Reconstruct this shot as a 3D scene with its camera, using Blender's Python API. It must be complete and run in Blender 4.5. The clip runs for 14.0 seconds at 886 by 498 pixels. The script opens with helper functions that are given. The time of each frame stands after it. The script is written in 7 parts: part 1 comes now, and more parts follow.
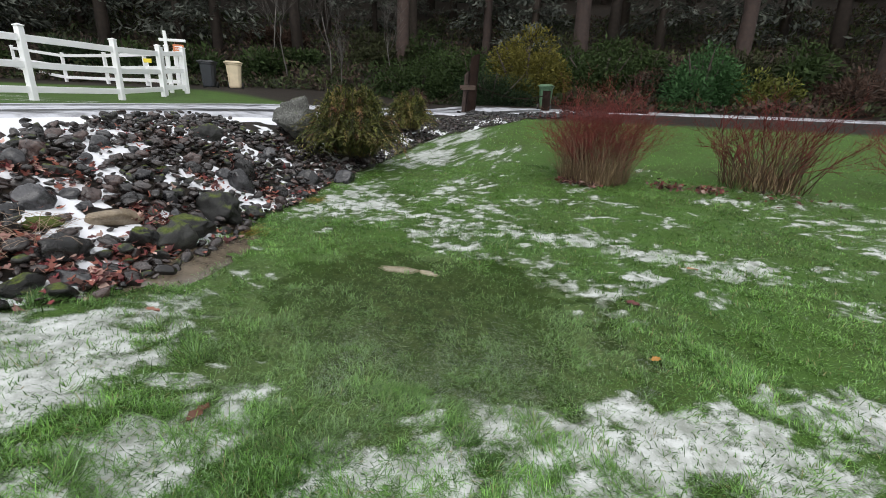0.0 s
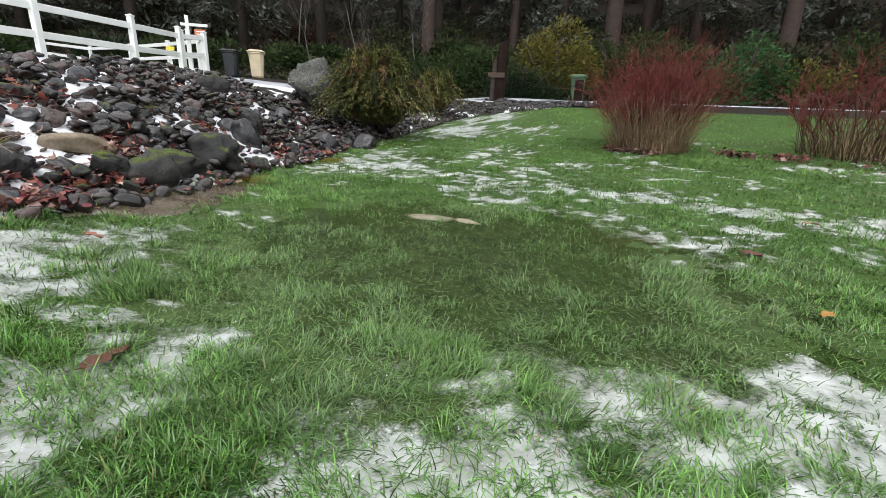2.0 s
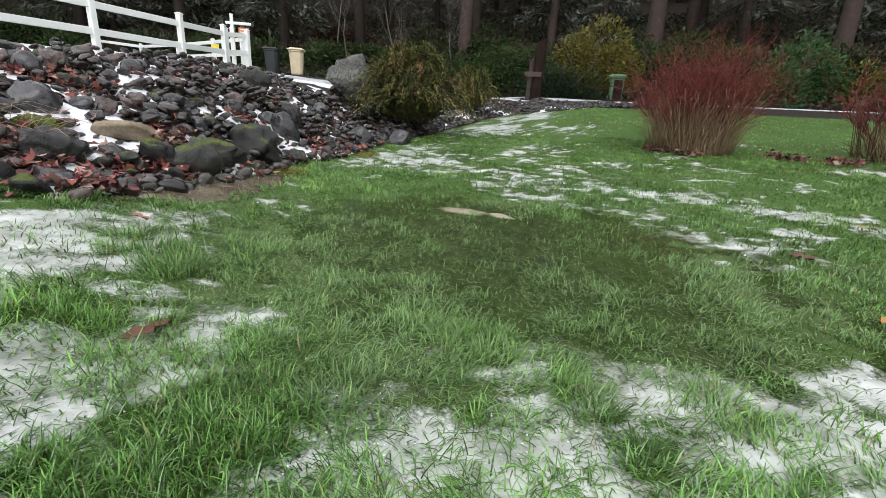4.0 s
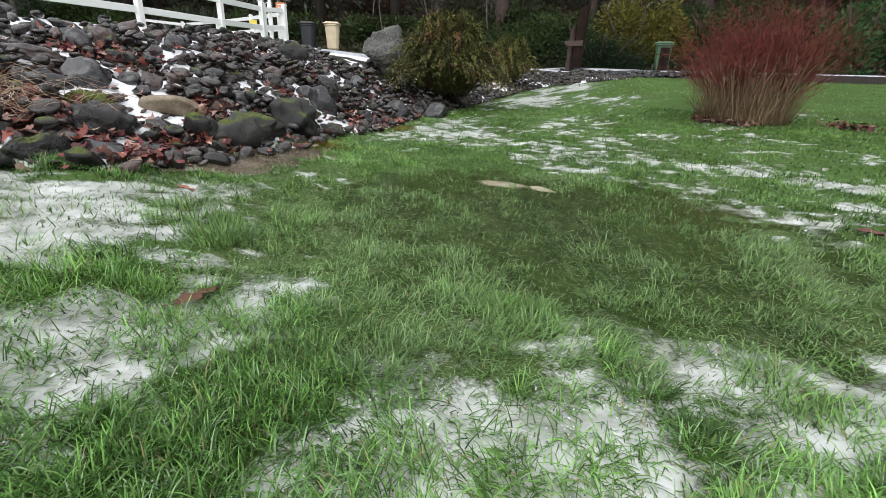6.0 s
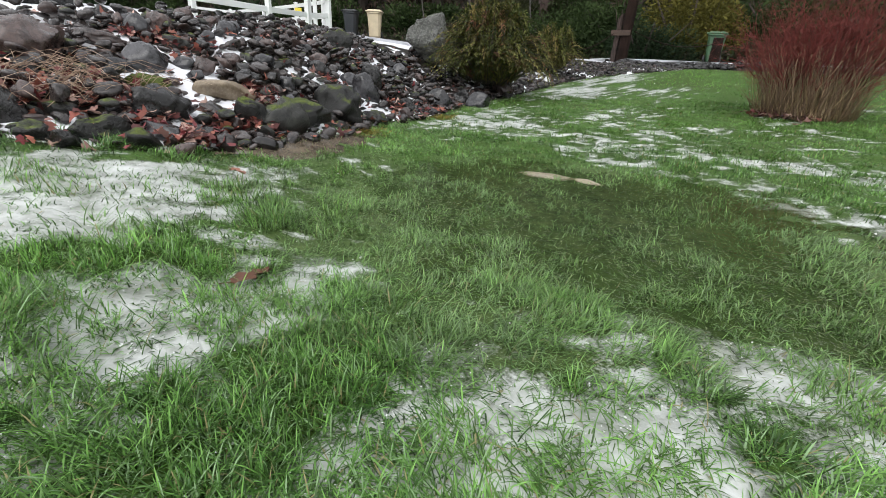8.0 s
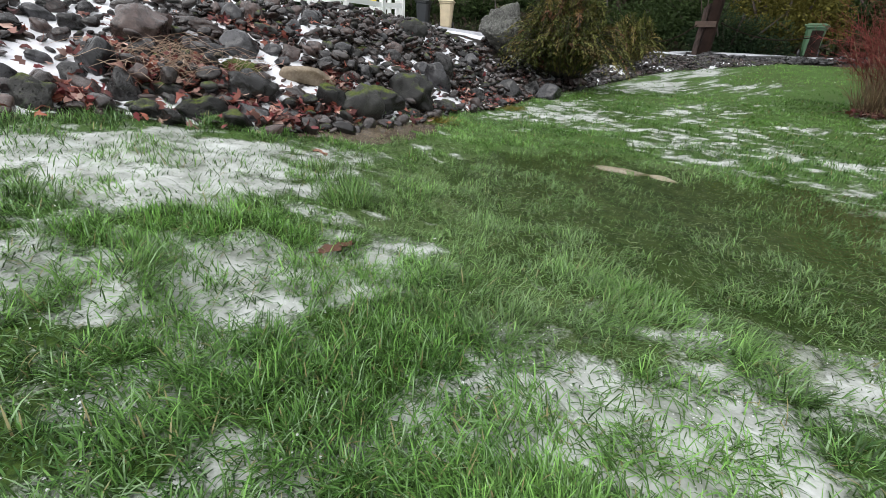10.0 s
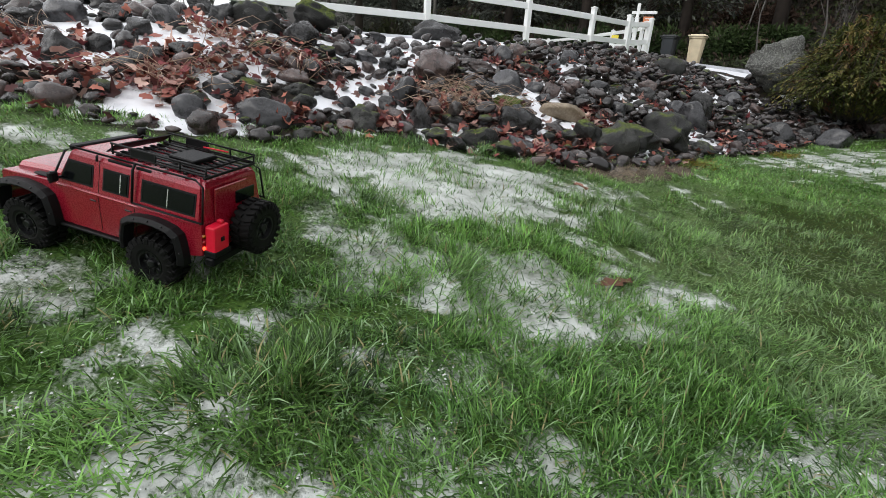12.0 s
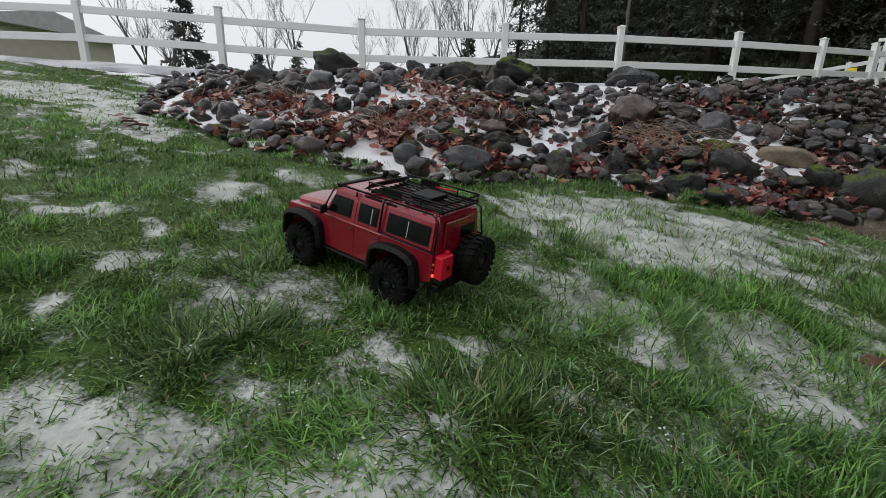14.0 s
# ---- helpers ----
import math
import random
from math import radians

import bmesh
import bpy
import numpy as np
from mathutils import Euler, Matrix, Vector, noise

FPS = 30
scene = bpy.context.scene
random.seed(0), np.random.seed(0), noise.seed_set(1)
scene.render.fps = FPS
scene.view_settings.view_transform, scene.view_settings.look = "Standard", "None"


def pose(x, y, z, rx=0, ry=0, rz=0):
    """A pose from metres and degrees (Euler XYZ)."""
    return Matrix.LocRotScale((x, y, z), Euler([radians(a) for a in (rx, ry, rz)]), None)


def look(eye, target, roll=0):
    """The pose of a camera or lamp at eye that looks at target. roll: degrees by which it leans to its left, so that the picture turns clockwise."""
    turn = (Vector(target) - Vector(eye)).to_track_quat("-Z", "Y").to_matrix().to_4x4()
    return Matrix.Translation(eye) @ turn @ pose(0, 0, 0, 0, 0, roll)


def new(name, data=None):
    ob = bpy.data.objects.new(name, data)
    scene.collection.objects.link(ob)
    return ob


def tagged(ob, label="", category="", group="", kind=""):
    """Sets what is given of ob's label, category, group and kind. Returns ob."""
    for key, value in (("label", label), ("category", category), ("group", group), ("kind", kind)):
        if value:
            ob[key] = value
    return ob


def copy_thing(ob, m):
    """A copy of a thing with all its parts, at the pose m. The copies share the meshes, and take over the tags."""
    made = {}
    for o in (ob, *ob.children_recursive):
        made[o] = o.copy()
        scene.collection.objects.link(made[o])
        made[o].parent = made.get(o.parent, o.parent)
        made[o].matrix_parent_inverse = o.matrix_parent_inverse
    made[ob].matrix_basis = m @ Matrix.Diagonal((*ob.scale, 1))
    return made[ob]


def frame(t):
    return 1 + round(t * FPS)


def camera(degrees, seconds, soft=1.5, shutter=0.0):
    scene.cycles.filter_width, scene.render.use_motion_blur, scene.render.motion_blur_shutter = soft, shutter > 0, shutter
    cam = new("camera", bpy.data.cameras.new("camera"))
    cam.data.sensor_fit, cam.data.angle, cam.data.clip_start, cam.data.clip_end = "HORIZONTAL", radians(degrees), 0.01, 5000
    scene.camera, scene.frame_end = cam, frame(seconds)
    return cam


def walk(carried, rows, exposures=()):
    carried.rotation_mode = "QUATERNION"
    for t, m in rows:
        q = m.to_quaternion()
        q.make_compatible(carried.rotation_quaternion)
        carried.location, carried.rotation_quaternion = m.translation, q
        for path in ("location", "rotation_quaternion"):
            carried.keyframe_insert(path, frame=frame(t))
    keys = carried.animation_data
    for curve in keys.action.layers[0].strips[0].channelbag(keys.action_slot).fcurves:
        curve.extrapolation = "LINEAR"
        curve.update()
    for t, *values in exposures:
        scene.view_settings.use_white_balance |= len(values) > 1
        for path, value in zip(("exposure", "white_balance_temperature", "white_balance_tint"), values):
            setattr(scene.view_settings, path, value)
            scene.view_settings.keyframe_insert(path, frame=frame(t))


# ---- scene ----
cam = camera(87.0, 14.0, soft=0.5)
PATH = [
    (0, (1.468, -0.424, 1.395), (0.874, 1.383, 0.776), 2.1),
    (0.5, (1.206, 0.123, 1.086), (0.589, 1.922, 0.469), 2.0),
    (1, (1.156, 0.251, 0.738), (0.514, 2.042, 0.123), 1.9),
    (1.5, (1.143, 0.226, 0.705), (0.482, 2.014, 0.1), 2.1),
    (2, (1.135, 0.187, 0.711), (0.454, 1.971, 0.117), 2.2),
    (2.5, (1.136, 0.183, 0.709), (0.433, 1.962, 0.126), 2.3),
    (3, (1.139, 0.179, 0.709), (0.407, 1.946, 0.122), 2.5),
    (3.2, (1.138, 0.183, 0.702), (0.391, 1.942, 0.114), 2.4),
    (5.3, (1.088, 0.186, 0.64), (0.211, 1.86, -0.013), 2.7),
    (5.5, (1.096, 0.193, 0.647), (0.207, 1.849, -0.038), 2.0),
    (6, (1.089, 0.196, 0.64), (0.18, 1.833, -0.061), 1.9),
    (6.5, (1.089, 0.192, 0.644), (0.152, 1.807, -0.073), 1.8),
    (7, (1.083, 0.188, 0.643), (0.112, 1.779, -0.083), 1.8),
    (7.5, (1.075, 0.171, 0.643), (0.074, 1.74, -0.09), 2.1),
    (7.7, (1.041, 0.183, 0.629), (0.032, 1.745, -0.108), 2.3),
    (9.8, (1.037, 0.105, 0.624), (-0.119, 1.537, -0.16), 3.2),
    (10, (1.031, 0.101, 0.618), (-0.166, 1.498, -0.168), 3.3),
    (10.5, (1.008, 0.077, 0.604), (-0.307, 1.367, -0.175), 3.5),
    (11, (0.973, 0.005, 0.607), (-0.482, 1.152, -0.148), 4.1),
    (11.5, (0.929, -0.089, 0.651), (-0.66, 0.875, -0.087), 4.1),
    (12, (0.925, -0.145, 0.62), (-0.787, 0.61, -0.088), 3.4),
    (12.5, (0.911, -0.175, 0.612), (-0.905, 0.34, -0.048), 2.7),
    (13, (0.925, -0.245, 0.607), (-0.957, 0.032, -0.012), 2.4),
    (13.5, (0.932, -0.278, 0.578), (-0.981, -0.189, 0.004), 0.8),
    (14, (0.926, -0.248, 0.609), (-0.995, -0.176, 0.057), 1.1),
]
walk(cam, [(t, look(eye, target, roll)) for t, eye, target, roll in PATH], exposures=[(0, 0.72), (1.2, 0.95), (10, 0.88), (12, 0.66), (13, 0.38), (14, -0.06)])

# ---------------- world and light ----------------
world = bpy.data.worlds.new("overcast_sky")
scene.world = world
world.use_nodes = True
wn = world.node_tree.nodes
wl = world.node_tree.links
wn.clear()
sky = wn.new("ShaderNodeTexSky")
sky.sky_type, sky.sun_disc = "NISHITA", False
sky.sun_elevation, sky.sun_rotation = radians(40), radians(200)
sky.air_density, sky.dust_density = 1.0, 3.0
# a closed cloud cover: the sky's light with most of its blue taken out
grey = wn.new("ShaderNodeHueSaturation")
grey.inputs["Saturation"].default_value = 0.12
cloud = wn.new("ShaderNodeMix")
cloud.data_type = "RGBA"
cloud.inputs[0].default_value = 0.75
cloud.inputs[7].default_value = (8.6, 8.8, 9.2, 1)
back = wn.new("ShaderNodeBackground")
back.inputs["Strength"].default_value = 0.108
wout = wn.new("ShaderNodeOutputWorld")
wl.new(sky.outputs[0], grey.inputs["Color"])
wl.new(grey.outputs[0], cloud.inputs[6])
wl.new(cloud.outputs[2], back.inputs["Color"])
wl.new(back.outputs[0], wout.inputs[0])
sun_data = bpy.data.lights.new("sun", "SUN")
sun_data.energy, sun_data.angle, sun_data.color = 0.7, radians(40), (1, 0.98, 0.95)
sun = new("sun", sun_data)
sun.matrix_world = look((6, -14, 17), (0, 0, 0))


# ---------------- small helpers ----------------
def link_nodes(tree, a, out, b, inp):
    tree.links.new(a.outputs[out], b.inputs[inp])


def rgb(c):
    return (*c, 1)


def ramp_node(nt, fac_node, fac_out, stops):
    r = nt.nodes.new("ShaderNodeValToRGB")
    r.color_ramp.elements[0].position, r.color_ramp.elements[0].color = stops[0][0], rgb(stops[0][1])
    r.color_ramp.elements[1].position, r.color_ramp.elements[1].color = stops[-1][0], rgb(stops[-1][1])
    for p, c in stops[1:-1]:
        r.color_ramp.elements.new(p).color = rgb(c)
    nt.links.new(fac_node.outputs[fac_out], r.inputs[0])
    return r


def noise_node(nt, scale, detail=4.0, rough=0.55, vector=None):
    n = nt.nodes.new("ShaderNodeTexNoise")
    n.inputs["Scale"].default_value, n.inputs["Detail"].default_value, n.inputs["Roughness"].default_value = scale, detail, rough
    if vector is not None:
        nt.links.new(vector, n.inputs["Vector"])
    return n


def mix_node(nt, fac, a, b, kind="MIX"):
    """fac, a and b are sockets, numbers or colours."""
    m = nt.nodes.new("ShaderNodeMix")
    m.data_type, m.blend_type = "RGBA", kind
    for slot, v in ((0, fac), (6, a), (7, b)):
        if isinstance(v, (int, float)):
            m.inputs[slot].default_value = v
        elif isinstance(v, tuple):
            m.inputs[slot].default_value = rgb(v)
        else:
            nt.links.new(v, m.inputs[slot])
    return m.outputs[2]


def math_node(nt, op, a, b=0.0, c=None, clamp=False):
    m = nt.nodes.new("ShaderNodeMath")
    m.operation, m.use_clamp = op, clamp
    for slot, v in enumerate((a, b) if c is None else (a, b, c)):
        if isinstance(v, (int, float)):
            m.inputs[slot].default_value = v
        else:
            nt.links.new(v, m.inputs[slot])
    return m.outputs[0]


def map_range(nt, v, lo, hi, a=0.0, b=1.0):
    m = nt.nodes.new("ShaderNodeMapRange")
    nt.links.new(v, m.inputs[0])
    for i, x in enumerate((lo, hi, a, b)):
        m.inputs[i + 1].default_value = x
    return m.outputs[0]


def fresh(name):
    m = bpy.data.materials.new(name)
    m.use_nodes = True
    nt = m.node_tree
    return m, nt, nt.nodes["Principled BSDF"]


def add_bump(nt, bsdf, height, strength, distance):
    b = nt.nodes.new("ShaderNodeBump")
    b.inputs["Strength"].default_value, b.inputs["Distance"].default_value = strength, distance
    nt.links.new(height, b.inputs["Height"])
    nt.links.new(b.outputs[0], bsdf.inputs["Normal"])


def surface(name, dark, light, scale=6.0, fine=60.0, rough=0.6, metal=0.0, bump=0.3, depth=0.004, vary=0.15, coat=0.0, spec=0.5):
    """A surface with two scales of colour variation, relief, and a random tone for each object."""
    m, nt, b = fresh(name)
    co = nt.nodes.new("ShaderNodeTexCoord").outputs["Object"]
    big, small = noise_node(nt, scale, 5, 0.6, co), noise_node(nt, fine, 3, 0.6, co)
    f = math_node(nt, "ADD", math_node(nt, "MULTIPLY", big.outputs[0], 0.65), math_node(nt, "MULTIPLY", small.outputs[0], 0.35))
    col = mix_node(nt, map_range(nt, f, 0.32, 0.68), dark, light)
    info = nt.nodes.new("ShaderNodeObjectInfo")
    tone = map_range(nt, info.outputs["Random"], 0, 1, 1 - vary, 1 + vary)
    hs = nt.nodes.new("ShaderNodeHueSaturation")
    nt.links.new(col, hs.inputs["Color"])
    nt.links.new(tone, hs.inputs["Value"])
    nt.links.new(hs.outputs[0], b.inputs["Base Color"])
    nt.links.new(map_range(nt, small.outputs[0], 0.2, 0.8, max(0.02, rough - 0.1), min(1, rough + 0.1)), b.inputs["Roughness"])
    b.inputs["Metallic"].default_value = metal
    b.inputs["Coat Weight"].default_value = coat
    b.inputs["Specular IOR Level"].default_value = spec
    if bump:
        add_bump(nt, b, f, bump, depth)
    return m


def shade(me, smooth=True):
    me.polygons.foreach_set("use_smooth", [smooth] * len(me.polygons))


def solid(name, verts, faces, material, parent=None, smooth=True, label=""):
    me = bpy.data.meshes.new(name)
    me.from_pydata(verts, [], faces)
    shade(me, smooth)
    me.materials.append(material)
    ob = new(name, me)
    if parent is not None:
        ob.parent = parent
    return tagged(ob, label)


def part(name, bm, material, parent=None, label="", smooth=False):
    me = bpy.data.meshes.new(name)
    bm.to_mesh(me)
    bm.free()
    shade(me, smooth)
    me.materials.append(material)
    ob = new(name, me)
    if parent is not None:
        ob.parent = parent
    return tagged(ob, label)


def box_bm(x0, x1, y0, y1, z0, z1, bevel=0.0, segments=1, bm=None):
    own = bmesh.new()
    bmesh.ops.create_cube(own, size=1)
    bmesh.ops.transform(own, matrix=Matrix.Translation(((x0 + x1) / 2, (y0 + y1) / 2, (z0 + z1) / 2)) @ Matrix.Diagonal((x1 - x0, y1 - y0, z1 - z0, 1)), verts=own.verts)
    if bevel:
        bmesh.ops.bevel(own, geom=own.edges[:], offset=bevel, segments=segments, affect="EDGES", profile=0.5)
    if bm is None:
        return own
    tmp = bpy.data.meshes.new("tmp")
    own.to_mesh(tmp)
    own.free()
    bm.from_mesh(tmp)
    bpy.data.meshes.remove(tmp)
    return bm


def tubes(paths, sides=4):
    """Verts and faces of tapered tubes; each path is a list of (point, radius)."""
    verts, faces = [], []
    for path in paths:
        base = len(verts)
        for i, (p, r) in enumerate(path):
            a = path[max(i - 1, 0)][0]
            c = path[min(i + 1, len(path) - 1)][0]
            ax = (Vector(c) - Vector(a)).normalized()
            u = ax.orthogonal().normalized()
            w = ax.cross(u)
            for k in range(sides):
                t = 2 * math.pi * k / sides
                verts.append(Vector(p) + (u * math.cos(t) + w * math.sin(t)) * r)
        for i in range(len(path) - 1):
            for k in range(sides):
                a0, a1 = base + i * sides + k, base + i * sides + (k + 1) % sides
                faces.append((a0, a1, a1 + sides, a0 + sides))
        faces.append(tuple(base + k for k in reversed(range(sides))))
        faces.append(tuple(base + (len(path) - 1) * sides + k for k in range(sides)))
    return verts, faces


def cloud_mesh(name, pos, ahead, up, length, width, colour, material, bend=0.0, parent=None):
    """Many small leaves: a four-cornered, folded blade at each place. Arrays of n x 3."""
    n = len(pos)
    side = np.cross(ahead, up)
    side /= np.linalg.norm(side, axis=1, keepdims=True) + 1e-9
    L, W = np.asarray(length)[:, None], np.asarray(width)[:, None]
    v = np.empty((n, 4, 3))
    v[:, 0] = pos
    v[:, 1] = pos + ahead * L * 0.5 + side * W * 0.5 + up * L * bend
    v[:, 2] = pos + ahead * L
    v[:, 3] = pos + ahead * L * 0.5 - side * W * 0.5 + up * L * bend
    idx = np.arange(n)[:, None] * 4
    tri = np.concatenate([idx + [0, 1, 2], idx + [0, 2, 3]], 1).reshape(-1, 3)
    return raw_mesh(name, v.reshape(-1, 3), tri, np.repeat(colour, 4, 0), material, parent)


def raw_mesh(name, verts, tris, colour, material, parent=None):
    me = bpy.data.meshes.new(name)
    me.vertices.add(len(verts))
    me.vertices.foreach_set("co", np.ascontiguousarray(verts, dtype=np.float32).ravel())
    me.loops.add(len(tris) * 3)
    me.loops.foreach_set("vertex_index", np.ascontiguousarray(tris, dtype=np.int32).ravel())
    me.polygons.add(len(tris))
    me.polygons.foreach_set("loop_start", np.arange(0, len(tris) * 3, 3, dtype=np.int32))
    me.update(calc_edges=True)
    if colour is not None:
        at = me.color_attributes.new("tone", "FLOAT_COLOR", "POINT")
        c = np.ones((len(verts), 4), dtype=np.float32)
        c[:, :3] = colour
        at.data.foreach_set("color", c.ravel())
    me.materials.append(material)
    ob = new(name, me)
    if parent is not None:
        ob.parent = parent
    return ob


def leaf_material(name, rough=0.5, thin=0.25, spec=0.4):
    """Leaf colour from each leaf's own tone; some light passes through."""
    m, nt, b = fresh(name)
    a = nt.nodes.new("ShaderNodeVertexColor")
    a.layer_name = "tone"
    nt.links.new(a.outputs[0], b.inputs["Base Color"])
    b.inputs["Roughness"].default_value = rough
    b.inputs["Specular IOR Level"].default_value = spec
    if thin:
        t = nt.nodes.new("ShaderNodeBsdfTranslucent")
        nt.links.new(a.outputs[0], t.inputs[0])
        mx = nt.nodes.new("ShaderNodeMixShader")
        mx.inputs[0].default_value = thin
        nt.links.new(b.outputs[0], mx.inputs[1])
        nt.links.new(t.outputs[0], mx.inputs[2])
        nt.links.new(mx.outputs[0], nt.nodes["Material Output"].inputs[0])
    return m


# ---------------- the lie of the land ----------------
def soft(u, k=6.0):
    u = np.asarray(u, float)
    return np.where(k * u > 30, u, np.log1p(np.exp(np.minimum(k * u, 30))) / k)


def step(a, b, v):
    t = np.clip((v - a) / (b - a), 0, 1)
    return t * t * (3 - 2 * t)


EDGE_Y = (-14, -3.3, -2.33, -1.92, -1.35, -0.97, -0.64, -0.35, 0.06, 0.45, 0.8, 1.05, 1.4, 1.75, 2.1, 2.68, 3.2, 3.9, 4.5, 6.0, 7.1, 9.4, 11.4, 15, 18)
EDGE_X = (-10.5, -4.6, -2.68, -2.5, -1.89, -1.65, -1.51, -1.42, -1.5, -1.68, -1.75, -1.55, -1.4, -1.4, -1.5, -1.65, -1.85, -2.2, -2.2, -2.5, -2.45, -2.6, -2.66, -1.7, -1.3)


def edge_x(y):
    return np.interp(y, EDGE_Y, EDGE_X)


def bank_d(x, y):
    """How far into the stone bank, from its foot at the lawn."""
    return edge_x(y) - x


def land(x, y):
    x, y = np.asarray(x, float), np.asarray(y, float)
    u = soft(-(x + 0.3) * 0.8 - (y - 1.6) * 0.6)
    lawn = 0.062 * soft(y - 4.3, 2) + 0.13 * u + 0.05 * (1 - np.exp(-u / 0.5)) - 0.02
    hollow = np.exp(-(((x - 0.25) / 1.35) ** 2 + ((y - 2.42) / 1.15) ** 2) ** 1.5)
    lawn = lawn + (-0.041 - lawn) * hollow
    top = 1.02 - 0.2 * step(10, 20, y) * step(-13, -6, x) + 0.22 * step(-2, -7, y) + 0.4 * step(9, 16, y) * step(-8, -13, x)
    lawn = top - soft(top - lawn, 8)
    d = np.maximum(bank_d(x, y), 0)
    steep = 1.45 + 0.3 * step(6, 9, y) + 0.6 * np.exp(-((y - 1.5) / 0.8) ** 2) - 0.2 * np.exp(-((y - 4.4) / 0.9) ** 2)
    z = lawn + (top - lawn) * (1 - np.exp(-(d / steep) ** 1.6))
    # low swell of the lawn beside the driveway
    z = z + 0.12 * np.exp(-((x + 5.6) / 0.9) ** 2) * step(-2.2, -3.2, y)
    z = z + 0.2 * step(17.6, 20.0, y) * step(-9, -4, x)
    # wooded hillside beyond the road
    far = np.where(x < -14, (y - 25.0 - (x + 14) * 0.5) * 0.9, y - 27.0)
    hill = 0.34 * soft(far, 1.0)
    return z + 16 - soft(16 - hill, 0.6)


def land_z(x, y):
    return float(land(x, y))


# ---------------- ground ----------------
def ground_material():
    m, nt, b = fresh("lawn_soil")
    b.inputs["Specular IOR Level"].default_value = 0.2
    co = nt.nodes.new("ShaderNodeTexCoord").outputs["Object"]
    at = nt.nodes.new("ShaderNodeVertexColor")
    at.layer_name = "tone"
    sep = nt.nodes.new("ShaderNodeSeparateColor")
    nt.links.new(at.outputs[0], sep.inputs[0])
    n1, n2, n3 = noise_node(nt, 1.3, 5, 0.6, co), noise_node(nt, 14, 5, 0.65, co), noise_node(nt, 120, 3, 0.6, co)
    soil = mix_node(nt, map_range(nt, n2.outputs[0], 0.35, 0.65), (0.035, 0.055, 0.02), (0.11, 0.145, 0.055))
    thatch = mix_node(nt, map_range(nt, n3.outputs[0], 0.35, 0.65), (0.014, 0.032, 0.006), (0.07, 0.12, 0.02))
    lawn = mix_node(nt, map_range(nt, n1.outputs[0], 0.4, 0.6), thatch, mix_node(nt, 0.4, thatch, (0.055, 0.13, 0.02)))
    litter = mix_node(nt, map_range(nt, n2.outputs[0], 0.42, 0.62), (0.008, 0.0065, 0.005), (0.03, 0.022, 0.015))
    base = mix_node(nt, sep.outputs[1], litter, lawn)
    base = mix_node(nt, sep.outputs[2], base, soil)
    cut = math_node(nt, "ADD", sep.outputs[0], math_node(nt, "MULTIPLY", math_node(nt, "SUBTRACT", n2.outputs[0], 0.5), 0.9))
    cut = math_node(nt, "ADD", cut, math_node(nt, "MULTIPLY", math_node(nt, "SUBTRACT", n3.outputs[0], 0.5), 0.55))
    snow = map_range(nt, cut, 0.4, 0.66)
    n4 = noise_node(nt, 7, 4, 0.6, co)
    white = mix_node(nt, map_range(nt, math_node(nt, "ADD", math_node(nt, "MULTIPLY", n3.outputs[0], 0.15), math_node(nt, "MULTIPLY", n4.outputs[0], 0.85)), 0.38, 0.6), (0.25, 0.267, 0.235), (0.54, 0.558, 0.54))
    white = mix_node(nt, sep.outputs[1], (0.78, 0.79, 0.82), white)
    nt.links.new(mix_node(nt, snow, base, white), b.inputs["Base Color"])
    nt.links.new(map_range(nt, snow, 0, 1, 0.75, 0.4), b.inputs["Roughness"])
    hgt = math_node(nt, "ADD", math_node(nt, "MULTIPLY", snow, 1.2), math_node(nt, "ADD", n2.outputs[0], math_node(nt, "MULTIPLY", n3.outputs[0], 0.25)))
    add_bump(nt, b, hgt, 0.5, 0.01)
    return m


def fbm(x, y, scale, octaves=4, seed=0.0):
    """Smooth value noise in numpy, about 0..1."""
    out, amp, tot = np.zeros_like(np.asarray(x, float)), 1.0, 0.0
    for o in range(octaves):
        u, v = np.asarray(x) * scale + seed * 13.7 + o * 5.3, np.asarray(y) * scale + seed * 7.1 + o * 9.1
        i, j = np.floor(u), np.floor(v)
        fu, fv = u - i, v - j
        fu, fv = fu * fu * (3 - 2 * fu), fv * fv * (3 - 2 * fv)

        def h(a, c):
            s = np.sin(a * 127.1 + c * 311.7) * 43758.5453
            return s - np.floor(s)

        val = (h(i, j) * (1 - fu) + h(i + 1, j) * fu) * (1 - fv) + (h(i, j + 1) * (1 - fu) + h(i + 1, j + 1) * fu) * fv
        out += val * amp
        tot += amp
        amp, scale = amp * 0.5, scale * 2.1
    return out / tot


PUDDLE = (0.27, 2.42, 1.27, 1.07)


def puddle_in(x, y):
    """1 in the middle of the puddle, 0 at its shore and outside."""
    wob = 0.35 * (fbm(x, y, 1.6, 3, 5.0) - 0.5)
    return np.clip(1.15 - np.sqrt(((x - PUDDLE[0]) / PUDDLE[2]) ** 2 + ((y - PUDDLE[1]) / PUDDLE[3]) ** 2) + wob, 0, 1)


def soaked(x, y):
    """The wider ground round the puddle where water stands between the blades, 0 to 1."""
    rho = np.sqrt(((x - 0.35) / 1.75) ** 2 + ((y - 2.25) / 1.4) ** 2)
    return step(1.12, 0.55, rho + 0.7 * (fbm(x, y, 2.6, 3, 62.0) - 0.5) + 0.35 * (fbm(x, y, 9.0, 2, 63.0) - 0.5))


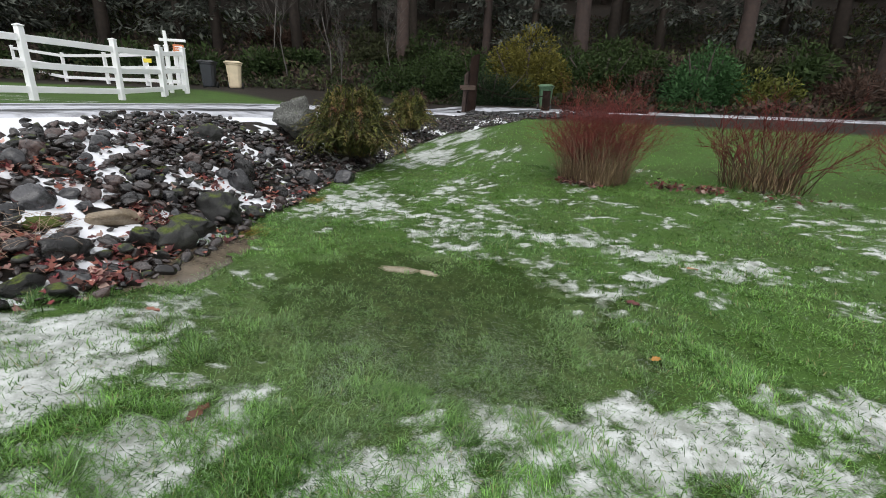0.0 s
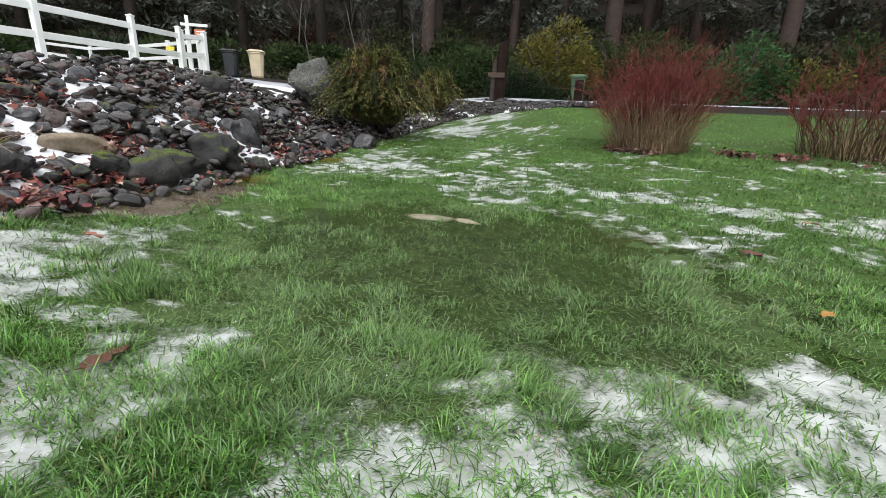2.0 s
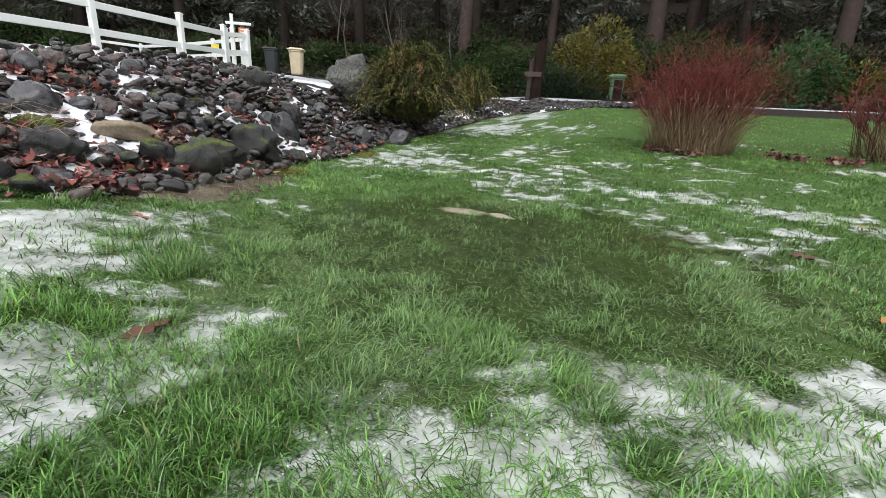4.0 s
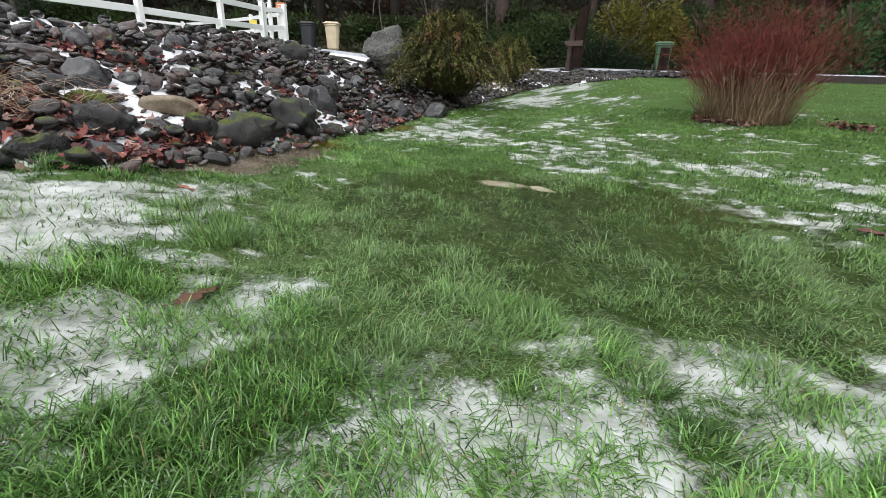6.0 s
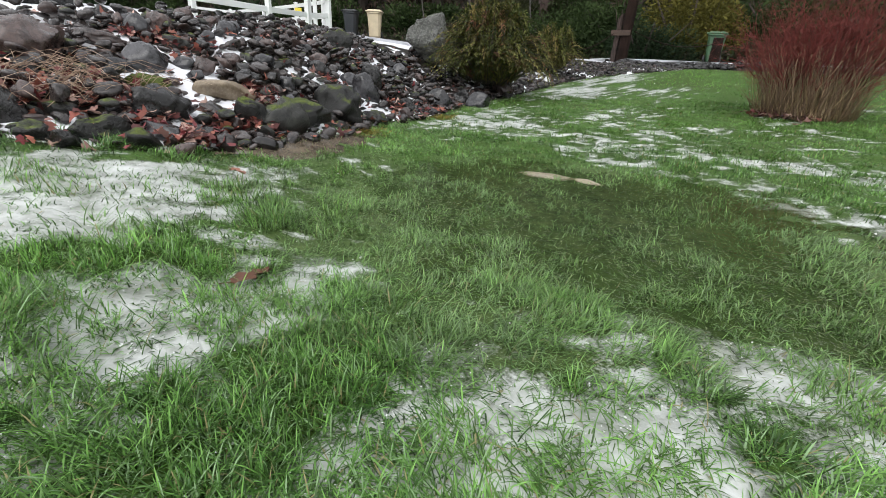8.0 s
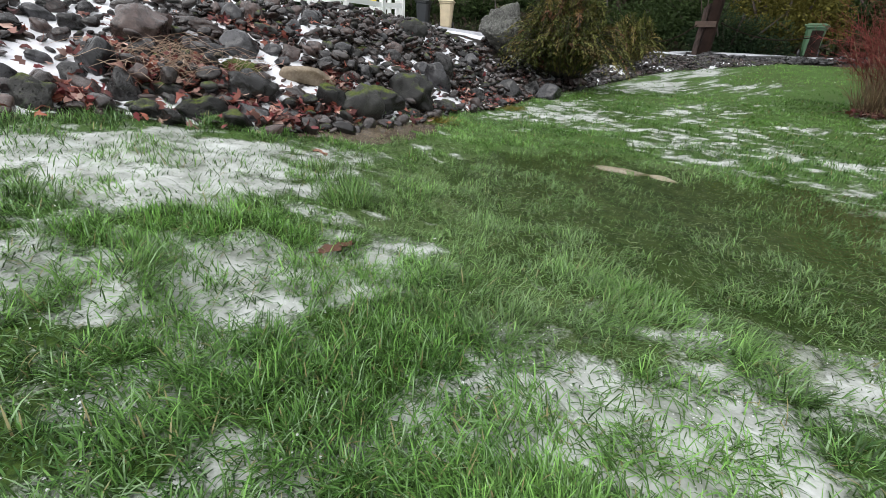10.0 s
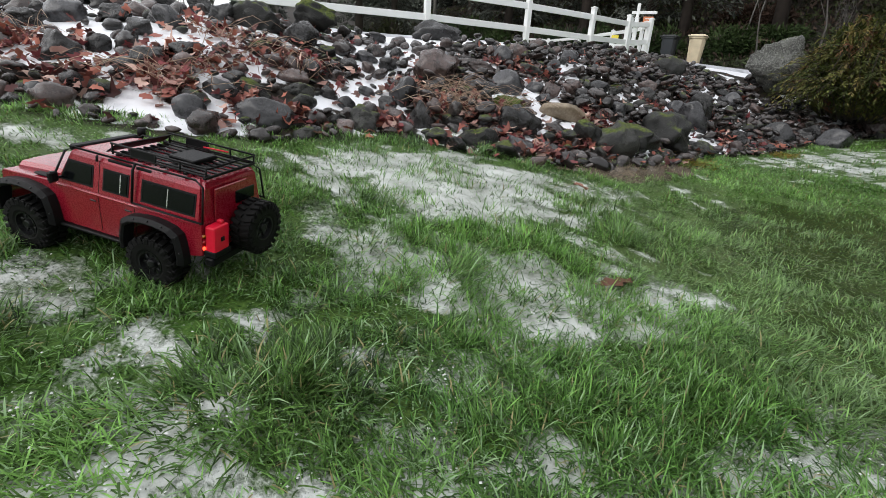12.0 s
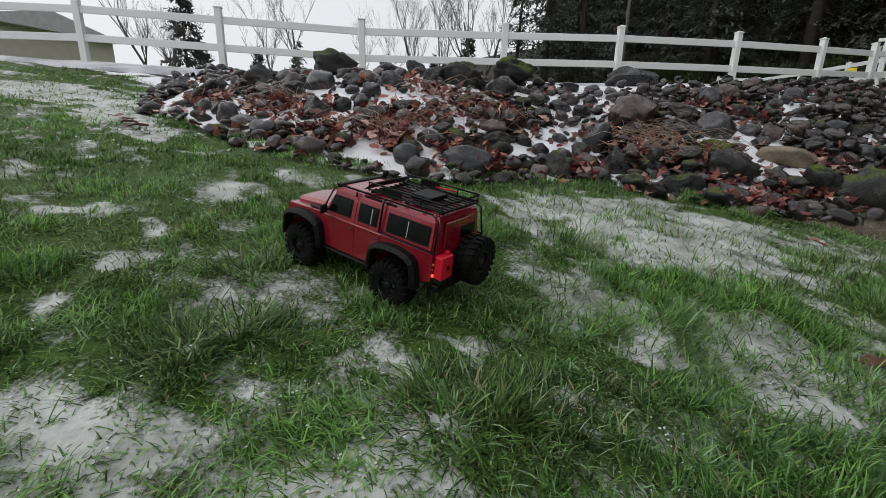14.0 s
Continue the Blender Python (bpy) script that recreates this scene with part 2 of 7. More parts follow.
# slush left on the lawn: (x, y, length, width, turn in degrees, cover)
SLUSH_NEAR = [
    (-1.00, 0.84, 0.31, 0.35, 68, 0.90), (-0.68, 1.08, 0.16, 0.26, 68, 0.55), (-0.11, 0.61, 0.20, 0.16, 53, 0.95), (0.10, 0.79, 0.18, 0.09, 52, 0.80),
    (0.08, 0.42, 0.08, 0.07, 50, 0.70), (0.25, 0.37, 0.06, 0.05, 45, 0.65), (-0.06, 1.11, 0.17, 0.08, 57, 0.50), (0.58, 0.91, 0.05, 0.07, 37, 0.60),
    (0.72, 0.88, 0.11, 0.08, 41, 0.82), (0.61, 0.69, 0.11, 0.06, 38, 0.78), (0.63, 0.58, 0.17, 0.05, 40, 0.90), (1.01, 1.18, 0.14, 0.09, 34, 0.80),
    (1.19, 1.29, 0.14, 0.11, 34, 0.90), (1.39, 1.46, 0.13, 0.07, 39, 0.85),
]
SLUSH_BESIDE_PUDDLE = [
    (1.03, 0.96, 0.12, 0.06, 35, 0.90), (0.99, 0.83, 0.07, 0.04, 34, 0.95), (1.35, 1.19, 0.11, 0.08, 38, 0.90), (1.10, 0.95, 0.06, 0.05, 39, 0.90),
    (1.55, 1.39, 0.26, 0.14, 23, 0.85), (1.71, 1.64, 0.23, 0.10, 23, 0.75), (1.69, 1.31, 0.13, 0.10, 23, 0.85), (1.36, 4.48, 0.22, 0.19, 27, 0.75),
    (1.77, 4.31, 0.21, 0.16, 25, 0.70), (1.98, 3.64, 0.18, 0.13, 27, 0.70), (2.41, 3.42, 0.15, 0.10, 28, 0.60), (-1.49, 4.82, 0.55, 0.67, 28, 0.62),
    (-0.10, 5.43, 0.58, 0.41, 27, 0.46), (-2.22, 10.28, 0.38, 1.01, 30, 0.55),
]
SLUSH_BESIDE_CAR = [
    (0.39, 4.81, 0.34, 0.27, 26, 0.40), (-0.34, 0.99, 0.16, 0.08, 45, 0.50), (-1.15, 0.46, 0.39, 0.26, 108, 0.85), (-0.81, 0.74, 0.40, 0.29, 103, 0.85),
    (-0.30, 0.19, 0.13, 0.14, 103, 0.65), (-0.06, 0.61, 0.19, 0.16, 99, 0.95), (-0.20, 0.35, 0.08, 0.10, 104, 0.55), (-0.15, 0.03, 0.06, 0.10, 99, 0.60),
    (0.04, -0.29, 0.07, 0.04, 90, 0.55), (0.29, -0.30, 0.05, 0.05, 101, 0.95), (0.36, -0.30, 0.06, 0.03, 99, 0.90), (0.37, -0.42, 0.08, 0.04, 97, 0.75),
    (0.35, -0.56, 0.09, 0.04, 96, 0.60), (0.39, -0.74, 0.09, 0.03, 96, 0.65),
]
SLUSH_RISE = [
    (0.23, -0.88, 0.05, 0.04, 90, 0.85), (0.25, -0.72, 0.05, 0.05, 101, 0.38), (0.31, -0.61, 0.05, 0.04, 101, 0.55), (-0.22, -1.01, 0.10, 0.05, 101, 0.70),
    (-0.60, -1.39, 0.09, 0.06, 108, 0.60), (-0.02, -1.10, 0.06, 0.06, 99, 0.55), (-0.37, -0.94, 0.04, 0.05, 104, 0.50), (-1.09, -0.86, 0.28, 0.31, 111, 0.55),
    (-0.02, -0.74, 0.07, 0.05, 98, 0.38), (-3.34, -3.39, 0.45, 0.90, 149, 0.90), (-2.48, -2.37, 0.20, 0.68, 131, 0.85), (-0.30, -0.70, 0.06, 0.08, 99, 0.38),
]
SLUSH_FAR = [(-1.85, 5.2, 0.95, 0.3, 92, 0.65), (-1.9, 8.6, 1.2, 0.45, 95, 0.6), (-1.0, 9.2, 1.0, 0.6, 60, 0.5), (-2.0, 12.0, 1.8, 0.5, 90, 0.55), (-0.6, 6.2, 1.0, 0.5, 70, 0.42)]
SLUSH_EAST = [(2.07, 1.56, 0.56, 0.21, 21, 0.77), (2.71, 2.01, 0.32, 0.19, 22, 0.73), (2.43, 1.46, 0.35, 0.10, 20, 0.77), (1.32, 4.61, 0.38, 0.26, 22, 0.65), (2.03, 4.26, 0.45, 0.24, 22, 0.65), (2.73, 4.17, 0.54, 0.22, 23, 0.60), (3.47, 4.33, 0.53, 0.18, 22, 0.56), (1.50, 1.11, 0.24, 0.08, 22, 0.69), (3.43, 3.50, 0.27, 0.18, 22, 0.52)]
SLUSH_MIDDLE = [(0.27, 0.24, 0.10, 0.06, 66, 0.75), (0.57, 0.40, 0.10, 0.04, 53, 0.75), (0.63, 0.66, 0.11, 0.06, 52, 0.75), (0.89, 0.85, 0.13, 0.07, 48, 0.80), (1.01, 1.08, 0.10, 0.06, 53, 0.75), (0.44, 0.32, 0.06, 0.04, 51, 0.55)]
SLUSH_THIN = [
    (0.42, 0.80, 0.12, 0.21, 40, 0.50), (0.58, 0.88, 0.10, 0.08, 37, 0.60), (0.60, 0.66, 0.09, 0.05, 38, 0.70), (0.73, 0.68, 0.28, 0.05, 35, 0.75),
    (0.71, 0.82, 0.09, 0.05, 36, 0.65), (1.05, 1.01, 0.09, 0.10, 34, 0.85), (1.32, 1.40, 0.22, 0.11, 34, 0.75), (1.10, 1.40, 0.11, 0.08, 34, 0.50),
    (0.81, 1.26, 0.14, 0.04, 35, 0.45), (1.38, 1.19, 0.08, 0.15, 33, 0.85), (0.02, 0.53, 0.17, 0.09, 48, 0.80), (0.02, 0.85, 0.22, 0.11, 50, 0.75),
    (0.00, 1.15, 0.16, 0.08, 50, 0.50), (0.45, 0.50, 0.16, 0.09, 45, 0.55), (0.55, 0.36, 0.14, 0.06, 60, 0.60), (0.10, 0.42, 0.06, 0.05, 46, 0.60),
]
SLUSH_ROUND_CAR = [
    (0.40, -0.71, 0.11, 0.05, 94, 0.85), (0.39, -0.48, 0.12, 0.05, 94, 0.85), (0.30, -0.28, 0.08, 0.05, 95, 0.90), (-0.06, 0.58, 0.24, 0.18, 98, 0.75),
    (-0.18, 0.40, 0.12, 0.10, 98, 0.50), (-0.16, 0.12, 0.08, 0.09, 100, 0.45), (-0.25, -0.99, 0.11, 0.06, 101, 0.60), (-0.30, -0.78, 0.09, 0.13, 102, 0.38),
    (-1.07, 0.40, 0.42, 0.18, 106, 0.70), (-0.92, 0.88, 0.63, 0.26, 104, 0.70), (-0.66, 0.75, 0.22, 0.20, 102, 0.60), (-1.33, -1.23, 0.11, 0.11, 114, 0.50),
    (-1.40, -1.64, 0.21, 0.33, 116, 0.40),
]
SLUSH = SLUSH_THIN + SLUSH_ROUND_CAR + SLUSH_MIDDLE + SLUSH_EAST + SLUSH_NEAR + SLUSH_BESIDE_PUDDLE + SLUSH_BESIDE_CAR + SLUSH_RISE + SLUSH_FAR


def snow_cover(x, y, under=True):
    """Slush on the lawn, 0 to 1; under: with the thin layer that lies between the blades."""
    x, y = np.asarray(x, float), np.asarray(y, float)
    s = np.zeros_like(x)
    for cx, cy, a, c, turn, k in SLUSH:
        t = radians(turn)
        u, v = (x - cx) * math.cos(t) + (y - cy) * math.sin(t), -(x - cx) * math.sin(t) + (y - cy) * math.cos(t)
        s = np.maximum(s, min(1.0, k + 0.05) * np.clip(1.27 - 0.72 * np.sqrt((u / (a * 1.15 + 0.015)) ** 2 + (v / (c * 1.15 + 0.02)) ** 2), 0, 1))
    thin = 0.36 * step(0.4, 0.6, fbm(x, y, 0.8, 3, 4.0)) * (y < 9)
    if under:
        near = np.exp(-(((x - 0.5) / 1.05) ** 2 + ((y - 0.25) / 1.15) ** 2) ** 2)
        near = near * (1 - np.exp(-(((x - 0.05) / 0.33) ** 2 + ((y - 0.1) / 0.42) ** 2) ** 2))
        thin = np.maximum(thin, 0.46 * near)
    s = s * (1 - 0.12 * step(0.4, 0.0, y) * (x > -1.2) * (x < 0.26))
    s = np.maximum(s, thin) * (1 - 0.8 * np.clip(puddle_in(x, y) * 4, 0, 1))
    s = s + (s > 0.08) * ((fbm(x, y, 4.0, 3, 2.0) - 0.5) * 0.8 + (fbm(x, y, 13.0, 2, 6.0) - 0.5) * 1.0)
    return np.clip(s, 0, 1)


def bank_snow(x, y):
    """Snow lying in the gaps between the stones, 0 to 1."""
    return 0.95 * step(0.492, 0.545, 0.35 * fbm(x, y, 1.5, 3, 3.0) + 0.65 * fbm(x, y, 4.2, 3, 8.0) + 0.045 * step(2.2, 0.8, y))


def spaced(lo, a, b, hi, fine, growth):
    mid = list(np.arange(a, b + 1e-6, fine))
    left, s, x = [], fine, a
    while x > lo:
        s *= growth
        x -= s
        left.append(x)
    right, s, x = [], fine, b
    while x < hi:
        s *= growth
        x += s
        right.append(x)
    return np.array(left[::-1] + mid + right)


gx, gy = spaced(-900, -5.2, 3.4, 900, 0.05, 1.12), spaced(-900, -2.6, 6.0, 900, 0.05, 1.12)
X, Y = np.meshgrid(gx, gy)
Z = land(X, Y)
onlawn = step(0.0, -0.12, bank_d(X, Y)) * (Y < 17.5)
onlawn = np.maximum(onlawn, (X < -8.3) & (Y < 14) & (X > -60))
tuft_relief = (fbm(X, Y, 5.0, 3, 1.0) - 0.5) * 0.05 * onlawn * (np.abs(X) < 7) * (Y < 8)
Z = Z + tuft_relief * (1 - puddle_in(X, Y))
snow = snow_cover(X, Y) * onlawn
d_in = bank_d(X, Y)
snow = np.maximum(snow, np.where((d_in > 0.02) & (d_in < 3.4) & (Y < 17), bank_snow(X, Y), 0))
snow = np.maximum(snow, np.where((d_in > 2.0) & (X > -8.4) & (Y < 17), np.where(d_in < 3.3, 0.85, 0.62), 0))
nx, ny = len(gx), len(gy)
ii, jj = np.meshgrid(np.arange(nx - 1), np.arange(ny - 1))
q = (jj * nx + ii).ravel()
tris = np.concatenate([np.stack([q, q + 1, q + nx + 1], 1), np.stack([q, q + nx + 1, q + nx], 1)])
tone = np.stack([snow, onlawn.astype(float), np.clip(np.maximum(puddle_in(X, Y) * 1.15 - 0.08, 0.55 * soaked(X, Y)), 0, 1)], -1).reshape(-1, 3)
ground = raw_mesh("ground", np.stack([X, Y, Z], -1).reshape(-1, 3), tris, tone, ground_material())
shade(ground.data)
tagged(ground, "wet lawn and bank with patches of melting slush", "ground", kind="structure")

# ---------------- driveway ----------------
ROAD = [(-7.2, -14), (-6.7, -4), (-6.5, 2), (-6.35, 6), (-6.2, 10), (-5.7, 14), (-4.6, 17.5), (-2.2, 20.3), (2.0, 22.2), (8.0, 22.9), (20, 23.0), (60, 22)]


def along(points, n):
    p = np.array(points, float)
    s = np.r_[0, np.cumsum(np.hypot(*np.diff(p, axis=0).T))]
    t = np.linspace(0, s[-1], n)
    a = np.stack([np.interp(t, s, p[:, 0]), np.interp(t, s, p[:, 1])], 1)
    for _ in range(12):
        a[1:-1] = (a[:-2] + 2 * a[1:-1] + a[2:]) / 4
    return a


def road_material():
    m, nt, b = fresh("snowy_asphalt")
    co = nt.nodes.new("ShaderNodeTexCoord")
    at = nt.nodes.new("ShaderNodeVertexColor")
    at.layer_name = "tone"
    sep = nt.nodes.new("ShaderNodeSeparateColor")
    nt.links.new(at.outputs[0], sep.inputs[0])
    n1, n2 = noise_node(nt, 2.2, 5, 0.65, co.outputs["Object"]), noise_node(nt, 60, 3, 0.6, co.outputs["Object"])
    cut = math_node(nt, "ADD", sep.outputs[0], math_node(nt, "MULTIPLY", math_node(nt, "SUBTRACT", n1.outputs[0], 0.5), 0.9))
    sn = map_range(nt, cut, 0.35, 0.6)
    asphalt = mix_node(nt, n2.outputs[0], (0.025, 0.025, 0.03), (0.07, 0.07, 0.075))
    nt.links.new(mix_node(nt, sn, asphalt, (0.5, 0.51, 0.55)), b.inputs["Base Color"])
    nt.links.new(map_range(nt, sn, 0, 1, 0.3, 0.55), b.inputs["Roughness"])
    add_bump(nt, b, math_node(nt, "ADD", sn, n2.outputs[0]), 0.4, 0.01)
    return m


def ribbon(name, points, width, lift, material, n=160, across=15, track=True):
    a = along(points, n)
    tan = np.gradient(a, axis=0)
    tan /= np.linalg.norm(tan, axis=1, keepdims=True)
    nor = np.stack([-tan[:, 1], tan[:, 0]], 1)
    w = np.linspace(-0.5, 0.5, across)
    P = a[:, None] + nor[:, None] * (w * width)[None, :, None]
    zz = land(P[..., 0], P[..., 1]) + lift - 0.12 * (np.abs(w)[None] > 0.49)
    V = np.concatenate([P, zz[..., None]], -1).reshape(-1, 3)
    rut = np.exp(-((np.abs(w) - 0.23) / 0.05) ** 2) if track else w * 0
    cov = np.repeat((0.56 - 0.45 * rut)[None], n, 0).ravel()
    i, j = np.meshgrid(np.arange(across - 1), np.arange(n - 1))
    k = (j * across + i).ravel()
    T = np.concatenate([np.stack([k, k + 1, k + across + 1], 1), np.stack([k, k + across + 1, k + across], 1)])
    ob = raw_mesh(name, V, T, np.stack([cov] * 3, 1), material)
    shade(ob.data)
    return ob


snowy = road_material()
tagged(ribbon("driveway", ROAD, 3.4, 0.03, snowy), "asphalt driveway under thin snow with wheel tracks", "driveway", kind="structure")

# ---------------- white rail fence ----------------
vinyl = surface("white_vinyl", (0.76, 0.77, 0.78), (0.83, 0.83, 0.83), 3, 40, 0.35, bump=0.05, vary=0.03)


def fence_post(parent, x, y, turn, h=1.46, w=0.127):
    z = land_z(x, y)
    ob = part("post", box_bm(-w / 2, w / 2, -w / 2, w / 2, -0.08, h, 0.008), vinyl, parent)
    bm = box_bm(-w / 2 - 0.012, w / 2 + 0.012, -w / 2 - 0.012, w / 2 + 0.012, h - 0.002, h + 0.022, 0.004)
    top = bmesh.ops.create_cone(bm, cap_ends=True, segments=4, radius1=(w / 2 + 0.004) * 1.414, radius2=0.004, depth=0.03)
    bmesh.ops.transform(bm, matrix=Matrix.Translation((0, 0, h + 0.037)) @ Matrix.Rotation(radians(45), 4, "Z"), verts=top["verts"])
    cap = part("post_cap", bm, vinyl, ob)
    ob.matrix_local = pose(x, y, z, 0, 0, turn)
    return ob


def rail_fence(points, label, rails=(0.22, 0.72, 1.24), high=1.46, depth=0.14):
    fence = tagged(new("rail_fence"), label, "fence")
    for i, (x, y) in enumerate(points):
        a, c = points[max(i - 1, 0)], points[min(i + 1, len(points) - 1)]
        fence_post(fence, x, y, math.degrees(math.atan2(c[1] - a[1], c[0] - a[0])), high)
    for (x0, y0), (x1, y1) in zip(points, points[1:]):
        z0, z1 = land_z(x0, y0), land_z(x1, y1)
        L = math.hypot(x1 - x0, y1 - y0)
        ux, uy = (x1 - x0) / L, (y1 - y0) / L
        for h in rails:
            r = part("rail", box_bm(0.05, math.hypot(L, z1 - z0) - 0.05, -0.02, 0.02, -depth / 2, depth / 2, 0.006), vinyl, fence)
            r.matrix_local = Matrix.Translation((x0, y0, z0 + h)) @ Euler((0, -math.atan2(z1 - z0, L), math.atan2(uy, ux))).to_matrix().to_4x4()
    return fence


FENCE = [(-8.7, -15.3), (-9.0, -12.6), (-9.2, -9.9), (-9.42, -7.15), (-9.55, -4.47), (-9.8, -1.64), (-9.88, 1.39), (-9.86, 3.89), (-10.2, 6.69), (-10.7, 9.08), (-11.73, 11.29), (-12.6, 12.4)]
rail_fence(FENCE, "white vinyl three-rail fence along the driveway")


# ---------------- stones ----------------
def rock_mesh(seed, level=3, squash=(1, 0.8, 0.6), rough=0.22, cuts=5):
    """A worn stone about 1 across: a ball, dented by noise, with a few flat cuts."""
    rnd = random.Random(seed)
    bm = bmesh.new()
    bmesh.ops.create_icosphere(bm, subdivisions=level, radius=0.5)
    planes = []
    for _ in range(cuts):
        n = Vector((rnd.gauss(0, 1), rnd.gauss(0, 1), rnd.gauss(0, 1))).normalized()
        planes.append((n, rnd.uniform(0.3, 0.45)))
    off = Vector((rnd.uniform(-50, 50), rnd.uniform(-50, 50), rnd.uniform(-50, 50)))
    for v in bm.verts:
        p = v.co.copy()
        for n, dd in planes:
            over = p.dot(n) - dd
            if over > 0:
                p -= n * over * 0.85
        k = 1 + rough * noise.noise(p * 2.4 + off) + rough * 0.5 * noise.noise(p * 6 + off) + rough * 0.26 * noise.noise(p * 14 + off) + rough * 0.14 * noise.noise(p * 30 + off)
        v.co = Vector((p.x * squash[0], p.y * squash[1], p.z * squash[2])) * k
    me = bpy.data.meshes.new("rock")
    bm.to_mesh(me)
    bm.free()
    shade(me)
    return me


def rock_material(name, dark, light, moss=0.0, rough=0.45, speck=0.0, pits=0.0, relief=0.012):
    """Wet stone: two scales of colour, shallow pits, moss on the upper faces."""
    m, nt, b = fresh(name)
    b.inputs["Specular IOR Level"].default_value = 0.36
    # film of water over the stone
    b.inputs["Coat Weight"].default_value = 0.05 if moss else 0.28
    b.inputs["Coat Roughness"].default_value = 0.1
    geo = nt.nodes.new("ShaderNodeNewGeometry")
    pos = geo.outputs["Position"]
    n1, n2, n3 = noise_node(nt, 9, 6, 0.65, pos), noise_node(nt, 55, 5, 0.7, pos), noise_node(nt, 260, 2, 0.6, pos)
    f = math_node(nt, "ADD", math_node(nt, "MULTIPLY", n1.outputs[0], 0.55), math_node(nt, "MULTIPLY", n2.outputs[0], 0.45))
    col = mix_node(nt, map_range(nt, f, 0.38, 0.62), dark, light)
    info = nt.nodes.new("ShaderNodeObjectInfo")
    hs = nt.nodes.new("ShaderNodeHueSaturation")
    tone = math_node(nt, "FRACT", math_node(nt, "ADD", info.outputs["Random"], geo.outputs["Random Per Island"]))
    nt.links.new(map_range(nt, tone, 0, 1, 0.4, 1.9), hs.inputs["Value"])
    nt.links.new(col, hs.inputs["Color"])
    col = hs.outputs[0]
    h = math_node(nt, "ADD", f, math_node(nt, "MULTIPLY", n3.outputs[0], 0.2))
    if pits:
        vor = nt.nodes.new("ShaderNodeTexVoronoi")
        vor.inputs["Scale"].default_value = 75
        nt.links.new(pos, vor.inputs["Vector"])
        hole = map_range(nt, vor.outputs["Distance"], 0.12, 0.4)
        h = math_node(nt, "ADD", h, math_node(nt, "MULTIPLY", hole, pits))
        # darkness inside the pits is put into the colour, besides the bump
        col = mix_node(nt, hole, mix_node(nt, 0.75, col, (0.002, 0.002, 0.002)), col)
    if speck:
        col = mix_node(nt, map_range(nt, n3.outputs[0], 0.6, 0.68, 0, speck), col, (0.5, 0.51, 0.48))
        col = mix_node(nt, map_range(nt, n2.outputs[0], 0.52, 0.6, 0, speck), col, (0.3, 0.31, 0.28))
    if moss:
        sepn = nt.nodes.new("ShaderNodeSeparateXYZ")
        nt.links.new(geo.outputs["Normal"], sepn.inputs[0])
        w = math_node(nt, "ADD", math_node(nt, "MULTIPLY", sepn.outputs[2], 0.45), n1.outputs[0])
        w = map_range(nt, w, 0.98 - moss * 0.5, 1.14 - moss * 0.5)
        green = mix_node(nt, map_range(nt, n2.outputs[0], 0.35, 0.65), (0.026, 0.042, 0.007), (0.125, 0.155, 0.027))
        col = mix_node(nt, w, col, green)
        nt.links.new(map_range(nt, w, 0, 1, rough, 0.95), b.inputs["Roughness"])
    else:
        nt.links.new(map_range(nt, n1.outputs[0], 0.35, 0.65, rough - 0.12, rough + 0.12), b.inputs["Roughness"])
    nt.links.new(col, b.inputs["Base Color"])
    add_bump(nt, b, h, 0.9, relief)
    return m


basalt = rock_material("wet_basalt", (0.0028, 0.0027, 0.0027), (0.024, 0.0228, 0.0226), 0.0, 0.27, 0.0, 0.5, 0.014)
cobble = rock_material("wet_cobble", (0.0045, 0.0037, 0.0035), (0.05, 0.041, 0.0385), 0.0, 0.25, relief=0.006)
mossy = rock_material("mossy_basalt", (0.004, 0.0042, 0.004), (0.03, 0.03, 0.026), 0.3, 0.36, 0.0, 0.3, 0.016)
brownish = rock_material("brown_stone", (0.01, 0.0068, 0.0063), (0.068, 0.046, 0.041), 0.0, 0.28, relief=0.008)
tan_stone = rock_material("tan_stone", (0.17, 0.125, 0.08), (0.36, 0.29, 0.2), 0.0, 0.6, relief=0.006)
moss_heavy = rock_material("heavily_mossed_basalt", (0.004, 0.0042, 0.004), (0.028, 0.028, 0.024), 0.62, 0.5, 0.0, 0.3, 0.02)
moss_full = rock_material("moss_cushion", (0.08, 0.11, 0.015), (0.2, 0.24, 0.04), 1.0, 0.9, relief=0.03)
lichen = rock_material("lichened_granite", (0.02, 0.02, 0.018), (0.09, 0.09, 0.083), 0.12, 0.75, 0.75, relief=0.06)
slate = rock_material("blue_slate", (0.007, 0.007, 0.0077), (0.045, 0.0445, 0.048), 0.0, 0.27, relief=0.005)

placed = []


def put_stone(x, y, size, mesh_seed, material, squash=(1, 0.8, 0.6), tilt=(0, 0, 0), sink=0.25, label="", level=4, rough=0.34, cuts=9, up=0.0, name="boulder"):
    me = rock_mesh(mesh_seed, level, squash, rough, cuts)
    me.materials.append(material)
    ob = new(name, me)
    z = land_z(x, y) + size * squash[2] * (0.5 - sink) + up
    ob.matrix_world = pose(x, y, z, *tilt) @ Matrix.Diagonal((size, size, size, 1))
    placed.append((x, y, size * 0.5 * max(squash[0], squash[1]) * 0.8))
    return tagged(ob, label or "dark wet basalt boulder on the bank", "rock")


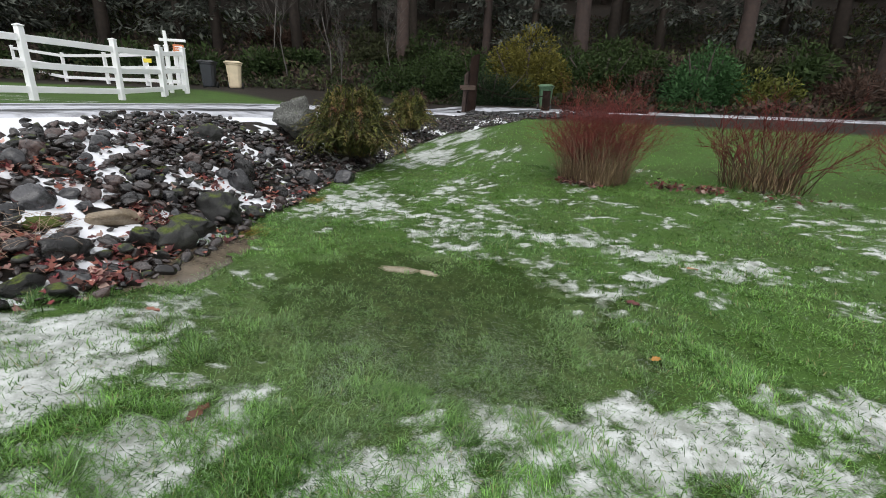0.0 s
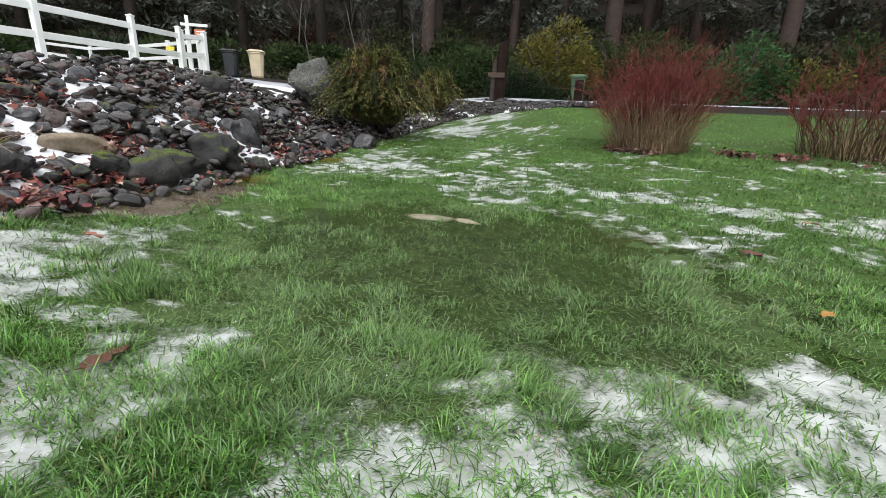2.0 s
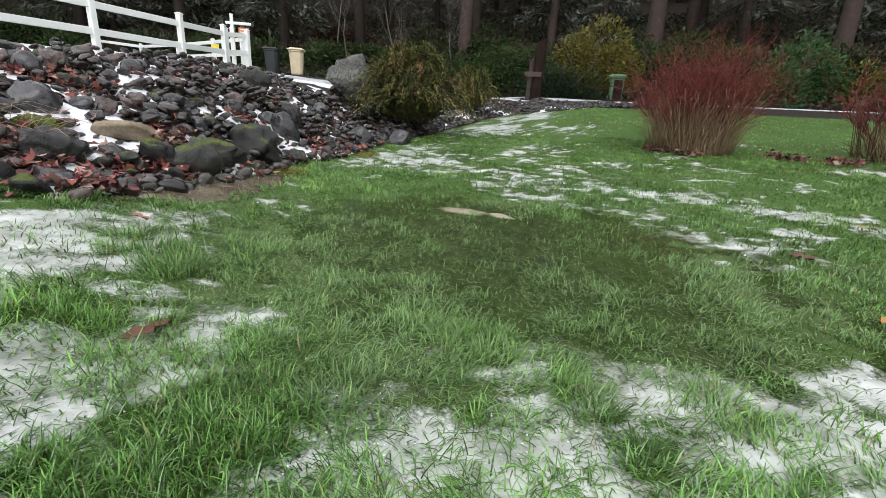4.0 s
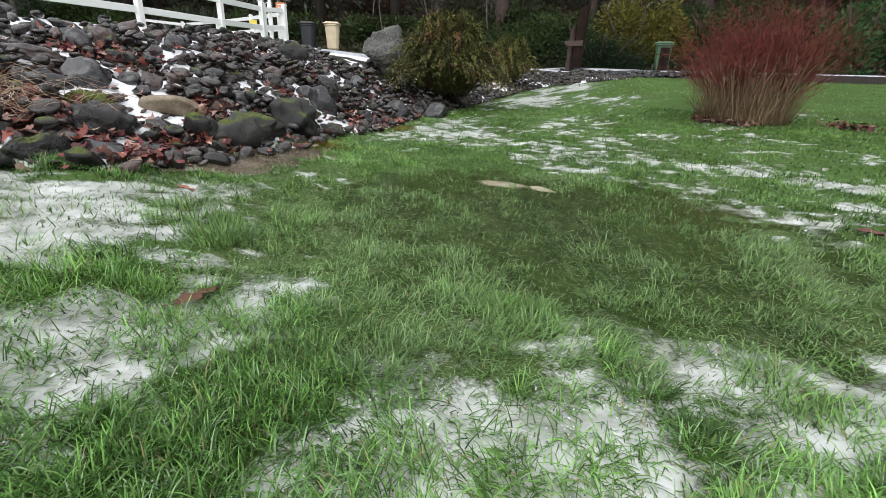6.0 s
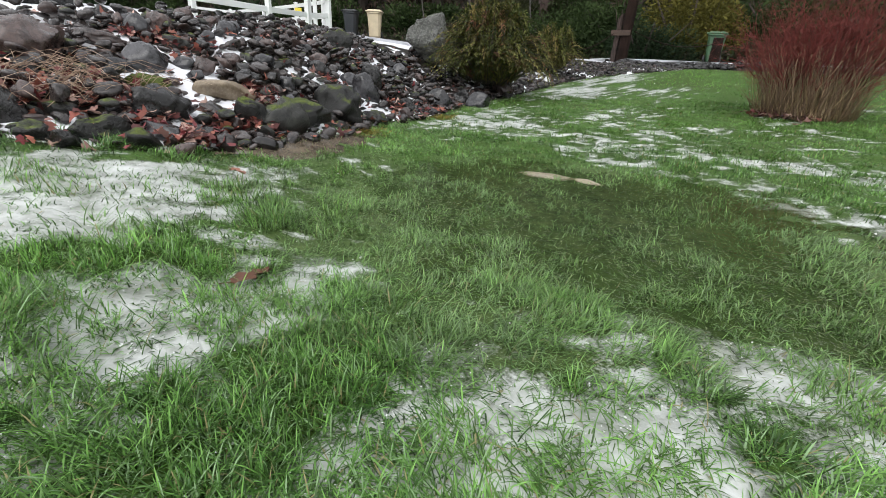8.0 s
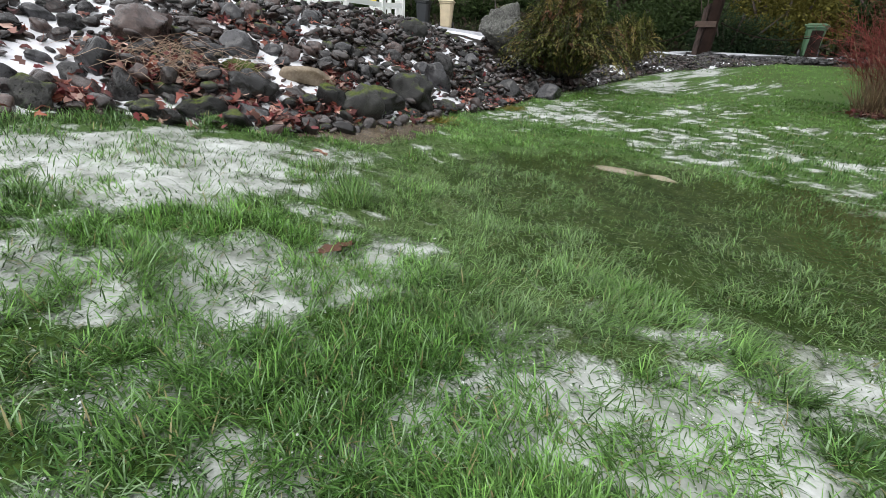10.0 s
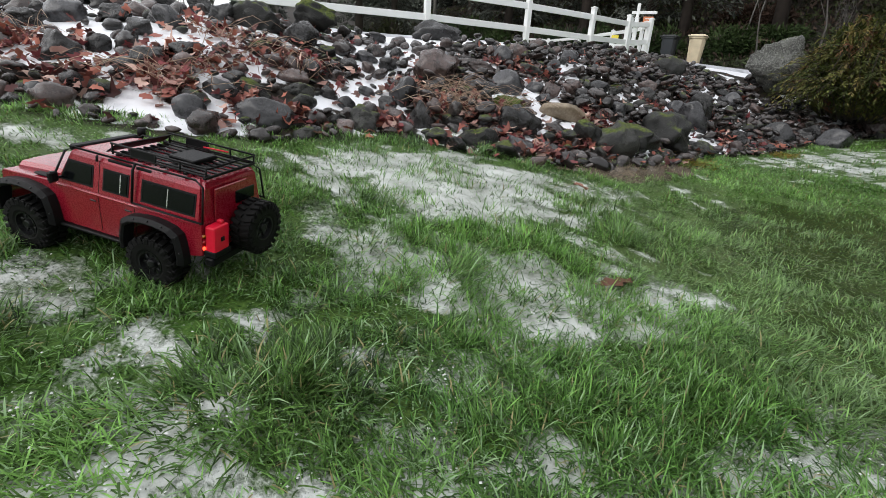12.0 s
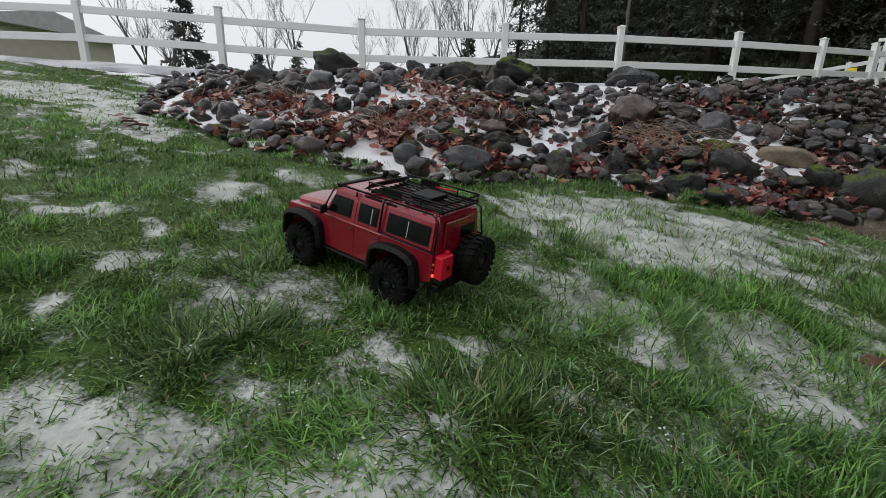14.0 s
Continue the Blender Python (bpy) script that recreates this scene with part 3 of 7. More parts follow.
# single stones of the bank that can be told apart: x, y, centre height, width, height over width, turn
def bank_stone(x, y, z, size, tall, turn, material, seed, label, lean=0.0):
    g = random.Random(seed)
    smooth_one = material in (slate, tan_stone)
    deep = g.uniform(0.6, 0.85) * min(1, 0.6 + 0.5 * tall)
    me = rock_mesh(seed, 4 if size > 0.17 else 3, (1, deep, tall), 0.12 if smooth_one else 0.32, 7 if smooth_one else g.randint(8, 12))
    me.materials.append(material)
    ob = new("boulder", me)
    s = size * 1.02
    ob.matrix_world = pose(x, y, z, g.uniform(-6, 6), lean + g.uniform(-9, 9), turn + g.uniform(-12, 12)) @ Matrix.Diagonal((s, s, s, 1))
    placed.append((x, y, size * 0.42))
    return tagged(ob, label, "rock")


put_stone(-3.62, 6.65, 0.72, 23, lichen, (1, 0.75, 0.92), (0, -22, 30), 0.25, "large pale lichened granite boulder", up=0.22, rough=0.36, cuts=14, level=5)
bank_stone(-3.95, -1.17, 1.06, 0.43, 0.55, 87, mossy, 490, "rough mossy boulder on the bank crest")
bank_stone(-3.6, 0.51, 1.0, 0.38, 0.62, 87, moss_heavy, 491, "boulder under bright green moss on the bank crest")
bank_stone(-3.6, -0.36, 1.0, 0.19, 0.85, 87, basalt, 492, "rounded dark boulder on the bank crest")
bank_stone(-3.00, -1.10, 0.84, 0.24, 0.92, 87, slate, 500, "smooth blue-grey stone on the bank crest")
bank_stone(-2.84, -0.51, 0.83, 0.19, 1.10, 87, slate, 501, "smooth blue-grey stone on the bank crest")
bank_stone(-3.19, -0.19, 0.91, 0.18, 0.98, 87, basalt, 502, "black pitted basalt stone on the bank crest")
bank_stone(-3.14, 0.04, 0.90, 0.30, 0.83, 87, mossy, 503, "dark stone with moss on the bank crest")
bank_stone(-3.01, 0.31, 0.81, 0.32, 0.67, 87, basalt, 504, "black pitted basalt stone on the bank crest")
bank_stone(-3.85, -2.57, 0.83, 0.30, 0.51, 87, basalt, 505, "black pitted basalt stone on the bank crest")
bank_stone(-2.33, -1.00, 0.62, 0.20, 0.92, 87, basalt, 506, "black pitted basalt stone on the stone bank")
bank_stone(-2.41, -0.83, 0.65, 0.15, 0.92, 87, basalt, 507, "black pitted basalt stone on the stone bank")
bank_stone(-2.83, -1.47, 0.71, 0.23, 0.62, 87, basalt, 508, "black pitted basalt stone on the stone bank")
bank_stone(-2.46, -1.61, 0.58, 0.19, 1.00, 87, slate, 509, "smooth blue-grey stone at the foot of the bank")
bank_stone(-3.16, -2.11, 0.72, 0.18, 0.79, 87, mossy, 510, "dark stone with moss on the stone bank")
bank_stone(-1.92, -0.22, 0.46, 0.20, 0.72, 87, slate, 511, "smooth blue-grey stone at the foot of the bank")
bank_stone(-1.96, -0.06, 0.46, 0.20, 0.75, 87, mossy, 512, "dark stone with moss at the foot of the bank")
bank_stone(-2.10, 0.20, 0.47, 0.19, 0.62, 87, mossy, 513, "dark stone with moss on the stone bank")
bank_stone(-1.66, -0.36, 0.39, 0.15, 0.96, 87, slate, 514, "smooth blue-grey stone at the foot of the bank")
bank_stone(-1.71, -0.02, 0.36, 0.29, 0.59, 87, slate, 515, "smooth blue-grey stone at the foot of the bank")
bank_stone(-2.28, 0.90, 0.46, 0.20, 1.32, 87, slate, 516, "smooth blue-grey stone on the stone bank")
bank_stone(-2.08, 0.47, 0.40, 0.11, 1.03, 87, slate, 517, "smooth blue-grey stone at the foot of the bank")
bank_stone(-2.69, 1.31, 0.63, 0.38, 0.92, 87, brownish, 518, "brownish angular stone on the stone bank")
bank_stone(-4.56, 2.02, 1.02, 0.63, 0.42, 87, basalt, 519, "black pitted basalt stone on the bank crest")
bank_stone(-3.65, 2.14, 0.87, 0.20, 0.73, 87, basalt, 520, "black pitted basalt stone on the bank crest")
bank_stone(-3.44, 3.08, 0.82, 0.30, 0.56, 87, slate, 521, "smooth blue-grey stone on the bank crest")
bank_stone(-1.68, 1.21, 0.24, 0.29, 0.55, 87, mossy, 522, "dark stone with moss at the foot of the bank")
bank_stone(-1.84, 0.52, 0.32, 0.21, 0.84, 87, mossy, 523, "dark stone with moss at the foot of the bank")
bank_stone(-1.95, 0.92, 0.33, 0.18, 1.14, 87, basalt, 524, "black pitted basalt stone at the foot of the bank")
bank_stone(-2.17, 0.75, 0.39, 0.14, 0.92, 87, basalt, 525, "black pitted basalt stone at the foot of the bank")
bank_stone(-2.77, 2.97, 0.56, 0.21, 0.73, 87, slate, 526, "smooth blue-grey stone on the stone bank")
bank_stone(-2.15, -0.66, 0.56, 0.15, 0.83, 87, basalt, 527, "black pitted basalt stone on the stone bank")
bank_stone(-2.70, 0.62, 0.62, 0.14, 0.81, 87, basalt, 528, "black pitted basalt stone on the stone bank")
bank_stone(-3.15, 0.95, 0.74, 0.15, 0.73, 87, brownish, 529, "brownish angular stone on the stone bank")
bank_stone(-2.19, 0.38, 0.45, 0.16, 0.66, 87, basalt, 530, "black pitted basalt stone on the stone bank")
bank_stone(-2.21, 2.22, 0.37, 0.43, 0.39, 87, tan_stone, 531, "long tan stone lying on the bank")
bank_stone(-1.90, 1.62, 0.31, 0.40, 0.61, 87, basalt, 532, "black pitted basalt stone at the foot of the bank")
bank_stone(-2.56, 1.88, 0.55, 0.33, 0.71, 87, slate, 533, "smooth blue-grey stone on the stone bank")
bank_stone(-2.30, 1.73, 0.43, 0.30, 0.43, 87, moss_full, 534, "stone under bright green moss on the stone bank")
bank_stone(-2.49, 1.65, 0.51, 0.20, 0.62, 87, slate, 535, "smooth blue-grey stone on the stone bank")
bank_stone(-2.66, 4.15, 0.31, 0.25, 1.55, 32, slate, 536, "blue-grey slate slab tilted on the bank", lean=-28)
bank_stone(-1.92, 2.66, 0.21, 0.39, 0.68, 32, mossy, 537, "dark stone with moss at the foot of the bank")
bank_stone(-2.14, 3.21, 0.21, 0.49, 0.72, 32, mossy, 538, "dark stone with moss at the foot of the bank")
bank_stone(-2.64, 5.53, 0.16, 0.34, 0.79, 32, slate, 539, "smooth blue-grey stone at the foot of the bank")
bank_stone(-3.27, 7.98, 0.47, 0.26, 1.19, 32, slate, 540, "smooth blue-grey stone on the stone bank")
bank_stone(-3.62, 4.67, 0.81, 0.39, 0.80, 32, mossy, 541, "dark stone with moss on the bank crest")
bank_stone(-2.51, 2.26, 0.50, 0.18, 0.88, 32, brownish, 542, "brownish angular stone on the stone bank")
bank_stone(-2.98, 1.77, 0.67, 0.39, 0.33, 32, brownish, 543, "brownish angular stone on the stone bank")
bank_stone(-3.15, 2.13, 0.76, 0.19, 1.15, 32, slate, 544, "smooth blue-grey stone on the bank crest")
bank_stone(-3.33, 2.40, 0.82, 0.24, 0.83, 32, brownish, 545, "brownish angular stone on the bank crest")
bank_stone(-2.96, 2.29, 0.68, 0.25, 0.57, 32, mossy, 546, "dark stone with moss on the stone bank")
bank_stone(-2.37, 2.88, 0.38, 0.18, 0.92, 32, slate, 547, "smooth blue-grey stone on the stone bank")
bank_stone(-2.27, 5.94, 0.14, 0.36, 0.75, 32, slate, 548, "smooth blue-grey stone at the foot of the bank")
bank_stone(-2.61, 7.27, 0.25, 0.35, 0.92, 32, brownish, 549, "brownish angular stone at the foot of the bank")
bank_stone(-1.64, 1.45, 0.22, 0.27, 0.42, 32, slate, 550, "smooth blue-grey stone at the foot of the bank")
bank_stone(-2.44, 1.39, 0.49, 0.21, 0.48, 32, mossy, 551, "dark stone with moss on the stone bank")
bank_stone(-1.85, 2.13, 0.24, 0.24, 0.92, 32, mossy, 552, "dark stone with moss at the foot of the bank")
bank_stone(-2.87, 4.11, 0.40, 0.20, 0.81, 32, slate, 553, "smooth blue-grey stone on the stone bank")
bank_stone(-2.48, 4.61, 0.14, 0.25, 0.73, 32, basalt, 554, "black pitted basalt stone at the foot of the bank")
bank_stone(-3.27, 5.47, 0.48, 0.20, 1.10, 32, slate, 555, "smooth blue-grey stone on the stone bank")
bank_stone(-3.14, 3.92, 0.57, 0.20, 0.88, 32, brownish, 556, "brownish angular stone on the stone bank")
bank_stone(-4.02, 6.83, 0.76, 0.24, 0.83, 32, slate, 557, "smooth blue-grey stone on the bank crest")
bank_stone(-2.63, 6.10, 0.16, 0.31, 0.79, 20, basalt, 558, "black pitted basalt stone at the foot of the bank")
bank_stone(-3.46, 3.75, 0.75, 0.24, 0.72, 20, brownish, 559, "brownish angular stone on the bank crest")
bank_stone(-2.89, 2.51, 0.66, 0.17, 0.66, 20, basalt, 560, "black pitted basalt stone on the stone bank")
bank_stone(-2.96, 3.77, 0.50, 0.26, 0.75, 20, basalt, 561, "black pitted basalt stone on the stone bank")
bank_stone(-2.83, 4.44, 0.41, 0.23, 1.62, 20, basalt, 562, "black pitted basalt stone on the stone bank")
bank_stone(-2.69, 2.60, 0.56, 0.19, 0.65, 20, brownish, 563, "brownish angular stone on the stone bank")
bank_stone(-2.12, 3.71, 0.08, 0.22, 0.83, 20, mossy, 564, "dark stone with moss at the foot of the bank")
bank_stone(-1.62, 1.68, 0.19, 0.21, 0.47, 20, basalt, 565, "black pitted basalt stone at the foot of the bank")
bank_stone(-3.00, -0.82, 0.86, 0.19, 0.70, 87, basalt, 600, "black pitted basalt stone on the stone bank")
bank_stone(-3.47, -2.13, 0.82, 0.24, 0.66, 87, basalt, 603, "black pitted basalt stone on the stone bank")
bank_stone(-3.63, -1.75, 0.90, 0.31, 0.70, 87, basalt, 604, "black pitted basalt stone on the stone bank")
bank_stone(-2.87, -1.25, 0.79, 0.20, 0.60, 87, basalt, 605, "black pitted basalt stone on the stone bank")
bank_stone(-2.63, -0.65, 0.77, 0.15, 0.80, 87, basalt, 606, "black pitted basalt stone on the stone bank")
bank_stone(-2.29, -0.38, 0.66, 0.17, 0.66, 87, basalt, 607, "black pitted basalt stone on the stone bank")
bank_stone(-2.16, -0.57, 0.60, 0.17, 0.70, 87, basalt, 608, "black pitted basalt stone on the stone bank")
bank_stone(-2.04, -0.14, 0.53, 0.13, 0.60, 87, basalt, 609, "black pitted basalt stone on the stone bank")
bank_stone(-1.80, 2.37, 0.20, 0.36, 0.80, 87, mossy, 610, "dark stone with moss on the stone bank")
bank_stone(-2.40, 0.31, 0.59, 0.15, 0.66, 87, basalt, 611, "black pitted basalt stone on the stone bank")
bank_stone(-2.81, 0.94, 0.65, 0.15, 0.70, 87, basalt, 612, "black pitted basalt stone on the stone bank")
bank_stone(-2.37, 2.51, 0.45, 0.19, 0.60, 87, basalt, 613, "black pitted basalt stone on the stone bank")
foot = random.Random(15)
for k in range(60):
    y = -1.6 + k * 0.15 + foot.uniform(-0.05, 0.05)
    x = float(edge_x(y)) - foot.uniform(0.02, 0.2)
    if any((x - p[0]) ** 2 + (y - p[1]) ** 2 < (p[2] + 0.06) ** 2 for p in placed):
        continue
    put_stone(x, y, foot.uniform(0.1, 0.2), 400 + k, foot.choice([basalt, mossy, cobble, brownish, brownish]), (1, foot.uniform(0.6, 0.85), foot.uniform(0.5, 0.75)), (foot.uniform(-15, 15), foot.uniform(-15, 15), foot.uniform(0, 180)), 0.25, "rough dark stone at the foot of the bank", 3, 0.3, 9)
rock_shapes = []
for k in range(14):
    rr = random.Random(100 + k)
    me = rock_mesh(200 + k, 3, (1, rr.uniform(0.6, 0.9), rr.uniform(0.42, 0.72)), rr.uniform(0.14, 0.34), rr.randint(6, 13))
    rock_shapes.append(me)


def grid_of(cells, x, y, c=0.3):
    return cells.setdefault((int(x // c), int(y // c)), [])


def scatter_stones():
    rnd = random.Random(5)
    cells, out = {}, []

    def free(x, y, r):
        for i in range(int((x - 0.6) // 0.3), int((x + 0.6) // 0.3) + 1):
            for j in range(int((y - 0.6) // 0.3), int((y + 0.6) // 0.3) + 1):
                for (a, c, s) in cells.get((i, j), ()):
                    if (a - x) ** 2 + (c - y) ** 2 < (0.86 * (r + s)) ** 2:
                        return False
        return True

    for p in placed:
        grid_of(cells, p[0], p[1]).append(p)
    for lo, hi, tries in ((0.1, 0.13, 50), (0.065, 0.09, 1700), (0.042, 0.06, 12000), (0.025, 0.038, 36000)):
        for _ in range(tries):
            y = rnd.uniform(-3.2, 9.5) if rnd.random() < 0.85 else rnd.uniform(9, 17.5)
            wide = 2.35 if y < 6 else 1.5
            x = float(edge_x(y)) - wide * rnd.random() ** 1.1 + 0.04
            if y < -1.5 and rnd.random() < 0.4:
                continue
            r = rnd.uniform(lo, hi) * (1 if y < 9 else 0.9)
            if rnd.random() < (0.9 if r < 0.06 else 0.6) and float(bank_snow(x, y)) > 0.4:
                continue
            if r < 0.065 and y < 0.9 and rnd.random() < 0.55:
                continue
            if free(x, y, r):
                grid_of(cells, x, y).append((x, y, r))
                out.append((x, y, r, 0.0))
    # a second course of stones resting on the first
    low = [q for q in out if q[2] > 0.035 and 0.6 < q[1] < 9]
    cells.clear()
    for p in placed:
        grid_of(cells, p[0], p[1]).append(p)
    for _ in range(2000):
        x, y, r, _lift = rnd.choice(low)
        x, y = x + rnd.uniform(-0.06, 0.06), y + rnd.uniform(-0.06, 0.06)
        s = rnd.uniform(0.03, 0.07)
        if float(bank_d(x, y)) > 0.12 and float(bank_snow(x, y)) < 0.2 and free(x, y, s):
            grid_of(cells, x, y).append((x, y, s))
            out.append((x, y, s, 0.045 + 0.4 * s))
    return out


stones = scatter_stones()
stones.sort(key=lambda s: -s[2] / (1 + 0.12 * math.hypot(s[0] - 0.9, s[1] - 0.3)))
single, rest = stones[:300], stones[300:]
rnd = random.Random(8)
kinds = [cobble] * 5 + [basalt] + [mossy] + [brownish] * 4 + [slate]
shape_of = {}
for x, y, r, lift in single:
    k, mt = rnd.randrange(len(rock_shapes)), rnd.choice(kinds)
    if (k, mt.name) not in shape_of:
        me = rock_shapes[k].copy()
        me.materials.append(mt)
        shape_of[(k, mt.name)] = me
    ob = new("stone", shape_of[(k, mt.name)])
    s = 2 * r
    ob.matrix_world = pose(x, y, land_z(x, y) + r * 0.32 + lift, rnd.uniform(-28, 28), rnd.uniform(-28, 28), rnd.uniform(0, 360)) @ Matrix.Diagonal((s * 1.08, s * 1.08, s * 1.08, 1))
    tag = {"wet_cobble": "rounded wet grey cobble on the bank", "wet_basalt": "dark wet basalt stone on the bank", "mossy_basalt": "dark bank stone with patches of moss", "brown_stone": "brownish wet stone on the bank", "blue_slate": "smooth blue-grey stone on the bank"}
    tagged(ob, tag[mt.name], "rock", "bank stones")


def joined_stones(name, items, material, seed):
    rnd = random.Random(seed)
    low = []
    for k in range(8):
        me = rock_mesh(300 + k, 2, (1.08, rnd.uniform(0.6, 0.9), rnd.uniform(0.34, 0.56)), 0.22, 8)
        v = np.array([p.co[:] for p in me.vertices])
        f = np.array([p.vertices[:] for p in me.polygons])
        low.append((v, f))
    V, F, n = [], [], 0
    for x, y, r, lift in items:
        v, f = rnd.choice(low)
        m = np.array(pose(0, 0, 0, rnd.uniform(-30, 30), rnd.uniform(-30, 30), rnd.uniform(0, 360)).to_3x3())
        V.append((v @ m.T) * 2.1 * r + [x, y, land_z(x, y) + r * 0.3 + lift + rnd.random() * 0.02])
        F.append(f + n)
        n += len(v)
    ob = raw_mesh(name, np.concatenate(V), np.concatenate(F), None, material)
    shade(ob.data)
    return ob


for n, (mt, lab) in enumerate(((cobble, "small dark wet cobbles filling the bank"), (mossy, "small mossy cobbles filling the bank"), (brownish, "small brown cobbles filling the bank"))):
    items = [s for i, s in enumerate(rest) if (i % 5 < 3, i % 5 == 3, i % 5 == 4)[n]]
    tagged(joined_stones("cobbles", items, mt, 40 + n), lab, "stones", kind="stuff")

far_rnd = random.Random(66)
far_row = []
for k in range(230):
    t = far_rnd.random()
    far_row.append((-3.6 + 5.2 * t + far_rnd.gauss(0, 0.15), 16.9 + 2.6 * t + far_rnd.gauss(0, 0.4), far_rnd.uniform(0.06, 0.17), 0.0))
tagged(joined_stones("cobbles", far_row, basalt, 47), "row of dark stones along the far edge of the lawn", "stones", kind="stuff")


# ---------------- water and mud ----------------
def water_material():
    m, nt, b = fresh("puddle_water")
    co = nt.nodes.new("ShaderNodeTexCoord").outputs["Object"]
    b.inputs["Base Color"].default_value = rgb((0.74, 0.78, 0.7))
    b.inputs["Transmission Weight"].default_value = 1.0
    b.inputs["IOR"].default_value = 1.33
    b.inputs["Roughness"].default_value = 0.05
    mp = nt.nodes.new("ShaderNodeMapping")
    mp.inputs["Scale"].default_value = (0.6, 1.6, 1)
    nt.links.new(co, mp.inputs[0])
    n = noise_node(nt, 22, 2, 0.5, mp.outputs[0])
    add_bump(nt, b, n.outputs[0], 0.4, 0.005)
    return m


water = water_material()


def pool(name, cx, cy, a, c, z, label, turn=0.0, wob=0.12):
    """A thin sheet of standing water with an uneven shore."""
    n, V, F = 72, [(0, 0, 0)], []
    for i in range(n):
        t = 2 * math.pi * i / n
        k = 1 + wob * noise.noise(Vector((2 * math.cos(t) + cx, 2 * math.sin(t) + cy, 3))) * 2
        V.append((a * k * math.cos(t), c * k * math.sin(t), 0))
    F = [(0, 1 + i, 1 + (i + 1) % n) for i in range(n)]
    ob = solid(name, V, F, water)
    ob.matrix_world = pose(cx, cy, z, 0, 0, turn)
    ob.visible_shadow = False
    return tagged(ob, label, "puddle", kind="structure")


pool("water", 0.27, 2.42, 1.7, 1.45, -0.027, "shallow clear puddle standing on flooded lawn")
mud = surface("wet_mud", (0.022, 0.017, 0.012), (0.2, 0.16, 0.115), 4.5, 60, 0.14, bump=0.3, depth=0.006)


def mud_patch(cx, cy, a, c, turn, lift, label, material=None):
    n, rings, V, F = 40, 5, [], []
    for r in range(rings + 1):
        for i in range(n):
            t = 2 * math.pi * i / n
            k = (r + 0.01) / rings * (1 + 0.35 * noise.noise(Vector((1.7 * math.cos(t) + cx * 3, 1.7 * math.sin(t), cy))))
            u, v = a * k * math.cos(t), c * k * math.sin(t)
            w = radians(turn)
            x, y = cx + u * math.cos(w) - v * math.sin(w), cy + u * math.sin(w) + v * math.cos(w)
            V.append((x, y, land_z(x, y) + lift * (1 - (r / rings) ** 2) - 0.004 * (r == rings)))
    for r in range(rings):
        for i in range(n):
            j = (i + 1) % n
            F.append((r * n + i, r * n + j, (r + 1) * n + j, (r + 1) * n + i))
    return tagged(solid("mud", V, F, material or mud, smooth=True), label, "mud", kind="structure")


silt = surface("pale_silt", (0.17, 0.145, 0.095), (0.36, 0.31, 0.22), 9, 70, 0.3, bump=0.3, depth=0.006)
mud_patch(-0.06, 3.04, 0.2, 0.08, 8, 0.023, "bare pale silt in the flooded lawn", silt)
mud_patch(0.2, 3.06, 0.12, 0.05, -20, 0.023, "bare pale silt in the flooded lawn", silt)
mud_patch(-1.5, 2.32, 0.85, 0.19, 101, 0.014, "strip of wet tan mud at the foot of the bank")


# ---------------- grass ----------------
def relief_at(x, y, pd):
    return (fbm(x, y, 5.0, 3, 1.0) - 0.5) * 0.05 * ((np.abs(x) < 7) & (y < 8)) * (1 - pd)


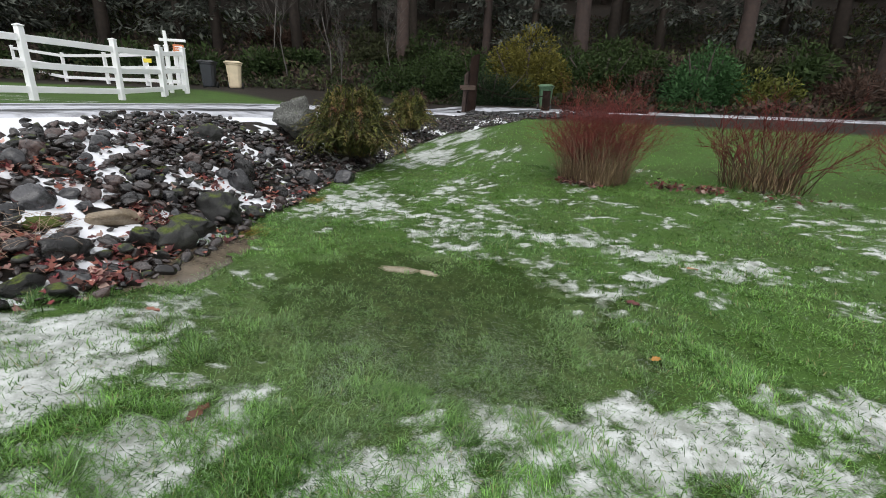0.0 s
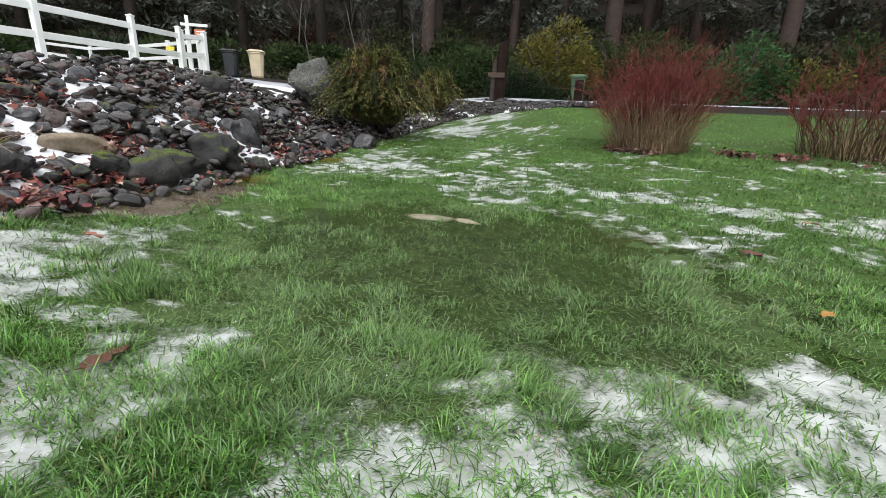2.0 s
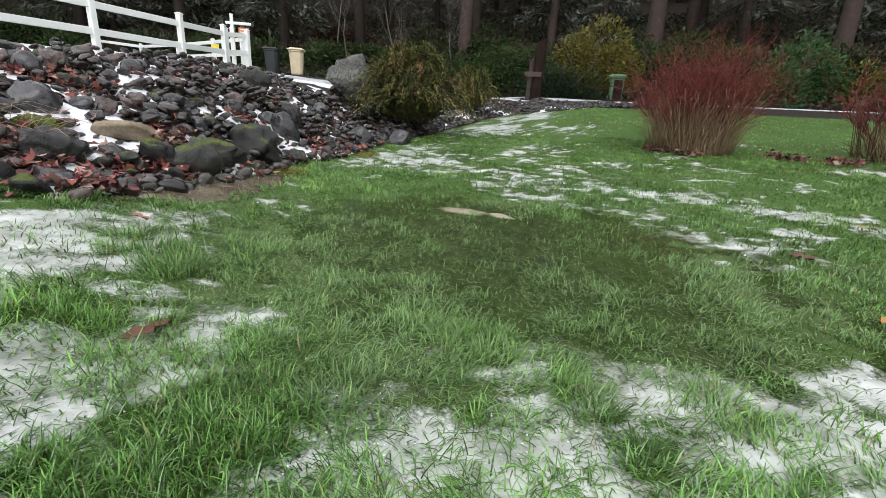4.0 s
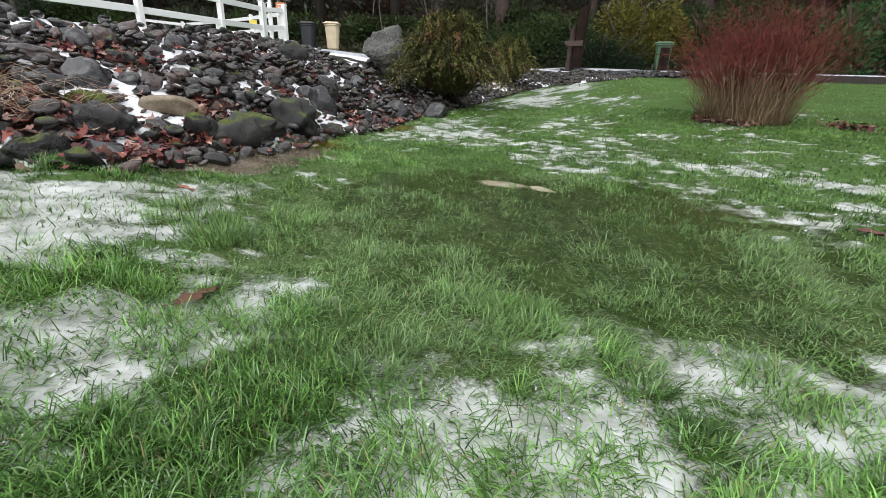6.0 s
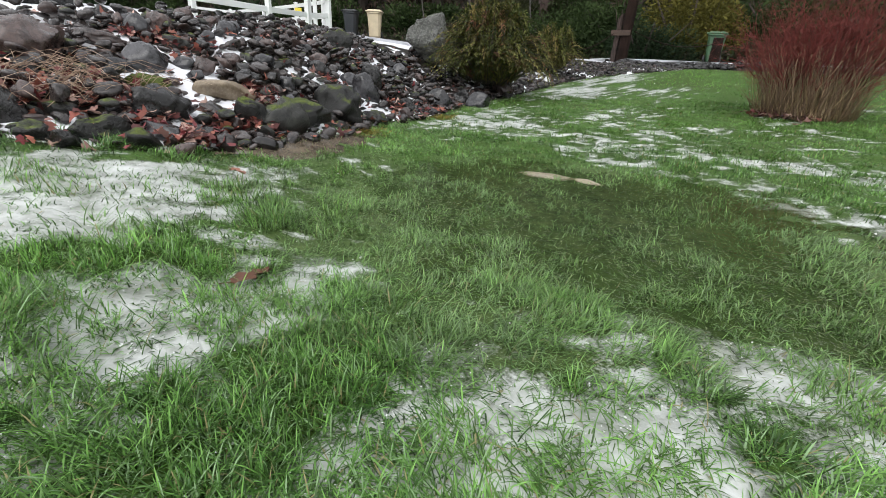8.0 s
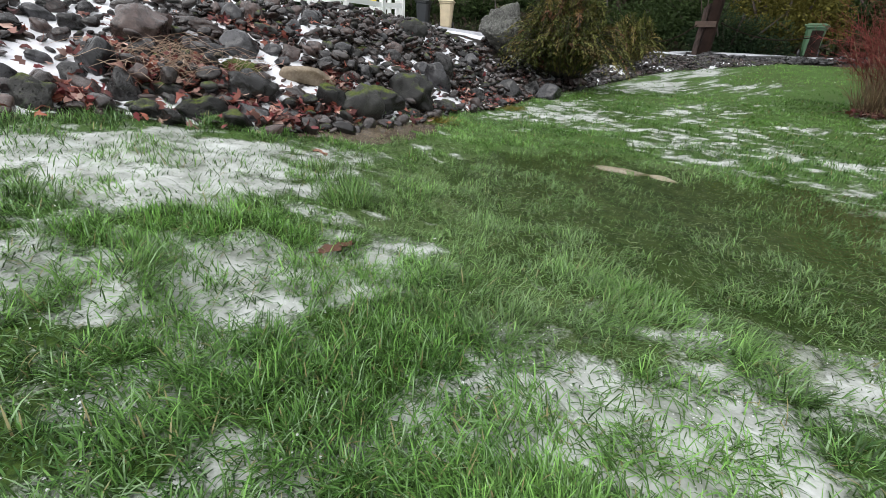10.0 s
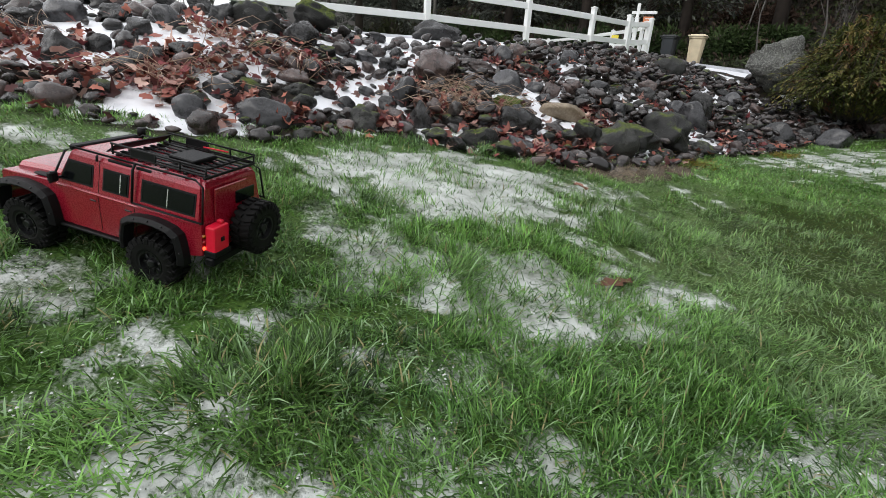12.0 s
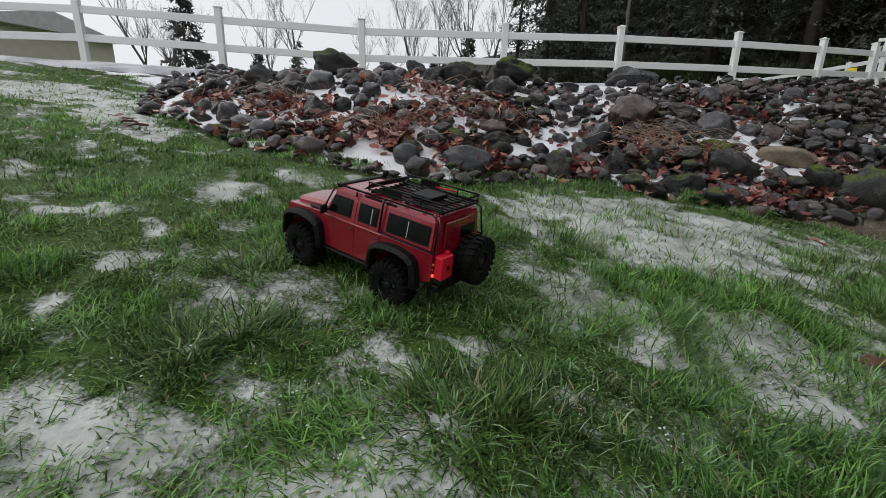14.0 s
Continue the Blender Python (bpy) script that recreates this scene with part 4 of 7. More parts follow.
def grass_field(name, n, sampler, tall, wide, seed, label, bright=1.0, even=0.0, bends=2, vary=1.0, out_from=None):
    """Arched blades of one strand each; bends: how many joints a blade has."""
    rng = np.random.default_rng(seed)
    x, y = sampler(rng, n)
    keep = (bank_d(x, y) < 0.34 - 0.5 * fbm(x, y, 4, 2, 9.0)) & (y < 17.5)
    # bare spots: mud, thick slush, deep water
    sn, pd, wet = snow_cover(x, y, False), puddle_in(x, y), soaked(x, y)
    clump = 0.35 + 0.65 * step(0.38, 0.56, fbm(x, y, 13.0, 2, 51.0))
    chance = clump * np.clip(1.1 - 1.1 * sn, 0.33, 1) * np.maximum(even, 0.35 + 0.65 * step(0.36, 0.56, fbm(x, y, 7.0, 3, 7.0))) * (1 - (0.72 - 0.42 * step(2.7, 1.6, y)) * wet)
    muddy = ((x + 1.52 + 0.17 * (y - 2.3)) / 0.17) ** 2 + ((y - 2.3) / 0.75) ** 2 < 1
    keep &= rng.random(n) < np.where(muddy, 0.04, chance)
    x, y, sn, pd, wet = x[keep], y[keep], sn[keep], pd[keep], wet[keep]
    n = len(x)
    lush = step(0.42, 0.66, fbm(x, y, 7.0, 3, 7.0))
    h = tall * (0.45 + 0.5 * lush + 0.75 * rng.random(n) ** 1.5) * (1 - 0.08 * wet) * (1 - 0.22 * step(0.5, 0.0, y))
    comb = fbm(x, y, 1.6, 2, 11.0) * 4 * np.pi
    az = np.where(rng.random(n) < 0.4, comb + rng.normal(0, 0.6, n), rng.random(n) * 2 * np.pi)
    tilt = np.clip(np.abs(rng.normal(0.47, 0.36, n)) + 0.2 * (1 - lush) + 0.12 * wet + 0.25 * (sn > 0.45), 0.03, 1.35)
    if out_from is not None:
        c = np.array(out_from)[:, :2]
        k = np.argmin((x[:, None] - c[:, 0]) ** 2 + (y[:, None] - c[:, 1]) ** 2, 1)
        az = np.arctan2(y - c[k, 1], x - c[k, 0]) + rng.normal(0, 0.7, n)
        tilt = np.clip(tilt - 0.1, 0.03, 1.1)
    arc = np.minimum(np.abs(rng.normal(0.75, 0.45, n)), 1.8 - tilt)
    d = np.stack([np.cos(az), np.sin(az), np.zeros(n)], 1)
    s = np.stack([-np.sin(az), np.cos(az), np.zeros(n)], 1)
    up = np.array([0, 0, 1.0])
    p = np.stack([x, y, land(x, y) + relief_at(x, y, pd) - 0.004], 1)
    w = wide * (0.65 + 0.7 * rng.random(n))[:, None] * 0.5
    rows = []
    for i in range(bends):
        taper = 1 - 0.35 * (i / bends) ** 2
        rows += [p - s * w * taper, p + s * w * taper]
        a = tilt + arc * (i + 0.4) / (bends - 0.4)
        p = p + (d * np.sin(a)[:, None] + up * np.cos(a)[:, None]) * (h / bends)[:, None]
    v = np.stack(rows + [p], 1)
    m = 2 * bends + 1
    k = np.arange(n)[:, None] * m
    cells = []
    for i in range(bends - 1):
        cells += [k + [2 * i, 2 * i + 1, 2 * i + 3], k + [2 * i, 2 * i + 3, 2 * i + 2]]
    cells.append(k + [m - 3, m - 2, m - 1])
    tri = np.concatenate(cells, 1).reshape(-1, 3)
    r1, r2 = rng.random(n)[:, None], rng.random(n)[:, None]
    patch = fbm(x, y, 1.1, 3, 15.0)[:, None]
    deep, fresh_green, straw = np.array([0.024, 0.067, 0.013]), np.array([0.15, 0.284, 0.07]), np.array([0.3, 0.27, 0.13])
    f = np.clip(0.1 + 0.55 * r1 + 0.3 * lush[:, None] + (patch - 0.5), 0, 1)
    col = (deep * (1 - f) + fresh_green * f) * (1 + vary * (1.35 * rng.random((n, 1)) ** 1.3 - 0.6)) * bright
    # turf toned darker part way up the slope
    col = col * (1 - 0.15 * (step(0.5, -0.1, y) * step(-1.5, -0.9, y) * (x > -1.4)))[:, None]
    # highlights put into the colour: up to a tenth of the blades are pale
    col = np.where(r2 > 1 - 0.1 * vary, np.array([0.26, 0.4, 0.2]), col)
    col = np.where(r2 < 0.03, straw, col)
    # duller, silted blades in the standing water
    silted = 0.62 * wet[:, None]
    col = col * (1 - silted) + silted * np.array([0.16, 0.24, 0.105]) * (0.3 + 1.1 * r1)
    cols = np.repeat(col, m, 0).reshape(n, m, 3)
    # root shade and a browner tint put into the colour; tips lighter
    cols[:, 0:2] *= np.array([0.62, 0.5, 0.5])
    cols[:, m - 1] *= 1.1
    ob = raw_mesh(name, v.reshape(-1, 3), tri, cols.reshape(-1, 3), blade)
    return tagged(ob, label, "grass", kind="stuff")


blade = leaf_material("grass_blade", 0.34, 0.24, 0.26)


def ring_sampler(cx, cy, r0, r1, a0, a1, power=1.0):
    def f(rng, n):
        r = r0 + (r1 - r0) * rng.random(n) ** power
        a = np.radians(a0 + (a1 - a0) * rng.random(n))
        return cx + r * np.cos(a), cy + r * np.sin(a)
    return f


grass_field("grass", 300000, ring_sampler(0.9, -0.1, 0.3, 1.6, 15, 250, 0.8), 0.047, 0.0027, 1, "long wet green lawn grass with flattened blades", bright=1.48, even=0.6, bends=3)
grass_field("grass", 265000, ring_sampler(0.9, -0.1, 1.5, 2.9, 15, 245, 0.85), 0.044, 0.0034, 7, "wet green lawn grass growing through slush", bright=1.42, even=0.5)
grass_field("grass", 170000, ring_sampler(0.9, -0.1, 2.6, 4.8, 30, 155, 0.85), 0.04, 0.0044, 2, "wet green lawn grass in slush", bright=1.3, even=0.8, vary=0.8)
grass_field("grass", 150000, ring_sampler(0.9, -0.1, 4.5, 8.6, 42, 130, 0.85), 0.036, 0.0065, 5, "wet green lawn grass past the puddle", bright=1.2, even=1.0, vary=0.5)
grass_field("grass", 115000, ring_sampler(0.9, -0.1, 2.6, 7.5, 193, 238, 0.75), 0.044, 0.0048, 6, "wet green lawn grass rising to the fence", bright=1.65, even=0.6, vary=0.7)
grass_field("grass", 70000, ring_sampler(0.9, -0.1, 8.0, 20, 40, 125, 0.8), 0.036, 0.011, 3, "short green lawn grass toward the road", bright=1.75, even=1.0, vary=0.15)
tuft_at = [
    (1.20, 1.07, 0.09), (1.07, 1.20, 0.07), (1.34, 1.39, 0.08), (0.51, 0.92, 0.13), (0.32, 1.02, 0.15), (0.22, -0.14, 0.12), (0.26, -0.02, 0.08), (0.06, -0.62, 0.13), (0.14, -0.72, 0.1), (-0.76, 0.27, 0.13),
    (-0.68, 0.2, 0.12), (-0.63, 0.68, 0.14), (-0.47, 0.91, 0.13), (0.09, 0.15, 0.12), (-0.35, 0.18, 0.1), (-0.11, 0.32, 0.1), (0.62, 1.12, 0.12), (-0.75, 1.35, 0.18), (-0.45, 1.25, 0.14), (-0.25, -0.72, 0.1), (-1.0, -0.05, 0.14),
    (2.0, 2.7, 0.12), (-5.16, -4.21, 0.25), (-2.4, -1.88, 0.18), (-2.1, -1.5, 0.15), (-1.62, -0.75, 0.12), (-1.55, 0.35, 0.14), (-1.6, 0.75, 0.14), (-1.5, 1.1, 0.1),
]


def tuft_sampler(rng, n):
    c = np.array(tuft_at)[rng.integers(0, len(tuft_at), n)]
    return c[:, 0] + rng.normal(0, 0.5, n) * c[:, 2], c[:, 1] + rng.normal(0, 0.5, n) * c[:, 2]


def dry_tuft(x, y, r, n, seed, label):
    """A flattened tussock of straw-yellow blades."""
    g = np.random.default_rng(seed)
    px, py = x + g.normal(0, r * 0.5, n), y + g.normal(0, r * 0.5, n)
    az = g.random(n) * 2 * np.pi
    a = np.stack([np.cos(az), np.sin(az), g.uniform(0.0, 0.6, n)], 1)
    a /= np.linalg.norm(a, axis=1, keepdims=True)
    u = np.tile([0.0, 0.0, 1.0], (n, 1)) - a * a[:, 2:]
    u /= np.linalg.norm(u, axis=1, keepdims=True)
    c = np.array([0.38, 0.26, 0.07]) * g.uniform(0.3, 1.3, (n, 1)) * np.where(g.random((n, 1)) < 0.35, np.array([[0.5, 1.1, 0.6]]), 1.0)
    L = g.uniform(0.04, 0.11, n)
    ob = cloud_mesh("dry_tussock", np.stack([px, py, land(px, py)], 1), a, u, L, 0.0036 + 0 * L, c, blade, 0.03)
    return tagged(ob, label, "grass", kind="stuff")


DRY = [(-1.78, 3.3, 0.16), (-1.8, 3.1, 0.12), (-2.05, 4.8, 0.12)]
for k, (x, y, r) in enumerate(DRY):
    dry_tuft(x, y, r, 420, 70 + k, "dry yellowed grass tussock beside the bank")
grass_field("grass", 17000, tuft_sampler, 0.068, 0.0032, 4, "taller tufts of grass standing out of the slush", bright=0.85, bends=3, out_from=tuft_at)

LONG_TUFTS = [(0.22, -0.12, 0.12), (0.25, -0.2, 0.09), (0.2, -0.02, 0.09), (0.04, -0.63, 0.12), (0.1, -0.7, 0.1)]


def long_tuft_sampler(rng, n):
    c = np.array(LONG_TUFTS)[rng.integers(0, len(LONG_TUFTS), n)]
    return c[:, 0] + rng.normal(0, 0.55, n) * c[:, 2], c[:, 1] + rng.normal(0, 0.55, n) * c[:, 2]


grass_field("grass", 8500, long_tuft_sampler, 0.07, 0.0031, 8, "clumps of long dark green grass in the lawn", bright=0.85, even=1.0, bends=3, out_from=LONG_TUFTS)

slush_white = surface("slush_crumb", (0.5, 0.51, 0.5), (0.72, 0.73, 0.73), 30, 200, 0.35, bump=0.2, depth=0.002, vary=0)


def slush_crumbs(n, sampler, small, large, seed, label):
    """Grains and lumps of wet snow held up between the blades."""
    g = np.random.default_rng(seed)
    x, y = sampler(g, n)
    sn, pd = snow_cover(x, y), puddle_in(x, y)
    k = (g.random(n) < np.clip(sn * 1.4 - 0.2, 0.03, 1) * step(0.4, 0.62, fbm(x, y, 9.0, 3, 31.0))) & (bank_d(x, y) < -0.03) & (pd < 0.05) & (y < 17)
    x, y, pd = x[k], y[k], pd[k]
    n = len(x)
    r = small + (large - small) * g.random((n, 1)) ** 2.5
    z = land(x, y) + relief_at(x, y, pd) + 0.016 * g.random(n) + 0.3 * r[:, 0]
    c = np.stack([x, y, z], 1)
    t = g.random((n, 1)) * 2 * np.pi
    v = [c + np.concatenate([np.cos(t + q) * r, np.sin(t + q) * r, -0.35 * r], 1) * g.uniform(0.6, 1.3, (n, 1)) for q in (0, 1.57, 3.14, 4.71)]
    v.append(c + np.concatenate([g.normal(0, 0.25, (n, 2)) * r, 0.55 * r], 1))
    i = np.arange(n)[:, None] * 5
    tri = np.concatenate([i + [0, 1, 4], i + [1, 2, 4], i + [2, 3, 4], i + [3, 0, 4]], 1).reshape(-1, 3)
    ob = raw_mesh("slush_crumbs", np.stack(v, 1).reshape(-1, 3), tri, None, slush_white)
    shade(ob.data)
    return tagged(ob, label, "slush", kind="stuff")


slush_crumbs(30000, ring_sampler(0.9, -0.1, 0.35, 3.0, 15, 245, 0.85), 0.0012, 0.0036, 90, "crumbs of melting slush caught in the grass")
slush_crumbs(7000, ring_sampler(0.9, -0.1, 2.8, 7.0, 35, 140, 0.85), 0.003, 0.0095, 91, "lumps of slush left on the lawn past the puddle")
slush_crumbs(2500, ring_sampler(0.9, -0.1, 6.5, 16, 60, 118, 0.85), 0.006, 0.02, 92, "lumps of slush on the far lawn")
slush_crumbs(7000, ring_sampler(0.9, -0.1, 2.8, 7.5, 193, 238, 0.85), 0.003, 0.012, 93, "lumps of slush on the rising lawn")


def floating_grass(n, seed):
    g = np.random.default_rng(seed)
    x, y = g.uniform(-1.5, 2.2, n), g.uniform(0.9, 3.8, n)
    k = (soaked(x, y) > 0.25) & (g.random(n) < (0.2 + 0.8 * step(3.0, 1.7, y)) * step(0.3, 0.7, fbm(x, y, 3.0, 3, 21.0)))
    x, y = x[k], y[k]
    n = len(x)
    az = g.random(n) * 2 * np.pi
    a = np.stack([np.cos(az), np.sin(az), np.abs(g.normal(0.03, 0.12, n))], 1)
    u = np.tile([0.0, 0.0, 1.0], (n, 1))
    c = np.array([0.19, 0.24, 0.12]) * (0.25 + 1.4 * g.random((n, 1)) ** 2)
    L = g.uniform(0.012, 0.045, n)
    ob = cloud_mesh("floating_grass", np.stack([x, y, np.maximum(-0.0255, land(x, y) + 0.008)], 1), a, u, L, 0.0026 + 0 * L, c, blade, 0.05 * g.random((n, 1)))
    return tagged(ob, "cut and drowned grass blades floating on the puddle", "grass", kind="stuff")


floating_grass(30000, 44)


# ---------------- fallen leaves and dead stalks on the bank ----------------
dead_leaf = leaf_material("dead_leaf", 0.6, 0.15, 0.3)


def litter(name, n, seed, label, y0=-2.6, y1=6.5, spots=(), dim=1.0):
    rng = np.random.default_rng(seed)
    if len(spots):
        c = np.array(spots)[rng.integers(0, len(spots), n)]
        x, y = c[:, 0] + rng.normal(0, 0.5, n) * c[:, 2], c[:, 1] + rng.normal(0, 0.5, n) * c[:, 2]
    else:
        y = rng.uniform(y0, y1, n)
        x = edge_x(y) - 2.2 * rng.random(n) ** 1.2 + 0.1
    z = land(x, y) + 0.01 + 0.06 * rng.random(n)
    az, tl = rng.random(n) * 2 * np.pi, rng.normal(0, 0.5, n)
    a = np.stack([np.cos(az) * np.cos(tl), np.sin(az) * np.cos(tl), np.sin(tl)], 1)
    u = np.stack([rng.normal(0, 0.4, n), rng.normal(0, 0.4, n), np.ones(n)], 1)
    u -= a * (u * a).sum(1, keepdims=True)
    u /= np.linalg.norm(u, axis=1, keepdims=True)
    tones = np.array([(0.11, 0.034, 0.031), (0.06, 0.021, 0.02), (0.19, 0.062, 0.046), (0.27, 0.15, 0.125), (0.16, 0.036, 0.039), (0.27, 0.095, 0.065), (0.46, 0.31, 0.26)])
    c = tones[rng.integers(0, len(tones), n)] * dim * (0.75 + 0.8 * rng.random(n))[:, None]
    L = rng.uniform(0.038, 0.088, n)
    # lobed, curled leaf: eleven corners round a sunken middle
    shape = np.array([(0, 0), (0.2, 0.3), (0.38, 0.2), (0.58, 0.46), (0.74, 0.2), (1, 0), (0.74, -0.2), (0.58, -0.46), (0.38, -0.2), (0.2, -0.3), (0.45, 0)])
    side = np.cross(a, u)
    curl, fold, wide = rng.normal(0.1, 0.5, (n, 1)), rng.uniform(-0.2, 0.4, (n, 1)), rng.uniform(0.7, 1.2, (n, 1))
    jag = shape[None, :, :] * rng.uniform(0.75, 1.2, (n, 11, 1))
    lift = curl * (jag[:, :, 0] - 0.45) ** 2 * 1.6 + fold * np.abs(jag[:, :, 1])
    v = np.stack([x, y, z], 1)[:, None] + L[:, None, None] * (a[:, None] * (jag[:, :, :1] - 0.45) + side[:, None] * jag[:, :, 1:] * wide[:, None] + u[:, None] * lift[:, :, None])
    k = np.arange(n)[:, None] * 11
    tri = np.concatenate([k + [i, (i + 1) % 10, 10] for i in range(10)], 1).reshape(-1, 3)
    return tagged(raw_mesh(name, v.reshape(-1, 3), tri, np.repeat(c, 11, 0), dead_leaf), label, "leaf litter", kind="stuff")


LEAF_SPOTS = [(-2.03, -0.58, 0.2), (-1.88, -0.47, 0.14), (-1.81, -0.1, 0.15), (-2.19, -0.29, 0.2), (-2.61, -1.37, 0.2), (-3.09, -1.97, 0.22), (-2.42, -1.12, 0.25), (-2.43, 0.96, 0.2), (-2.2, 1.16, 0.25), (-2.2, 1.39, 0.2), (-2.11, 2.51, 0.18), (-1.87, 0.68, 0.14), (-2.53, 0.33, 0.25), (-2.48, 0.0, 0.25), (-2.86, 2.34, 0.25), (-3.13, 2.16, 0.2), (-2.02, -0.92, 0.21)]
MORE_SPOTS = [(-2.27, -0.53, 0.2), (-2.75, -0.23, 0.18), (-2.74, 1.24, 0.18), (-2.18, 2.41, 0.15), (-1.8, 1.46, 0.17), (-1.76, 1.9, 0.16), (-2.42, 4.43, 0.16), (-3.05, 4.48, 0.2), (-2.77, 3.76, 0.2), (-2.06, 1.11, 0.22), (-1.74, 2.17, 0.13), (-1.53, 1.46, 0.18), (-1.52, 1.6, 0.15), (-2.01, 1.46, 0.21), (-2.4, 5.0, 0.15), (-1.75, 0.1, 0.12)]
litter("leaf_litter", 1350, 21, "wet russet leaves caught between the stones", spots=LEAF_SPOTS)
litter("leaf_litter", 850, 23, "wet red-brown leaves caught between the stones", spots=MORE_SPOTS)
litter("leaf_litter", 600, 22, "scattered dead leaves on the bank")


def stalks(name, n, seed, spots, tone, label):
    rng = random.Random(seed)
    paths = []
    for _ in range(n):
        cx, cy, r = rng.choice(spots)
        x, y = cx + rng.gauss(0, r * 0.5), cy + rng.gauss(0, r * 0.5)
        z = land_z(x, y) + 0.03
        az, L = rng.uniform(0, 6.28), rng.uniform(0.2, 0.45)
        pts = []
        for i in range(4):
            t = i / 3
            pts.append(((x + math.cos(az) * L * t, y + math.sin(az) * L * t, z + 0.09 * math.sin(t * 2.6) + 0.02 * rng.uniform(0.7, 1.3)), 0.0022 * (1 - 0.5 * t)))
        paths.append(pts)
    v, f = tubes(paths, 3)
    return tagged(solid(name, v, f, tone), label, "dead stalks", kind="stuff")


straw_mat = surface("dry_straw", (0.26, 0.16, 0.11), (0.58, 0.44, 0.32), 20, 90, 0.6, bump=0)
stalks("dead_stalks", 190, 31, [(-1.98, -0.37, 0.22), (-2.51, -0.19, 0.25), (-2.44, 0.04, 0.25), (-2.52, -1.26, 0.2), (-2.2, 1.12, 0.22), (-2.08, 1.22, 0.2), (-2.11, 1.57, 0.18), (-1.91, -0.5, 0.16), (-2.38, 0.31, 0.2), (-2.25, 1.19, 0.2), (-2.3, 1.39, 0.2), (-2.04, 1.2, 0.2)], straw_mat, "limp straw-coloured dead stalks over the stones")


def fallen_leaf(x, y, L, W, turn, tone, label, lift=0.035, seed=1):
    """One big curled leaf, lobed, with a midrib fold and a stalk."""
    rnd = random.Random(seed)
    mt = surface("leaf_brown", tone, tuple(min(1, c * 1.7) for c in tone), 30, 120, 0.5, bump=0.4, depth=0.002)
    n, V, F = 9, [], []
    for i in range(n):
        t = i / (n - 1)
        w = W * 0.5 * math.sin(math.pi * (0.06 + 0.9 * t)) ** 0.7 * (1 + 0.28 * math.cos(i * 2.2) + rnd.uniform(-0.15, 0.15))
        for k, s in enumerate((-1, -0.5, 0, 0.5, 1)):
            V.append(((t - 0.5) * L, s * w, 0.009 * abs(s) + 0.005 * math.sin(t * 5 + s) + rnd.uniform(-0.002, 0.002)))
    for i in range(n - 1):
        for k in range(4):
            F.append((i * 5 + k, i * 5 + k + 1, i * 5 + k + 6, i * 5 + k + 5))
    leaf = solid("fallen_leaf", V, F, mt)
    sv, sf = tubes([[((-L * 0.48, 0, 0.005), 0.0015), ((-L * 0.75, 0.01, 0.012), 0.001)]], 5)
    solid("stalk", sv, sf, mt, leaf)
    leaf.matrix_world = pose(x, y, land_z(x, y) + lift, rnd.uniform(-8, 8), rnd.uniform(-8, 8), turn)
    return tagged(leaf, label, "leaf")


fallen_leaf(-0.06, 0.88, 0.13, 0.055, 95, (0.085, 0.032, 0.016), "long rust-brown wet leaf lying in the grass", 0.012, seed=1)
fallen_leaf(-1.0, 1.47, 0.08, 0.05, 20, (0.16, 0.065, 0.04), "small orange-brown leaf in the grass", 0.02, seed=2)
fallen_leaf(1.82, 3.0, 0.1, 0.07, -30, (0.085, 0.02, 0.018), "curled dark red leaf in the grass", 0.025, seed=3)
fallen_leaf(1.91, 2.2, 0.06, 0.04, 40, (0.3, 0.15, 0.03), "small yellow-brown leaf in the grass", seed=4)
fallen_leaf(2.35, 3.95, 0.09, 0.06, 10, (0.25, 0.12, 0.06), "small tan leaf in the grass", seed=5)
for k, (x, y) in enumerate([(-2.26, -2.18), (-2.35, -2.3), (-2.15, -2.1), (-2.05, -2.0), (-1.75, -1.15), (-1.6, -0.2)]):
    fallen_leaf(x, y, 0.12, 0.08, 40 * k, (0.18, 0.06, 0.03), "brown leaf blown onto the lawn", 0.02, seed=10 + k)


# ---------------- shrubs and trees ----------------
foliage = leaf_material("foliage", 0.7, 0.2, 0.15)
bark = surface("dark_bark", (0.02, 0.015, 0.012), (0.06, 0.043, 0.034), 3, 30, 0.85, bump=0.8, depth=0.04, vary=0.2)
red_bark = surface("red_brown_bark", (0.018, 0.011, 0.009), (0.055, 0.034, 0.027), 3, 24, 0.85, bump=0.8, depth=0.05, vary=0.15)
grey_bark = surface("grey_bark", (0.05, 0.045, 0.04), (0.13, 0.12, 0.11), 5, 40, 0.85, bump=0.4, depth=0.01)


def unit(v):
    return v / (np.linalg.norm(v, axis=1, keepdims=True) + 1e-9)


